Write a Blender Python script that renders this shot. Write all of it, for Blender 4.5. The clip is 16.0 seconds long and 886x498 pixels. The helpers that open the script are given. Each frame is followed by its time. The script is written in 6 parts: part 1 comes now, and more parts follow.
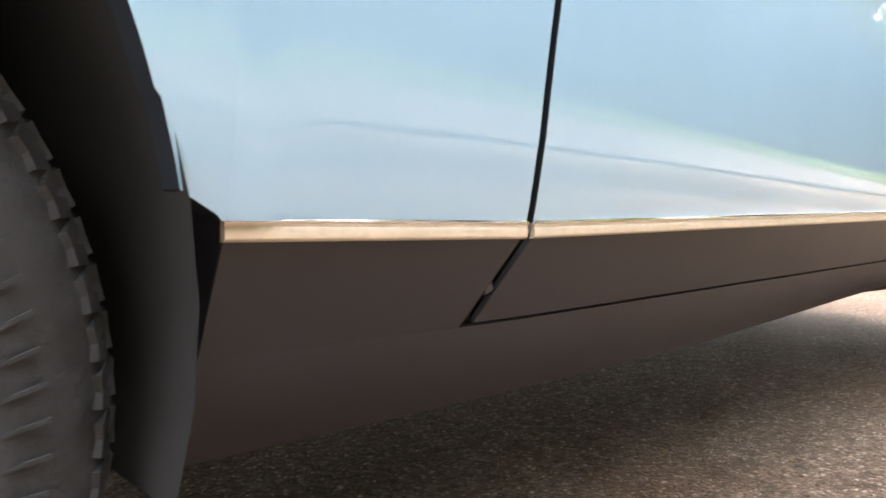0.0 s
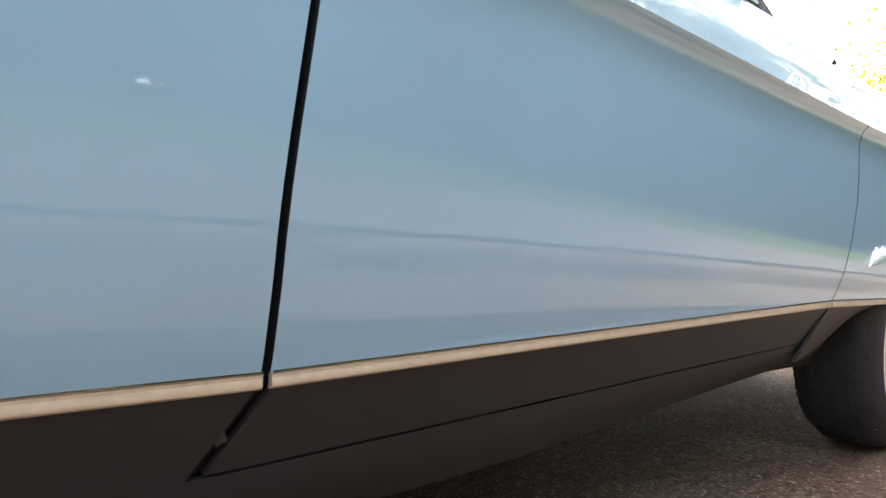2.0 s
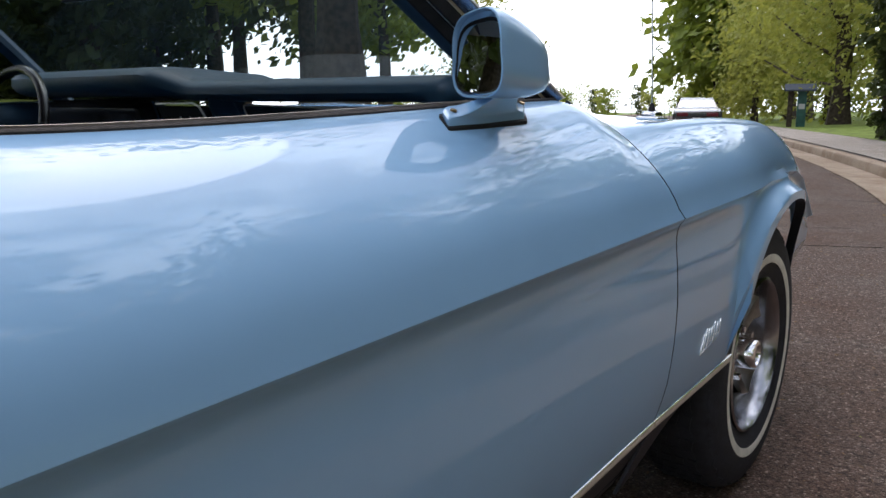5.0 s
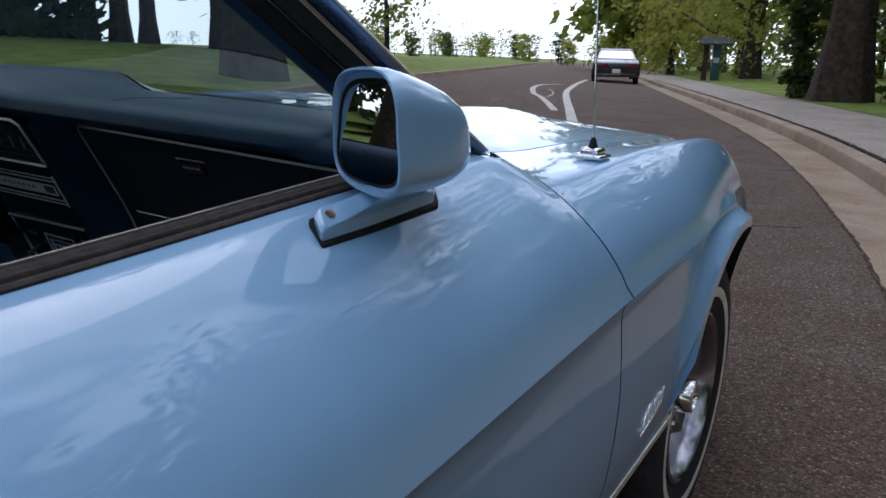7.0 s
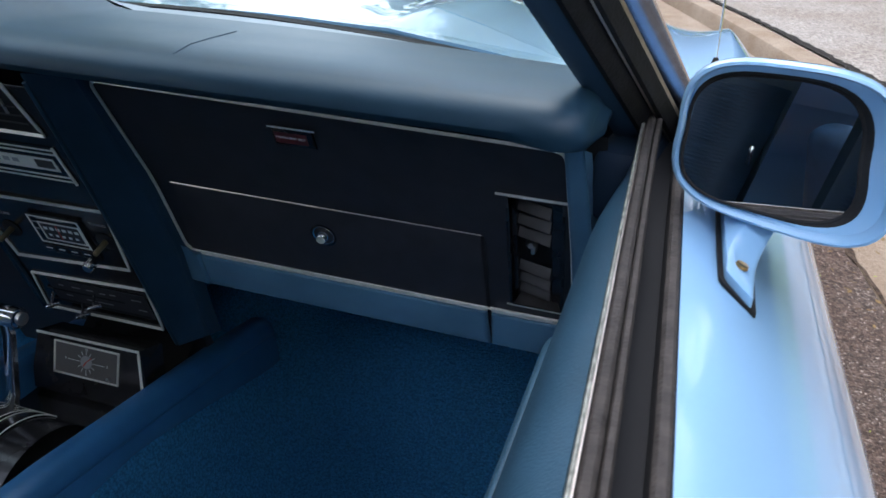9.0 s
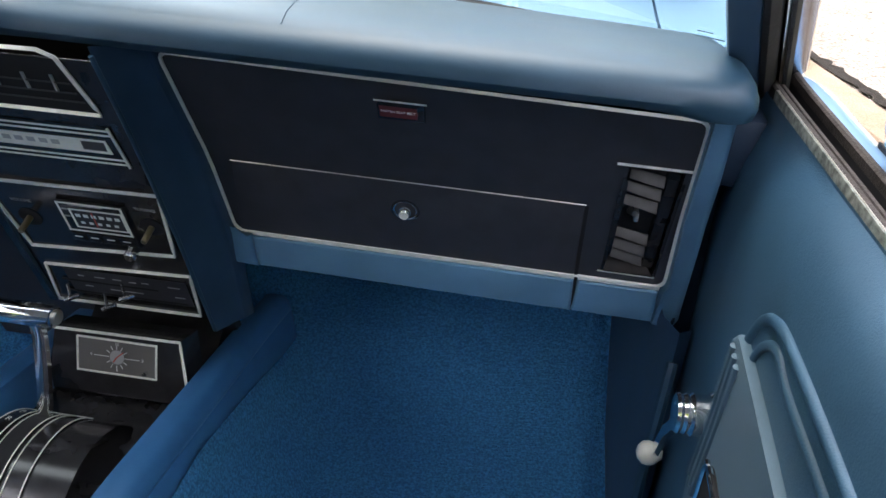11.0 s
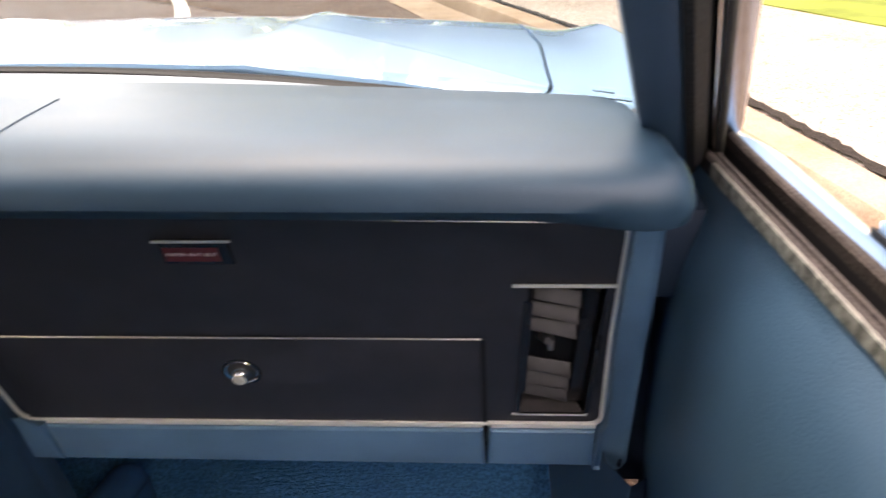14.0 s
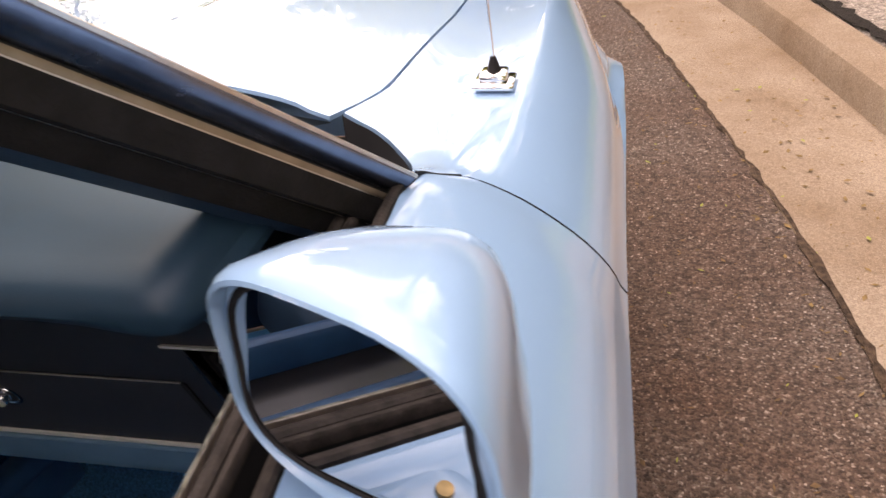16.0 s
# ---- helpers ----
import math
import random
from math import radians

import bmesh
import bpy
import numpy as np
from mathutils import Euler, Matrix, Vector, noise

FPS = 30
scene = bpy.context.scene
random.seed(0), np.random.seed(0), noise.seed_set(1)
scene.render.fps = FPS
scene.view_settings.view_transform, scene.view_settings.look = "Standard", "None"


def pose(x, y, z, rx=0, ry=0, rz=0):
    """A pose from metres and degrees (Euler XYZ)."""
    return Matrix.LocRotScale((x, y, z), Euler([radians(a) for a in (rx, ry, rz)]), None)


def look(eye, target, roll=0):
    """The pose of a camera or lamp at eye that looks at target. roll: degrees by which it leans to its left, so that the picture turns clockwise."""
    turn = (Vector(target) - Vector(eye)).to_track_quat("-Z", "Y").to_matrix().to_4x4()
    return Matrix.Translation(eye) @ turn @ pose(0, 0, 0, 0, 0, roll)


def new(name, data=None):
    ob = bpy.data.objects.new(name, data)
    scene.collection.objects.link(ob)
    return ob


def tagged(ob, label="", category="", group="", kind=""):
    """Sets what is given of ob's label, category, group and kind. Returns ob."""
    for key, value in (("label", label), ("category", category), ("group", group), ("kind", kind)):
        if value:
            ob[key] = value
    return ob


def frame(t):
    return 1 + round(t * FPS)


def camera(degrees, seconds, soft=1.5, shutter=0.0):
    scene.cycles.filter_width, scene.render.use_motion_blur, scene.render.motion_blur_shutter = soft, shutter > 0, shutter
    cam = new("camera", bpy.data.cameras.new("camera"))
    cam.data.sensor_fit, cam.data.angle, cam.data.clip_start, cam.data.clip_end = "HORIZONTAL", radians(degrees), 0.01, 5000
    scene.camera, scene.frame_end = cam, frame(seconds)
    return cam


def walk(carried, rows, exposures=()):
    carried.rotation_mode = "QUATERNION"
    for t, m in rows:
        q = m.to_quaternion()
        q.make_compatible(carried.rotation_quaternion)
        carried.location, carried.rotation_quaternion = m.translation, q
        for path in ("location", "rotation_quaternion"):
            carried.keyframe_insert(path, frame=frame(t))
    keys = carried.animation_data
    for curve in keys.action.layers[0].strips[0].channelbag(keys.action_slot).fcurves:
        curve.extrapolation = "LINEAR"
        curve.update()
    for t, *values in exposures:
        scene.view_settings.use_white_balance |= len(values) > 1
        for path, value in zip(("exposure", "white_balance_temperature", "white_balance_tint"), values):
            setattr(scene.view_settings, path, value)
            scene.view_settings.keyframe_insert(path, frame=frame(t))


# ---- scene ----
cam = camera(59.5, 16.0, soft=1.5, shutter=0.3)
PATH = [
    (0, (1.331, -0.519, 0.357), (-0.118, 0.856, 0.259), 2.1),
    (0.5, (1.379, -0.469, 0.357), (-0.05, 0.93, 0.324), 2.3),
    (1, (1.409, -0.396, 0.413), (-0.019, 1.003, 0.343), 4.8),
    (1.5, (1.429, -0.357, 0.424), (0.026, 1.068, 0.398), 4.1),
    (2, (1.429, -0.352, 0.482), (0.028, 1.074, 0.421), 4.8),
    (2.5, (1.369, -0.328, 0.531), (0.084, 1.203, 0.46), 2.5),
    (3, (1.384, -0.298, 0.727), (0.148, 1.256, 0.489), -0.2),
    (3.5, (1.374, -0.209, 0.842), (0.181, 1.362, 0.515), 0.6),
    (4, (1.41, -0.071, 0.914), (0.175, 1.45, 0.512), 1.0),
    (4.2, (1.423, -0.038, 0.925), (0.186, 1.491, 0.566), -1.3),
    (6.3, (1.277, 0.351, 1.049), (0.187, 1.932, 0.491), 1.0),
    (6.5, (1.275, 0.363, 1.057), (0.203, 1.955, 0.497), 1.0),
    (7, (1.219, 0.393, 1.092), (0.207, 2.026, 0.536), 1.0),
    (7.5, (1.12, 0.434, 1.126), (0.227, 2.11, 0.499), 1.6),
    (8, (0.992, 0.461, 1.152), (0.173, 2.127, 0.409), 0.4),
    (8.5, (0.871, 0.448, 1.158), (0.172, 2.139, 0.351), 0.7),
    (9, (0.766, 0.413, 1.161), (0.221, 2.115, 0.262), 1.2),
    (9.5, (0.698, 0.386, 1.168), (0.29, 2.09, 0.203), 2.3),
    (9.7, (0.665, 0.376, 1.167), (0.313, 2.084, 0.187), 2.9),
    (11.8, (0.493, 0.427, 1.168), (0.298, 2.143, 0.159), 3.3),
    (12, (0.502, 0.451, 1.163), (0.308, 2.174, 0.167), 3.3),
    (12.5, (0.512, 0.51, 1.145), (0.245, 2.248, 0.191), 2.1),
    (13, (0.499, 0.555, 1.124), (0.166, 2.309, 0.222), 1.1),
    (13.5, (0.503, 0.597, 1.121), (0.237, 2.376, 0.246), -0.1),
    (14, (0.564, 0.63, 1.128), (0.506, 2.427, 0.252), -1.6),
    (14.5, (0.644, 0.66, 1.153), (0.7, 2.431, 0.226), -2.6),
    (15, (0.708, 0.694, 1.164), (0.649, 2.438, 0.187), -5.3),
    (15.5, (0.814, 0.717, 1.181), (0.508, 2.423, 0.183), -7.7),
    (16, (0.911, 0.725, 1.191), (0.489, 2.377, 0.146), -7.4),
]
EXPOSURES = [(0.0, 3.2, 7100, 13), (1.5, 2.4, 6900, 13), (3.0, 1.78, 6600, 13), (4.2, 0.92, 6250, 13), (6.3, -0.1, 5600, 13), (7.0, -0.2, 5550, 14),
             (8.0, 0.15, 5450, 13), (9.0, 1.25, 5750, 12), (9.7, 1.8, 5700, 11), (11.8, 2.6, 7100, 18), (12.5, 2.7, 7400, 21), (14.0, 2.6, 7900, 27), (15.0, 2.0, 8000, 29),
             (16.0, 1.15, 7900, 28)]
walk(cam, [(t, look(eye, target, roll)) for t, eye, target, roll in PATH], EXPOSURES)

# ---- light ----
world = bpy.data.worlds.new("world")
scene.world = world
world.use_nodes = True
wn = world.node_tree.nodes
sky = wn.new("ShaderNodeTexSky")
sky.sky_type = "NISHITA"
sky.sun_disc = False
sky.sun_elevation = radians(61)
sky.sun_rotation = radians(-27)
sky.air_density, sky.dust_density, sky.ozone_density = 1.0, 4.0, 1.0
wn["Background"].inputs["Strength"].default_value = 0.105
# thin bright cloud over the sky
cloud = wn.new("ShaderNodeTexNoise")
cloud.inputs["Scale"].default_value, cloud.inputs["Detail"].default_value, cloud.inputs["Roughness"].default_value = 4.5, 6, 0.62
sky_co = wn.new("ShaderNodeTexCoord")
world.node_tree.links.new(sky_co.outputs["Generated"], cloud.inputs["Vector"])
cover = wn.new("ShaderNodeMapRange")
cover.inputs["From Min"].default_value, cover.inputs["From Max"].default_value = 0.47, 0.60
cover.inputs["To Min"].default_value, cover.inputs["To Max"].default_value = 0.12, 1.0
world.node_tree.links.new(cloud.outputs["Fac"], cover.inputs["Value"])
blend = wn.new("ShaderNodeMix")
blend.data_type = "RGBA"
# bright haze towards the horizon
part_z = wn.new("ShaderNodeSeparateXYZ")
world.node_tree.links.new(sky_co.outputs["Generated"], part_z.inputs[0])
haze = wn.new("ShaderNodeMapRange")
haze.inputs["From Min"].default_value, haze.inputs["From Max"].default_value = 0.05, 0.45
haze.inputs["To Min"].default_value, haze.inputs["To Max"].default_value = 0.85, 0.0
world.node_tree.links.new(part_z.outputs[2], haze.inputs["Value"])
most = wn.new("ShaderNodeMath")
most.operation = "MAXIMUM"
world.node_tree.links.new(cover.outputs["Result"], most.inputs[0])
world.node_tree.links.new(haze.outputs["Result"], most.inputs[1])
world.node_tree.links.new(most.outputs[0], blend.inputs[0])
world.node_tree.links.new(sky.outputs[0], blend.inputs[6])
blend.inputs[7].default_value = (23.0, 23.3, 23.8, 1)
world.node_tree.links.new(blend.outputs[2], wn["Background"].inputs["Color"])
sun_data = bpy.data.lights.new("sun", "SUN")
sun_data.energy, sun_data.angle, sun_data.color = 0.5, radians(32), (1.0, 0.95, 0.88)
sun = new("sun", sun_data)
sun.matrix_world = look((-2, 4, 8), (0, 0, 0))


# ---- materials ----
def mat(name, color, rough=0.5, metal=0.0, spec=0.5, coat=0.0, noise_scale=0.0, mix=0.15, bump=0.0, bump_scale=60.0, detail=6.0, color2=None):
    m = bpy.data.materials.new(name)
    m.use_nodes = True
    nt = m.node_tree
    b = nt.nodes["Principled BSDF"]
    b.inputs["Base Color"].default_value = (*color, 1)
    b.inputs["Roughness"].default_value = rough
    b.inputs["Metallic"].default_value = metal
    b.inputs["Specular IOR Level"].default_value = spec
    b.inputs["Coat Weight"].default_value = coat
    b.inputs["Coat Roughness"].default_value = 0.03
    co = nt.nodes.new("ShaderNodeTexCoord")
    if noise_scale:
        n = nt.nodes.new("ShaderNodeTexNoise")
        n.inputs["Scale"].default_value, n.inputs["Detail"].default_value = noise_scale, detail
        nt.links.new(co.outputs["Object"], n.inputs["Vector"])
        r = nt.nodes.new("ShaderNodeValToRGB")
        lo = color2 or tuple(c * (1 - mix) for c in color)
        hi = color if color2 else tuple(min(1, c * (1 + mix)) for c in color)
        r.color_ramp.elements[0].position, r.color_ramp.elements[1].position = 0.35, 0.65
        r.color_ramp.elements[0].color, r.color_ramp.elements[1].color = (*lo, 1), (*hi, 1)
        nt.links.new(n.outputs["Fac"], r.inputs["Fac"])
        nt.links.new(r.outputs["Color"], b.inputs["Base Color"])
        rr = nt.nodes.new("ShaderNodeMapRange")
        rr.inputs["To Min"].default_value, rr.inputs["To Max"].default_value = max(0.02, rough * 0.85), min(1, rough * 1.15)
        nt.links.new(n.outputs["Fac"], rr.inputs["Value"])
        nt.links.new(rr.outputs["Result"], b.inputs["Roughness"])
    if bump:
        n2 = nt.nodes.new("ShaderNodeTexNoise")
        n2.inputs["Scale"].default_value, n2.inputs["Detail"].default_value = bump_scale, 4
        nt.links.new(co.outputs["Object"], n2.inputs["Vector"])
        bp = nt.nodes.new("ShaderNodeBump")
        bp.inputs["Strength"].default_value, bp.inputs["Distance"].default_value = bump, 0.01
        nt.links.new(n2.outputs["Fac"], bp.inputs["Height"])
        nt.links.new(bp.outputs["Normal"], b.inputs["Normal"])
    return m


def glass_mat(name, tint=(0.9, 0.95, 0.93), rough=0.0):
    m = mat(name, tint, rough)
    b = m.node_tree.nodes["Principled BSDF"]
    b.inputs["Transmission Weight"].default_value = 1.0
    b.inputs["IOR"].default_value = 1.45
    return m


def pane_mat(name, tint):
    """A thin pane: clear, with the gloss of glass."""
    m = bpy.data.materials.new(name)
    m.use_nodes = True
    nt = m.node_tree
    nt.nodes.remove(nt.nodes["Principled BSDF"])
    clear, gloss, mixer, fres = (nt.nodes.new("ShaderNode" + k) for k in ("BsdfTransparent", "BsdfGlossy", "MixShader", "Fresnel"))
    clear.inputs["Color"].default_value = (*tint, 1)
    gloss.inputs["Roughness"].default_value = 0.0
    fres.inputs["IOR"].default_value = 1.4
    nt.links.new(fres.outputs[0], mixer.inputs[0])
    nt.links.new(clear.outputs[0], mixer.inputs[1])
    nt.links.new(gloss.outputs[0], mixer.inputs[2])
    nt.links.new(mixer.outputs[0], nt.nodes["Material Output"].inputs["Surface"])
    return m


PAINT = mat("light_blue_paint", (0.268, 0.455, 0.68), 0.42, 0.0, 0.25, 1.0, 3, 0.03)
BLACKP = mat("satin_black_paint", (0.024, 0.024, 0.032), 0.46, 0, 0.4, 0, 9, 0.07, 0.02, 300)
CHROME = mat("chrome", (0.82, 0.82, 0.83), 0.10, 1.0, 0.5, 0, 40, 0.05)
SATIN = mat("satin_aluminium", (0.72, 0.66, 0.60), 0.34, 1.0, 0.5, 0, 80, 0.06)
RUBBER = mat("black_rubber", (0.0145, 0.0135, 0.0140), 0.75, 0, 0.25, 0, 60, 0.3, 0.15, 300)
DUSTY = mat("dusty_brown_black_rubber", (0.046, 0.038, 0.034), 0.7, 0, 0.3, 0, 90, 0.35, 0.2, 350)
TYRE = mat("tyre_rubber", (0.018, 0.019, 0.024), 0.75, 0, 0.4, 0, 35, 0.35, 0.2, 220)
WHITEWALL = mat("whitewall_rubber", (0.72, 0.69, 0.60), 0.6, 0, 0.4, 0, 30, 0.12)
# near-black; carries the shade of slots, hollows and undersides in its colour
DARK = mat("recess_shade_black", (0.008, 0.008, 0.010), 0.8)
# body blue with the shade of the door gaps put into it
GAPBLUE = mat("gap_shade_blue", (0.004, 0.009, 0.018), 0.7)
VINYL = mat("blue_vinyl", (0.022, 0.056, 0.094), 0.44, 0, 0.4, 0, 12, 0.12, 0.05, 900)
VINYLD = mat("dark_blue_vinyl", (0.028, 0.062, 0.112), 0.5, 0, 0.4, 0, 14, 0.15, 0.12, 900)
DOORBLUE = mat("mid_blue_vinyl", (0.036, 0.092, 0.150), 0.46, 0, 0.5, 0, 12, 0.12, 0.13, 600)
PULLBLUE = mat("pale_grey_blue_plastic", (0.105, 0.165, 0.21), 0.4, 0, 0.45, 0, 12, 0.08, 0.05, 700)
LTBLUE = mat("blue_plastic_trim", (0.115, 0.24, 0.37), 0.4, 0, 0.45, 0, 12, 0.10, 0.06, 900)
PANEL = mat("black_grained_panel", (0.027, 0.028, 0.036), 0.55, 0, 0.5, 0, 30, 0.2, 0.15, 1200)
BLACKPL = mat("black_plastic", (0.020, 0.019, 0.021), 0.20, 0, 0.5, 0, 40, 0.2)
CARPET = mat("blue_carpet", (0.058, 0.255, 0.52), 0.95, 0, 0.1, 0, 260, 0.3, 1.0, 420)
# metal trim; its bright reflection is put into a pale, mostly diffuse colour
BRIGHT = mat("pale_sheen_trim", (0.88, 0.86, 0.79), 0.34, 0.12, 0.5, 0, 60, 0.06)
BOWL = mat("polished_wheel_metal", (0.34, 0.34, 0.36), 0.20, 1.0, 0.5, 0, 40, 0.08)
MAG = mat("satin_cast_aluminium", (0.34, 0.32, 0.30), 0.38, 0.9, 0.5, 0, 60, 0.12, 0.03, 200)
STEEL = mat("brushed_steel", (0.19, 0.23, 0.31), 0.26, 1.0, 0.5, 0, 60, 0.12)
CONSOLEBLUE = mat("console_blue_vinyl", (0.032, 0.125, 0.29), 0.42, 0, 0.5, 0, 14, 0.12, 0.1, 600)
AGED = mat("mottled_aged_metal", (0.22, 0.225, 0.195), 0.45, 0.4, 0.5, 0, 140, 0.5, 0.1, 200)
TANSTRIP = mat("tan_channel_metal", (0.34, 0.27, 0.20), 0.45, 0.6, 0.5, 0, 50, 0.15)
MOULD = mat("warm_satin_moulding", (0.60, 0.52, 0.45), 0.42, 0.35, 0.5, 0, 90, 0.06)
BRUSHED = mat("brushed_grey_metal", (0.34, 0.32, 0.33), 0.48, 0.85, 0.5, 0, 200, 0.08)
HEADLINER = mat("bounce_pale_headliner", (0.66, 0.67, 0.66), 0.85, 0, 0.3, 0, 20, 0.05)
WHITEINK = mat("white_marking", (0.78, 0.78, 0.76), 0.6)
GREYINK = mat("grey_marking", (0.40, 0.40, 0.40), 0.6)
REDINK = mat("red_marking", (0.50, 0.05, 0.03), 0.5)
MIRROR = mat("mirror_glass", (0.62, 0.64, 0.67), 0.0, 1.0)
WINDSCREEN = pane_mat("windscreen_glass", (0.55, 0.62, 0.61))
def ground_mat(name, stones, stain, stone_scale, stain_scale, bump=0.6, speck=None):
    """Stony ground: three stone tones, larger stains over them, and relief."""
    m = bpy.data.materials.new(name)
    m.use_nodes = True
    nt = m.node_tree
    b = nt.nodes["Principled BSDF"]
    b.inputs["Roughness"].default_value = 0.9
    b.inputs["Specular IOR Level"].default_value = 0.3
    co = nt.nodes.new("ShaderNodeTexCoord")
    v = nt.nodes.new("ShaderNodeTexVoronoi")
    v.inputs["Scale"].default_value = stone_scale
    nt.links.new(co.outputs["Object"], v.inputs["Vector"])
    sep = nt.nodes.new("ShaderNodeSeparateColor")
    nt.links.new(v.outputs["Color"], sep.inputs[0])
    r = nt.nodes.new("ShaderNodeValToRGB")
    r.color_ramp.interpolation = "LINEAR"
    for k, (p, c) in enumerate(stones):
        e = r.color_ramp.elements[k] if k < 2 else r.color_ramp.elements.new(p)
        e.position, e.color = p, (*c, 1)
    nt.links.new(sep.outputs[0], r.inputs["Fac"])
    n = nt.nodes.new("ShaderNodeTexNoise")
    n.inputs["Scale"].default_value, n.inputs["Detail"].default_value, n.inputs["Roughness"].default_value = stain_scale, 8, 0.62
    nt.links.new(co.outputs["Object"], n.inputs["Vector"])
    f = nt.nodes.new("ShaderNodeMapRange")
    f.inputs["From Min"].default_value, f.inputs["From Max"].default_value = 0.38, 0.68
    f.inputs["To Min"].default_value, f.inputs["To Max"].default_value = 0.0, 0.85
    nt.links.new(n.outputs["Fac"], f.inputs["Value"])
    mx = nt.nodes.new("ShaderNodeMix")
    mx.data_type, mx.blend_type = "RGBA", "MULTIPLY"
    nt.links.new(f.outputs["Result"], mx.inputs[0])
    nt.links.new(r.outputs["Color"], mx.inputs[6])
    mx.inputs[7].default_value = (*stain, 1)
    grit = nt.nodes.new("ShaderNodeTexNoise")
    grit.inputs["Scale"].default_value, grit.inputs["Detail"].default_value, grit.inputs["Roughness"].default_value = stone_scale * 0.28, 7, 0.7
    nt.links.new(co.outputs["Object"], grit.inputs["Vector"])
    gm = nt.nodes.new("ShaderNodeMapRange")
    gm.inputs["From Min"].default_value, gm.inputs["From Max"].default_value = 0.32, 0.68
    gm.inputs["To Min"].default_value, gm.inputs["To Max"].default_value = 1 - 0.75 * bump, 1 + 0.75 * bump
    nt.links.new(grit.outputs["Fac"], gm.inputs["Value"])
    mx2 = nt.nodes.new("ShaderNodeMix")
    mx2.data_type, mx2.blend_type = "RGBA", "MULTIPLY"
    mx2.inputs[0].default_value = 1.0
    nt.links.new(mx.outputs[2], mx2.inputs[6])
    nt.links.new(gm.outputs["Result"], mx2.inputs[7])
    nt.links.new(mx2.outputs[2], b.inputs["Base Color"])
    n2 = nt.nodes.new("ShaderNodeTexNoise")
    n2.inputs["Scale"].default_value, n2.inputs["Detail"].default_value = stone_scale * 0.6, 5
    nt.links.new(co.outputs["Object"], n2.inputs["Vector"])
    ad = nt.nodes.new("ShaderNodeMath")
    ad.operation = "SUBTRACT"
    nt.links.new(n2.outputs["Fac"], ad.inputs[0])
    nt.links.new(v.outputs["Distance"], ad.inputs[1])
    bp = nt.nodes.new("ShaderNodeBump")
    bp.inputs["Strength"].default_value, bp.inputs["Distance"].default_value = bump, 0.006
    nt.links.new(ad.outputs[0], bp.inputs["Height"])
    nt.links.new(bp.outputs["Normal"], b.inputs["Normal"])
    return m


def leaf_mat(name, color):
    """Thin leaves, lit from both sides."""
    m = mat(name, color, 0.55, 0, 0.3, 0, 1.6, 0.4)
    nt = m.node_tree
    b = nt.nodes["Principled BSDF"]
    t = nt.nodes.new("ShaderNodeBsdfTranslucent")
    t.inputs["Color"].default_value = (min(1, color[0] * 1.5), min(1, color[1] * 1.4), color[2], 1)
    mix = nt.nodes.new("ShaderNodeMixShader")
    mix.inputs[0].default_value = 0.45
    nt.links.new(b.outputs[0], mix.inputs[1])
    nt.links.new(t.outputs[0], mix.inputs[2])
    nt.links.new(mix.outputs[0], nt.nodes["Material Output"].inputs["Surface"])
    return m


ASPHALT = ground_mat("worn_asphalt", [(0.0, (0.062, 0.043, 0.034)), (1.0, (0.38, 0.32, 0.275)), (0.45, (0.104, 0.074, 0.058)), (0.84, (0.144, 0.106, 0.084)), (0.96, (0.21, 0.175, 0.145))], (0.74, 0.56, 0.46), 190, 1.5, 0.8)
CONCRETE = ground_mat("stained_concrete_gutter", [(0.0, (0.25, 0.19, 0.138)), (1.0, (0.38, 0.305, 0.232)), (0.5, (0.31, 0.242, 0.178))], (0.60, 0.50, 0.40), 320, 1.7, 0.25)
WALKWAY = ground_mat("exposed_aggregate_concrete", [(0.0, (0.17, 0.142, 0.118)), (1.0, (0.46, 0.42, 0.375)), (0.35, (0.295, 0.255, 0.222)), (0.75, (0.365, 0.325, 0.287))], (0.72, 0.66, 0.60), 130, 1.1, 0.7)
GRASS = mat("lawn", (0.13, 0.17, 0.028), 0.9, 0, 0.2, 0, 2.2, 0.35, 0.8, 40, 9.0)
BARK = mat("tree_bark", (0.055, 0.042, 0.032), 0.9, 0, 0.2, 0, 8, 0.4, 0.8, 25)
LEAF = leaf_mat("spring_leaf", (0.17, 0.21, 0.035))
LEAF2 = leaf_mat("dark_leaf", (0.045, 0.062, 0.018))
ROADPAINT = mat("worn_white_road_paint", (0.50, 0.48, 0.44), 0.85, 0, 0.3, 0, 14, 0.3)
YELLOWPAINT = mat("worn_yellow_road_paint", (0.52, 0.34, 0.10), 0.85, 0, 0.3, 0, 14, 0.3)


# ---- tools ----
def part(name, bm, material, parent=None, label="", smooth=True):
    me = bpy.data.meshes.new(name)
    if smooth is True:
        for f in bm.faces:
            f.smooth = True
    bm.normal_update()
    bm.to_mesh(me)
    bm.free()
    if smooth is True:
        me.set_sharp_from_angle(angle=radians(38))
    me.materials.append(material)
    ob = new(name, me)
    if parent is not None:
        ob.parent = parent
    if label:
        ob["label"] = label
    return ob


def grid(points, close=False):
    """A sheet from rows of points."""
    bm = bmesh.new()
    vs = [[bm.verts.new(p) for p in row] for row in points]
    for a, b in zip(vs, vs[1:]):
        n = len(a)
        for k in range(n if close else n - 1):
            q = [a[k], a[(k + 1) % n], b[(k + 1) % n], b[k]]
            bm.faces.new(q)
    return bm


def thick(bm, d):
    """Gives a sheet thickness d, away from its normals."""
    bm.normal_update()
    geo = bmesh.ops.solidify(bm, geom=bm.faces[:], thickness=d)
    return bm


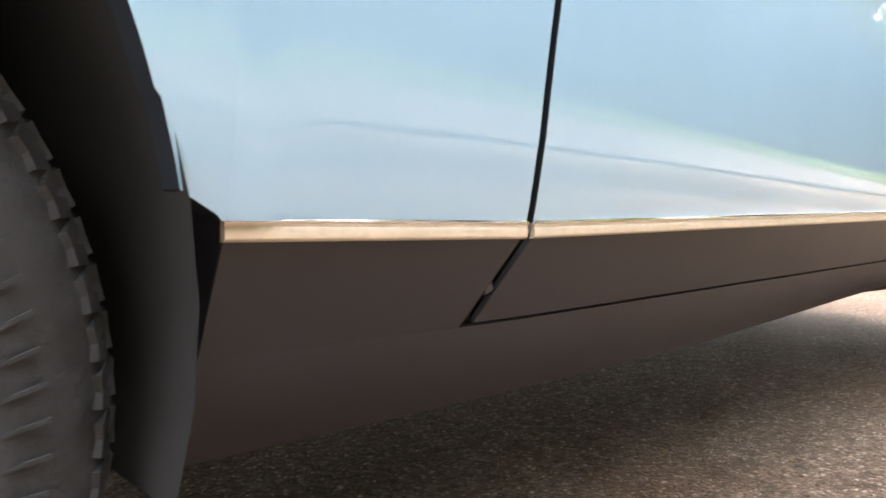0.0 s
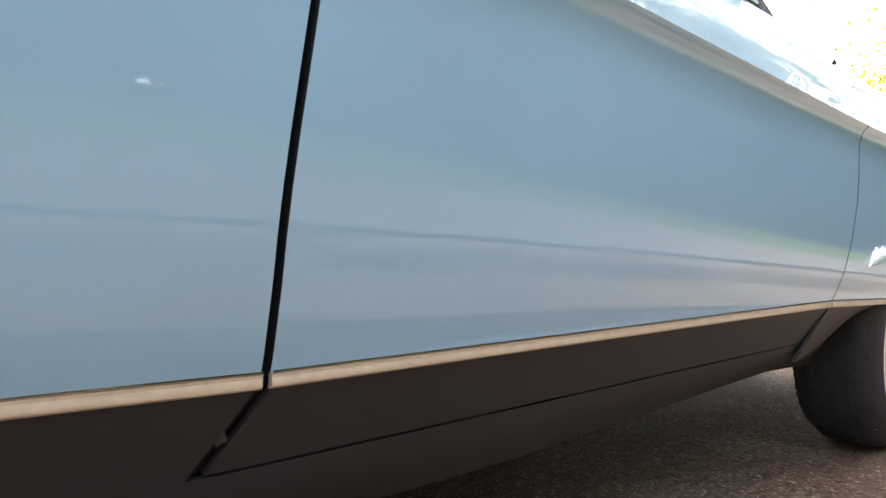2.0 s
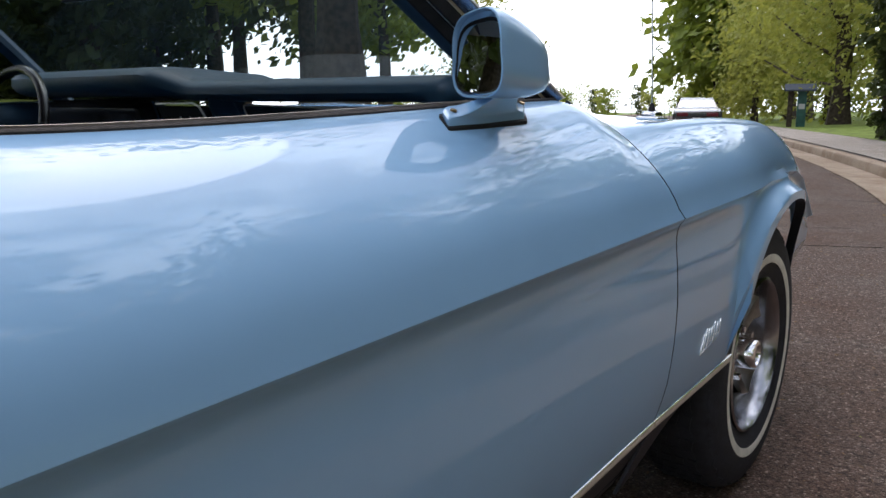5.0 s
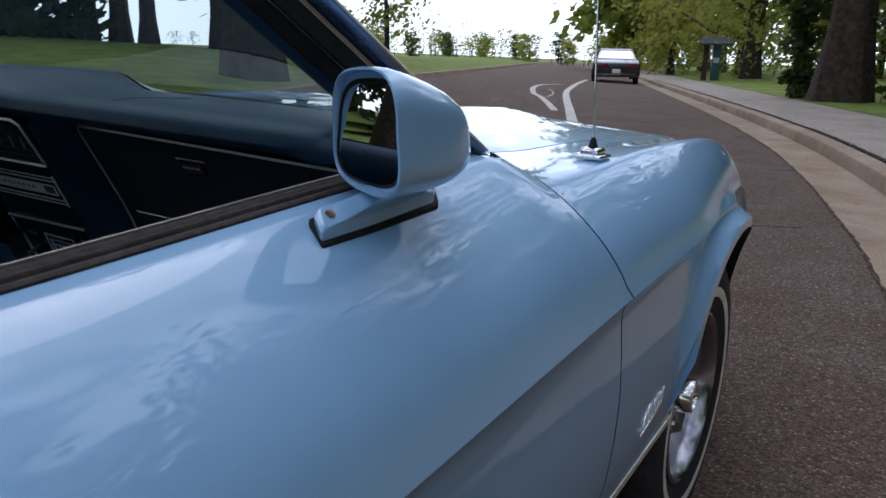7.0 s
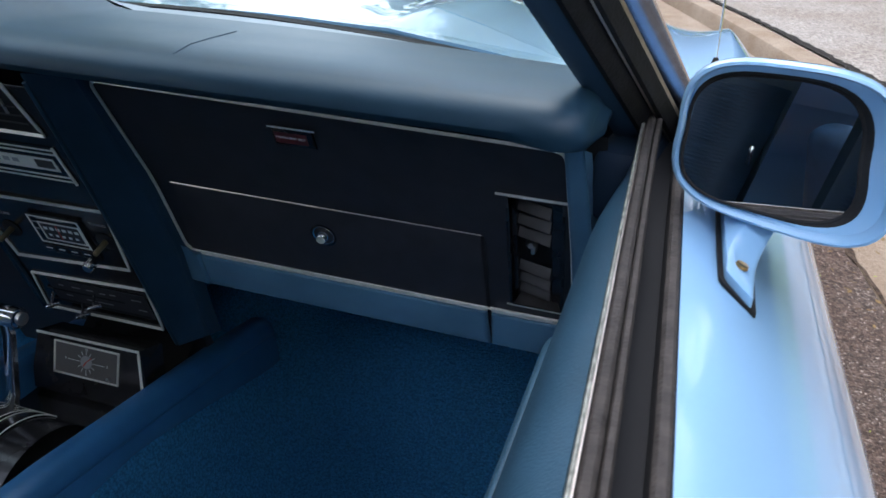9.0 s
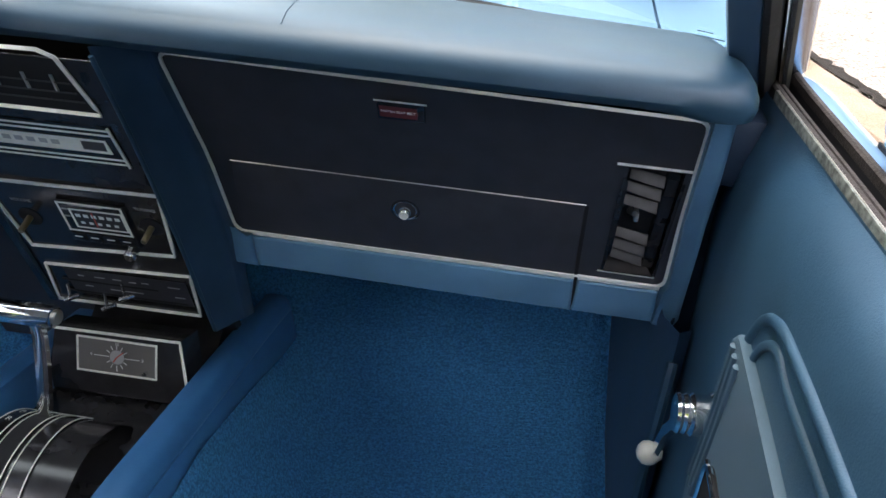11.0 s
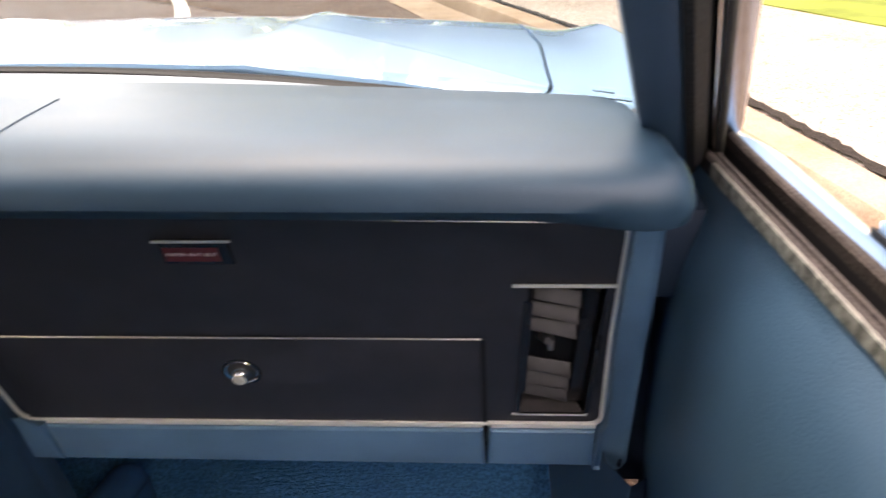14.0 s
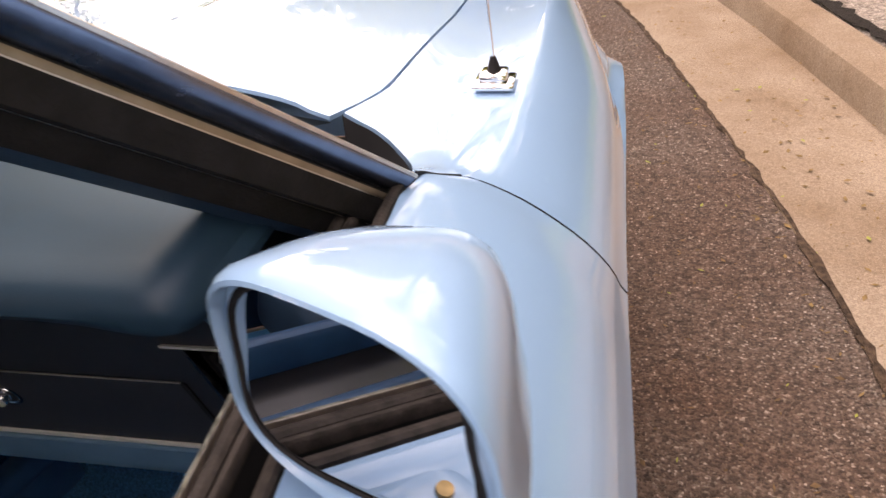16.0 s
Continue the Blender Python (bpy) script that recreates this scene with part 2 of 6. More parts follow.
def outward(bm, ref):
    """Turns the faces so that most look away from ref."""
    bm.normal_update()
    s = sum(f.normal.dot(f.calc_center_median() - Vector(ref)) for f in bm.faces)
    if s < 0:
        bmesh.ops.reverse_faces(bm, faces=bm.faces[:])
    return bm


def box(sx, sy, sz, m=None, bevel=0.0, seg=2):
    bm = bmesh.new()
    bmesh.ops.create_cube(bm, size=1)
    bmesh.ops.scale(bm, vec=(sx, sy, sz), verts=bm.verts)
    if bevel:
        bmesh.ops.bevel(bm, geom=bm.edges[:], offset=bevel, segments=seg, profile=0.5, affect="EDGES")
    if m is not None:
        bmesh.ops.transform(bm, matrix=m, verts=bm.verts)
    return bm


def cyl(r1, r2, h, m=None, seg=24, bevel=0.0):
    """Along z from 0 to h."""
    bm = bmesh.new()
    bmesh.ops.create_cone(bm, cap_ends=True, segments=seg, radius1=r1, radius2=r2, depth=h)
    bmesh.ops.translate(bm, vec=(0, 0, h / 2), verts=bm.verts)
    if bevel:
        ed = [e for e in bm.edges if len(e.link_faces) == 2 and any(len(f.verts) > 4 for f in e.link_faces)]
        bmesh.ops.bevel(bm, geom=ed, offset=bevel, segments=2, profile=0.5, affect="EDGES")
    if m is not None:
        bmesh.ops.transform(bm, matrix=m, verts=bm.verts)
    return bm


def spin(profile, m=None, seg=48):
    """Turns (r, h) pairs round z."""
    rows = [[(r * math.cos(a), r * math.sin(a), h) for r, h in profile] for a in (2 * math.pi * k / seg for k in range(seg + 1))]
    bm = grid(rows)
    bmesh.ops.remove_doubles(bm, verts=bm.verts, dist=1e-5)
    if m is not None:
        bmesh.ops.transform(bm, matrix=m, verts=bm.verts)
    return bm


def sweep(path, section, up=(0, 0, 1), caps=True):
    """Carries a closed section of (side, up) pairs along a path."""
    pts = [Vector(p) for p in path]
    rows = []
    for k, p in enumerate(pts):
        d = (pts[min(k + 1, len(pts) - 1)] - pts[max(k - 1, 0)]).normalized()
        side = d.cross(Vector(up)).normalized()
        top = side.cross(d)
        rows.append([p + side * a + top * b for a, b in section])
    bm = grid(rows, close=True)
    if caps:
        bm.verts.ensure_lookup_table()
        n = len(section)
        bm.faces.new([bm.verts[k] for k in range(n)][::-1])
        bm.faces.new([bm.verts[(len(pts) - 1) * n + k] for k in range(n)])
    bmesh.ops.recalc_face_normals(bm, faces=bm.faces[:])
    return bm


def ring(r, n=10):
    return [(r * math.cos(2 * math.pi * k / n), r * math.sin(2 * math.pi * k / n)) for k in range(n)]


def rect(a0, b0, a1, b1):
    return [(a0, b0), (a1, b0), (a1, b1), (a0, b1)]


def merge(*bms):
    out = bmesh.new()
    for b in bms:
        me = bpy.data.meshes.new("tmp")
        b.to_mesh(me)
        b.free()
        out.from_mesh(me)
        bpy.data.meshes.remove(me)
    return out


def lerp(a, b, t):
    return a + (b - a) * t


def curve(x, xs, ys):
    return float(np.interp(x, xs, ys))


def smooth_curve(x, xs, ys):
    """A soft curve through the pairs (Catmull-Rom)."""
    k = min(max(int(np.searchsorted(xs, x)) - 1, 0), len(xs) - 2)
    t = (x - xs[k]) / (xs[k + 1] - xs[k])
    t = min(max(t, 0), 1)
    h = xs[k + 1] - xs[k]
    m0 = (ys[k + 1] - ys[k - 1]) / (xs[k + 1] - xs[k - 1]) if k > 0 else (ys[k + 1] - ys[k]) / h
    m1 = (ys[k + 2] - ys[k]) / (xs[k + 2] - xs[k]) if k + 2 < len(xs) else (ys[k + 1] - ys[k]) / h
    return (2 * t**3 - 3 * t**2 + 1) * ys[k] + (t**3 - 2 * t**2 + t) * h * m0 + (3 * t**2 - 2 * t**3) * ys[k + 1] + (t**3 - t**2) * h * m1



# ---- ground: the road bends to the left ahead of the car and falls away gently ----
EDGE = [(1.7, -60), (1.7, -30), (1.68, -12), (1.62, -1.6), (1.49, 2.1), (1.18, 4.1), (0.82, 5.7), (0.34, 7.65), (-0.55, 10.6), (-2.37, 15.5), (-6.43, 25.6), (-10.0, 34.3), (-18, 54), (-27, 76), (-48, 130)]


def edge_at(s):
    """The asphalt's right edge and its right-hand normal, by the y of the edge."""
    ys, xs = [p[1] for p in EDGE], [p[0] for p in EDGE]
    x, d = smooth_curve(s, ys, xs), (smooth_curve(s + 0.05, ys, xs) - smooth_curve(s - 0.05, ys, xs)) / 0.1
    n = Vector((1, -d, 0)).normalized()
    return Vector((x, s, 0)), n


def fall(y):
    if y < 2.03:
        return -0.02 - 0.027 * min(2.03 - y, 6)
    return -0.02 * max(0, 1 - (y - 2.03) / 3) - 0.04 * min(max(0.0, y - 5), 900)


def road_point(s, n, z=0.0):
    p, nn = edge_at(s)
    q = p + nn * n
    lift = 0.035 * max(0.0, -n - 1.0) * min(max((s - 5) / 10, 0), 1)
    return Vector((q.x, q.y, fall(q.y) + z + lift))


STEPS = [-60, -40, -25, -15, -9, -6, -4] + [-3 + 0.5 * k for k in range(34)] + [14 + 1.5 * k for k in range(14)] + [36, 40, 46, 54, 64, 80, 100, 130]


def strip(name, spans, material, kind="structure", label="", parent=None):
    """A band along the road from (offset, height) pairs."""
    return part(name, grid([[road_point(s, n, z) for n, z in spans] for s in STEPS]), material, parent, label)


ground = bmesh.new()
vs = [[ground.verts.new((x, y, (fall(y) - 0.12) - (0 if abs(x) < 60 else 0.5))) for x in (-600, -200, -90, -50, -30, -18, -10, 0, 10, 20, 40, 90, 200, 600)] for y in (-600, -200, -90, -40, -15, 0, 5, 12, 20, 30, 45, 70, 120, 250, 700)]
for a, b in zip(vs, vs[1:]):
    for k in range(len(a) - 1):
        ground.faces.new((a[k], a[k + 1], b[k + 1], b[k]))
tagged(part("ground", ground, GRASS), "green park lawn reaching to the horizon", "ground", kind="structure")
tagged(strip("road", [(-6.8, 0.0), (-5, 0.02), (-3.2, 0.03), (-1.5, 0.015), (0, 0.0)], ASPHALT), "worn brown-grey asphalt park road with leaf litter", "road", kind="structure")
tagged(strip("gutter", [(-0.02, -0.03), (0.0, 0.004), (0.25, -0.008), (0.50, -0.006), (0.505, -0.05)], CONCRETE), "stained tan concrete gutter beside the asphalt", "gutter", kind="structure")
tagged(strip("kerb", [(0.49, -0.05), (0.50, 0.09), (0.515, 0.118), (0.545, 0.13), (0.68, 0.132), (0.685, 0.10), (0.69, 0.0)], CONCRETE), "worn concrete kerb with stained face", "kerb", kind="structure")
tagged(strip("pavement", [(0.70, 0.0), (0.703, 0.118), (0.75, 0.135), (1.7, 0.145), (2.6, 0.15), (2.65, 0.0)], WALKWAY), "pale exposed-aggregate concrete pavement", "pavement", kind="structure")
tagged(strip("verge", [(2.62, 0.0), (2.63, 0.155), (5, 0.22), (10, 0.45), (18, 0.9), (40, 1.2)], GRASS), "mown grass verge beyond the pavement", "grass verge", kind="structure")
tagged(strip("far_kerb", [(-7.0, 0.0), (-7.0, 0.12), (-6.82, 0.12), (-6.80, 0.0)], CONCRETE), "low concrete kerb on the far side of the road", "kerb", kind="structure")

def bank_point(s, n, h):
    """The bank drops away behind its crest further up the road."""
    return road_point(s, n, h - 0.09 * max(0, -n - 12) * min(max((s - 24) / 14, 0), 1))


tagged(part("far_bank", grid([[bank_point(s, n, h) for n, h in ((-60, -0.4), (-35, 0.0), (-20, 0.25), (-13, 0.30), (-9, 0.20), (-6.98, 0.11))] for s in STEPS]), GRASS), "grassy bank rising beyond the road", "grass bank", kind="structure")


def tree(x, y, h, trunk_r, crown_r, crown_h, seed, leaf, n=700, low=0.35, leaf_size=0.28, label="", limbs=7):
    rnd = random.Random(seed)
    z0 = fall(y) + 0.1
    base = new("tree")
    base.matrix_world = pose(x, y, z0)
    pts = [(rnd.uniform(-1, 1) * 0.03 * k, rnd.uniform(-1, 1) * 0.03 * k, h * 0.86 * k / 7) for k in range(8)]
    rows = []
    for k, p in enumerate(pts):
        r = trunk_r * (1 - 0.8 * k / 7) * (1.5 if k == 0 else 1)
        rows.append([(p[0] + r * math.cos(a) * (1 + 0.12 * math.sin(5 * a + k)), p[1] + r * math.sin(a) * (1 + 0.12 * math.sin(5 * a + k)), p[2] - (0.3 if k == 0 else 0)) for a in (2 * math.pi * j / 14 for j in range(14))])
    bms = [grid(rows, close=True)]
    tips = []
    for k in range(limbs):
        t = lerp(low, 0.85, k / max(1, limbs - 1))
        a = 2.4 * k + rnd.uniform(-0.4, 0.4)
        start = Vector((0, 0, h * t * 0.9))
        reach = crown_r * rnd.uniform(0.55, 0.95) * (1.1 - 0.5 * t)
        end = start + Vector((math.cos(a) * reach, math.sin(a) * reach, reach * rnd.uniform(0.25, 0.7)))
        mid = start.lerp(end, 0.5) + Vector((0, 0, -0.08 * reach))
        rr = trunk_r * 0.38 * (1 - 0.5 * t)
        rows = [[p + Vector((q[0] * s, q[1] * s, q[0] * s * 0.3)) for q in ring(rr, 6)] for p, s in ((start, 1), (mid, 0.65), (end, 0.2))]
        bms.append(grid(rows, close=True))
        tips += [end, mid]
    part("trunk", merge(*bms), BARK, base)
    verts, faces = [], []
    clumps = [Vector((rnd.gauss(0, 0.42) * crown_r, rnd.gauss(0, 0.42) * crown_r, h * low + crown_h * rnd.random() ** 0.8)) for _ in range(max(10, n // 45))] + tips
    for _ in range(n):
        c = rnd.choice(clumps) + Vector((rnd.gauss(0, 1), rnd.gauss(0, 1), rnd.gauss(0, 0.7))) * crown_r * 0.16
        u = Vector((rnd.gauss(0, 1), rnd.gauss(0, 1), rnd.gauss(0, 1))).normalized()
        v = u.orthogonal().normalized()
        w = u.cross(v)
        s = leaf_size * rnd.uniform(0.6, 1.4)
        i = len(verts)
        verts += [c + v * s, c + w * s * 0.55 + u * s * 0.1, c - v * s, c - w * s * 0.55 + u * s * 0.1]
        faces.append((i, i + 1, i + 2, i + 3))
    me = bpy.data.meshes.new("crown")
    me.from_pydata([tuple(v) for v in verts], [], faces)
    me.materials.append(leaf)
    ob = new("crown", me)
    ob.parent = base
    ob["kind"] = "stuff"
    tagged(base, label, "tree", "park trees")
    return base


# the cracked, dirt-filled joint between kerb and pavement
rnd = random.Random(4)
rows = []
s = -4.0
while s < 34:
    c, w = 0.722 + rnd.uniform(-0.012, 0.012), 0.018 + 0.022 * rnd.random() * (1.6 if rnd.random() < 0.2 else 1)
    rows.append([road_point(s, c - w, 0.139), road_point(s, c, 0.1375), road_point(s, c + w, 0.1405)])
    s += rnd.uniform(0.03, 0.07) if s < 10 else 0.3
tagged(part("pavement_joint", grid(rows), mat("dark_joint_dirt", (0.022, 0.018, 0.015), 0.95, 0, 0.2, 0, 60, 0.4, 0.8, 200), smooth=False), "dark ragged dirt-filled joint behind the kerb", "joint", kind="structure")

rows = []
s = -4.0
while s < 34:
    c, w = 0.0 + rnd.uniform(-0.006, 0.006), 0.005 + 0.014 * rnd.random() ** 2
    rows.append([road_point(s, c - w, 0.0065), road_point(s, c, 0.0085), road_point(s, c + w * 0.8, 0.006)])
    s += rnd.uniform(0.03, 0.08) if s < 10 else 0.3
tagged(part("gutter_dirt", grid(rows), mat("brown_road_dirt", (0.075, 0.050, 0.034), 0.95, 0, 0.2, 0, 45, 0.5, 0.8, 200), smooth=False), "brown dirt lying along the gutter's edge", "dirt", kind="structure")


def litter(name, count, n0, n1, s0, s1, seed, material, size, z, label):
    """Small dry leaves and twigs strewn along the road."""
    rnd = random.Random(seed)
    verts, faces = [], []
    for _ in range(count):
        n = n0 + (n1 - n0) * rnd.random()
        p = road_point(s0 + (s1 - s0) * rnd.random() ** 1.4, n, z(n) + 0.004)
        a, l, w = rnd.uniform(0, 6.28), size * rnd.uniform(0.4, 1.5), rnd.uniform(0.25, 0.7)
        u, v = Vector((math.cos(a), math.sin(a), rnd.uniform(-0.1, 0.1))) * l, Vector((-math.sin(a), math.cos(a), rnd.uniform(-0.1, 0.3))) * l * w
        i = len(verts)
        verts += [p - u, p - v * 0.7, p + u, p + v]
        faces.append((i, i + 1, i + 2, i + 3))
    me = bpy.data.meshes.new(name)
    me.from_pydata([tuple(q) for q in verts], [], faces)
    me.materials.append(material)
    return tagged(new(name, me), label, "leaf litter", kind="stuff")


ROADZ = lambda n: 0.03 * min(1, -n / 3.2) if n > -3.2 else 0.02
# fine cracks wandering across the worn asphalt
CRACK = mat("dark_crack", (0.022, 0.017, 0.014), 0.95)
rng = random.Random(77)
for s0, n0, s1, n1 in ((5.1, -0.75, 5.25, -0.25), (5.6, -1.6, 6.0, -0.35), (7.6, -1.9, 7.9, 0.0), (10.5, -2.4, 10.9, 0.0)):
    way, side = [], 0.0
    count = int(14 + 8 * math.hypot(s1 - s0, n1 - n0))
    for k in range(count):
        t = k / (count - 1)
        side = 0.8 * side + rng.uniform(-0.022, 0.022)
        n = min(lerp(n0, n1, t) + side * abs(s1 - s0) / (abs(s1 - s0) + abs(n1 - n0)), -0.01)
        way.append(road_point(lerp(s0, s1, t) + side * abs(n1 - n0) / (abs(s1 - s0) + abs(n1 - n0)), n, ROADZ(n) + 0.0015))
    part("road_crack", sweep(way, rect(-0.0018, -0.002, 0.0018, 0.0006)), CRACK, bpy.data.objects["road"])
litter("road_litter", 3000, -1.6, 0.0, -1.0, 14, 11, mat("dry_leaf", (0.16, 0.10, 0.05), 0.8, 0, 0.2, 0, 30, 0.4), 0.008, ROADZ, "dry brown leaves and crumbs strewn on the asphalt")
litter("gutter_litter", 1500, -0.12, 0.5, -1.0, 18, 12, mat("dry_seed", (0.20, 0.13, 0.055), 0.8, 0, 0.2, 0, 30, 0.4), 0.011, lambda n: -0.002 if n > 0 else ROADZ(n), "dry brown litter along the gutter")
litter("pavement_litter", 320, 0.8, 2.6, 0.0, 14, 13, mat("grey_leaf", (0.12, 0.10, 0.075), 0.8, 0, 0.2, 0, 30, 0.4), 0.010, lambda n: 0.137 + 0.007 * (n - 0.75), "grey-brown litter on the pavement")
litter("green_sprigs", 60, -1.4, 0.4, 1.5, 9, 14, mat("yellow_green_sprig", (0.25, 0.26, 0.04), 0.7), 0.012, lambda n: ROADZ(min(n, 0)), "yellow-green blossom bits on the road")

YOUNG, DARKT = "spring-green leafy park tree on the lawn", "dark-leaved park tree with a thick trunk"
tree(-0.62, 20.5, 14, 0.52, 4.0, 7, 3, LEAF, 900, 0.50, 0.16, "old park tree with a thick dark trunk", 9)
tree(-1.75, 21.6, 5.2, 0.10, 0.75, 4.6, 4, LEAF2, 3000, 0.03, 0.10, "dense dark evergreen shrub beside the trunk", 5)
tree(0.75, 20.2, 5.6, 0.10, 0.85, 4.8, 41, LEAF2, 3000, 0.03, 0.10, "dense dark evergreen shrub beside the trunk", 5)

# ---- the car: light blue, nose towards +y, its near side towards +x ----
car = tagged(new("car"), "light blue coupe with black rockers, parked on the asphalt", "car")
HUB_F, HUB_R, HUB_Z = 2.03, -0.672, 0.318
LOWER = [(0.345, 0.888), (0.36, 0.8915), (0.385, 0.896), (0.42, 0.902), (0.46, 0.9065), (0.50, 0.910), (0.54, 0.9125), (0.58, 0.914), (0.62, 0.914), (0.66, 0.9132), (0.685, 0.9122), (0.703, 0.9120), (0.718, 0.9127), (0.730, 0.9146), (0.739, 0.9175), (0.746, 0.9215), (0.7505, 0.9253), (0.754, 0.9284), (0.757, 0.9303)]


def strip_z(y):
    return 0.349 + (0.035 if y > 0 else 0.010) * y if y < 1.3 else 0.3945 + 0.004 * (y - 1.3)


def taper(y):
    """How much the sides draw in towards the nose and the tail."""
    return smooth_curve(y, [1.5, 1.66, 1.78, 1.9, 2.2, 2.5, 2.86], [0.0, 0.0, 0.006, 0.019, 0.056, 0.090, 0.135]) * (y > 1.66) + 0.05 * (max(0, -0.9 - y) / 1.0) ** 2 - 0.004 * max(0, 1 - abs(y + 0.3) / 0.6)


def crease(y):
    z = curve(y, [-1.9, 0, 1.3, 1.9, 2.2, 2.35, 2.5, 2.6, 2.75, 2.86], [0.745, 0.757, 0.752, 0.752, 0.743, 0.729, 0.692, 0.645, 0.58, 0.53])
    return 0.944 - taper(y) - 0.022 * min(max((y + 0.1) / 1.4, 0), 1), z


def ridge(y):
    ys = [-1.9, -0.6, 0.0, 0.45, 1.0, 1.15, 1.22, 1.25, 1.285, 1.34, 1.45, 1.6, 1.75, 1.9, 2.1, 2.28, 2.4, 2.5, 2.6, 2.75, 2.86]
    return (smooth_curve(y, ys, [0.70, 0.775, 0.793, 0.790, 0.772, 0.768, 0.771, 0.783, 0.798, 0.810, 0.817, 0.819, 0.820, 0.820, 0.818, 0.811, 0.803, 0.793, 0.778, 0.74, 0.70]),
            smooth_curve(y, ys, [0.94, 0.975, 0.956, 0.9395, 0.9435, 0.9445, 0.9425, 0.926, 0.909, 0.900, 0.898, 0.898, 0.895, 0.887, 0.868, 0.832, 0.792, 0.742, 0.688, 0.61, 0.55]))


def arch_z(y, pad=0.0):
    z = -1.0
    for cy, cz, r in ((HUB_F, 0.335, 0.362 + pad), (-0.74, 0.28, 0.42 + pad)):
        d = r * r - (y - cy) ** 2
        if d > 0 and not 1 < y < 1.712:
            z = max(z, cz + math.sqrt(d))
    if -0.345 < y < -0.29:
        z = max(z, curve(y, [-0.3404, -0.3284, -0.3223, -0.2966, -0.29], [0.418, 0.3843, 0.3634, 0.3493, 0.0])) + pad
    return z


def side_column(y, top=True, rows=14):
    """Points of the body side at one y, from the moulding or the wheel arch up to the crease and over to the ridge."""
    zs, (cx, cz) = strip_z(y), crease(y)
    zb = max(zs, arch_z(y))
    out = []
    z0, z1 = LOWER[0][0], LOWER[-1][0]
    off = cx - LOWER[-1][1]
    for zr, _ in LOWER:
        z = zs + (zr - z0) / (z1 - z0) * (cz - zs)
        if zb > zs:
            z = zb + (z - zs) / (cz - zs) * (cz - zb)
        zz = z0 + (z - zs) / (cz - zs) * (z1 - z0)
        x = smooth_curve(zz, [p[0] for p in LOWER], [p[1] for p in LOWER]) + lerp(-taper(y), off, (zz - z0) / (z1 - z0)) + 0.004 * min(max(y, 0), 1.3)
        dist = z - arch_z(y)
        if y > 1.6 and arch_z(y, 0.075) > 0 and z < arch_z(y, 0.075):
            x = lerp(x, smooth_curve(y, [1.6, 2.1, 2.2, 2.3, 2.42], [0.934, 0.931, 0.915, 0.882, 0.83]), min(1, max(0, (arch_z(y, 0.075) - z) / 0.055)) ** 1.5)
        elif y < 1 and arch_z(y, 0.07) > 0 and z < arch_z(y, 0.07):
            x += 0.006 * min(1, max(0, (arch_z(y, 0.07) - z) / 0.07)) ** 1.5
        out.append((x, y, z))
    rx, rz = ridge(y)
    for k in range(1, rows + 1):
        w = k / rows * math.pi / 2
        ex, ez = rx + (cx - rx) * math.cos(w), cz + (rz - cz) * math.sin(w)
        lx = lerp(cx, rx, math.sin(w))
        bow = lerp(0.92, 0.40, math.sin(w) ** 1.6)
        out.append((bow * ex + (1 - bow) * lx, y, ez))
    return out


def front_gap(z, x):
    """The y of the door's front edge, by height."""
    return curve(z, [0.36, 0.392, 0.44, 0.52, 0.60, 0.68, 0.735, 0.752, 0.775, 0.81, 0.85, 0.885, 0.905, 0.925, 0.945], [1.320, 1.330, 1.350, 1.358, 1.359, 1.356, 1.349, 1.341, 1.327, 1.309, 1.294, 1.283, 1.272, 1.252, 1.222])


def rear_gap(z):
    return curve(z, [0.33, 0.36, 0.42, 0.47, 0.52, 0.57, 0.63, 0.71, 0.76, 0.80, 0.845, 0.88, 0.917, 0.95], [0.004, 0.0015, -0.0035, -0.0070, -0.0080, -0.0065, -0.0025, 0.0035, 0.0015, 0.003, 0.0145, 0.030, 0.051, 0.066])


def panel(name, ys, y0=None, y1=None, inner=0.024, label=""):
    """A panel of the side between two edges given by height; its borders turn inward."""
    cols = [side_column(y) for y in ys]
    n = len(cols)
    grid_pts = []
    for k, y in enumerate(ys):
        col = []
        for j in range(len(cols[0])):
            x, yy, z = cols[k][j]
            t = k / (n - 1)
            a = y0(z) if y0 else ys[0]
            b = y1(z, x) if y1 else ys[-1]
            ny = a + (yy - ys[0]) / (ys[-1] - ys[0]) * (b - a) if (y0 or y1) else yy
            # shift the edge, and read the surface there
            col.append((ny, j))
        grid_pts.append(col)
    rows = []
    for col in grid_pts:
        row = []
        for ny, j in col:
            row.append(side_column(ny)[j])
        rows.append(row)
    bm = grid(rows)
    outward(bm, (0, 0.6, 0.5))
    edge = [e for e in bm.edges if e.is_boundary and (y1 or min(v.co.z - ridge(v.co.y)[1] for v in e.verts) < -0.004)]
    ex = bmesh.ops.extrude_edge_only(bm, edges=edge)
    # turned-in borders get the blue that carries the gap's shade
    for f in (g for g in ex["geom"] if isinstance(g, bmesh.types.BMFace)):
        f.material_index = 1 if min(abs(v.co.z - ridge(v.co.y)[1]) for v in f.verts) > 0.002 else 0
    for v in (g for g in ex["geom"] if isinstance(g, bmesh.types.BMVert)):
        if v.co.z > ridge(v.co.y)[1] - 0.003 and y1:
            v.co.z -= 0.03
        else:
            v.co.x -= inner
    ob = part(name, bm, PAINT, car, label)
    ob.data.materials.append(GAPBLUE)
    return ob


def span(a, b, n):
    return [a + (b - a) * k / (n - 1) for k in range(n)]


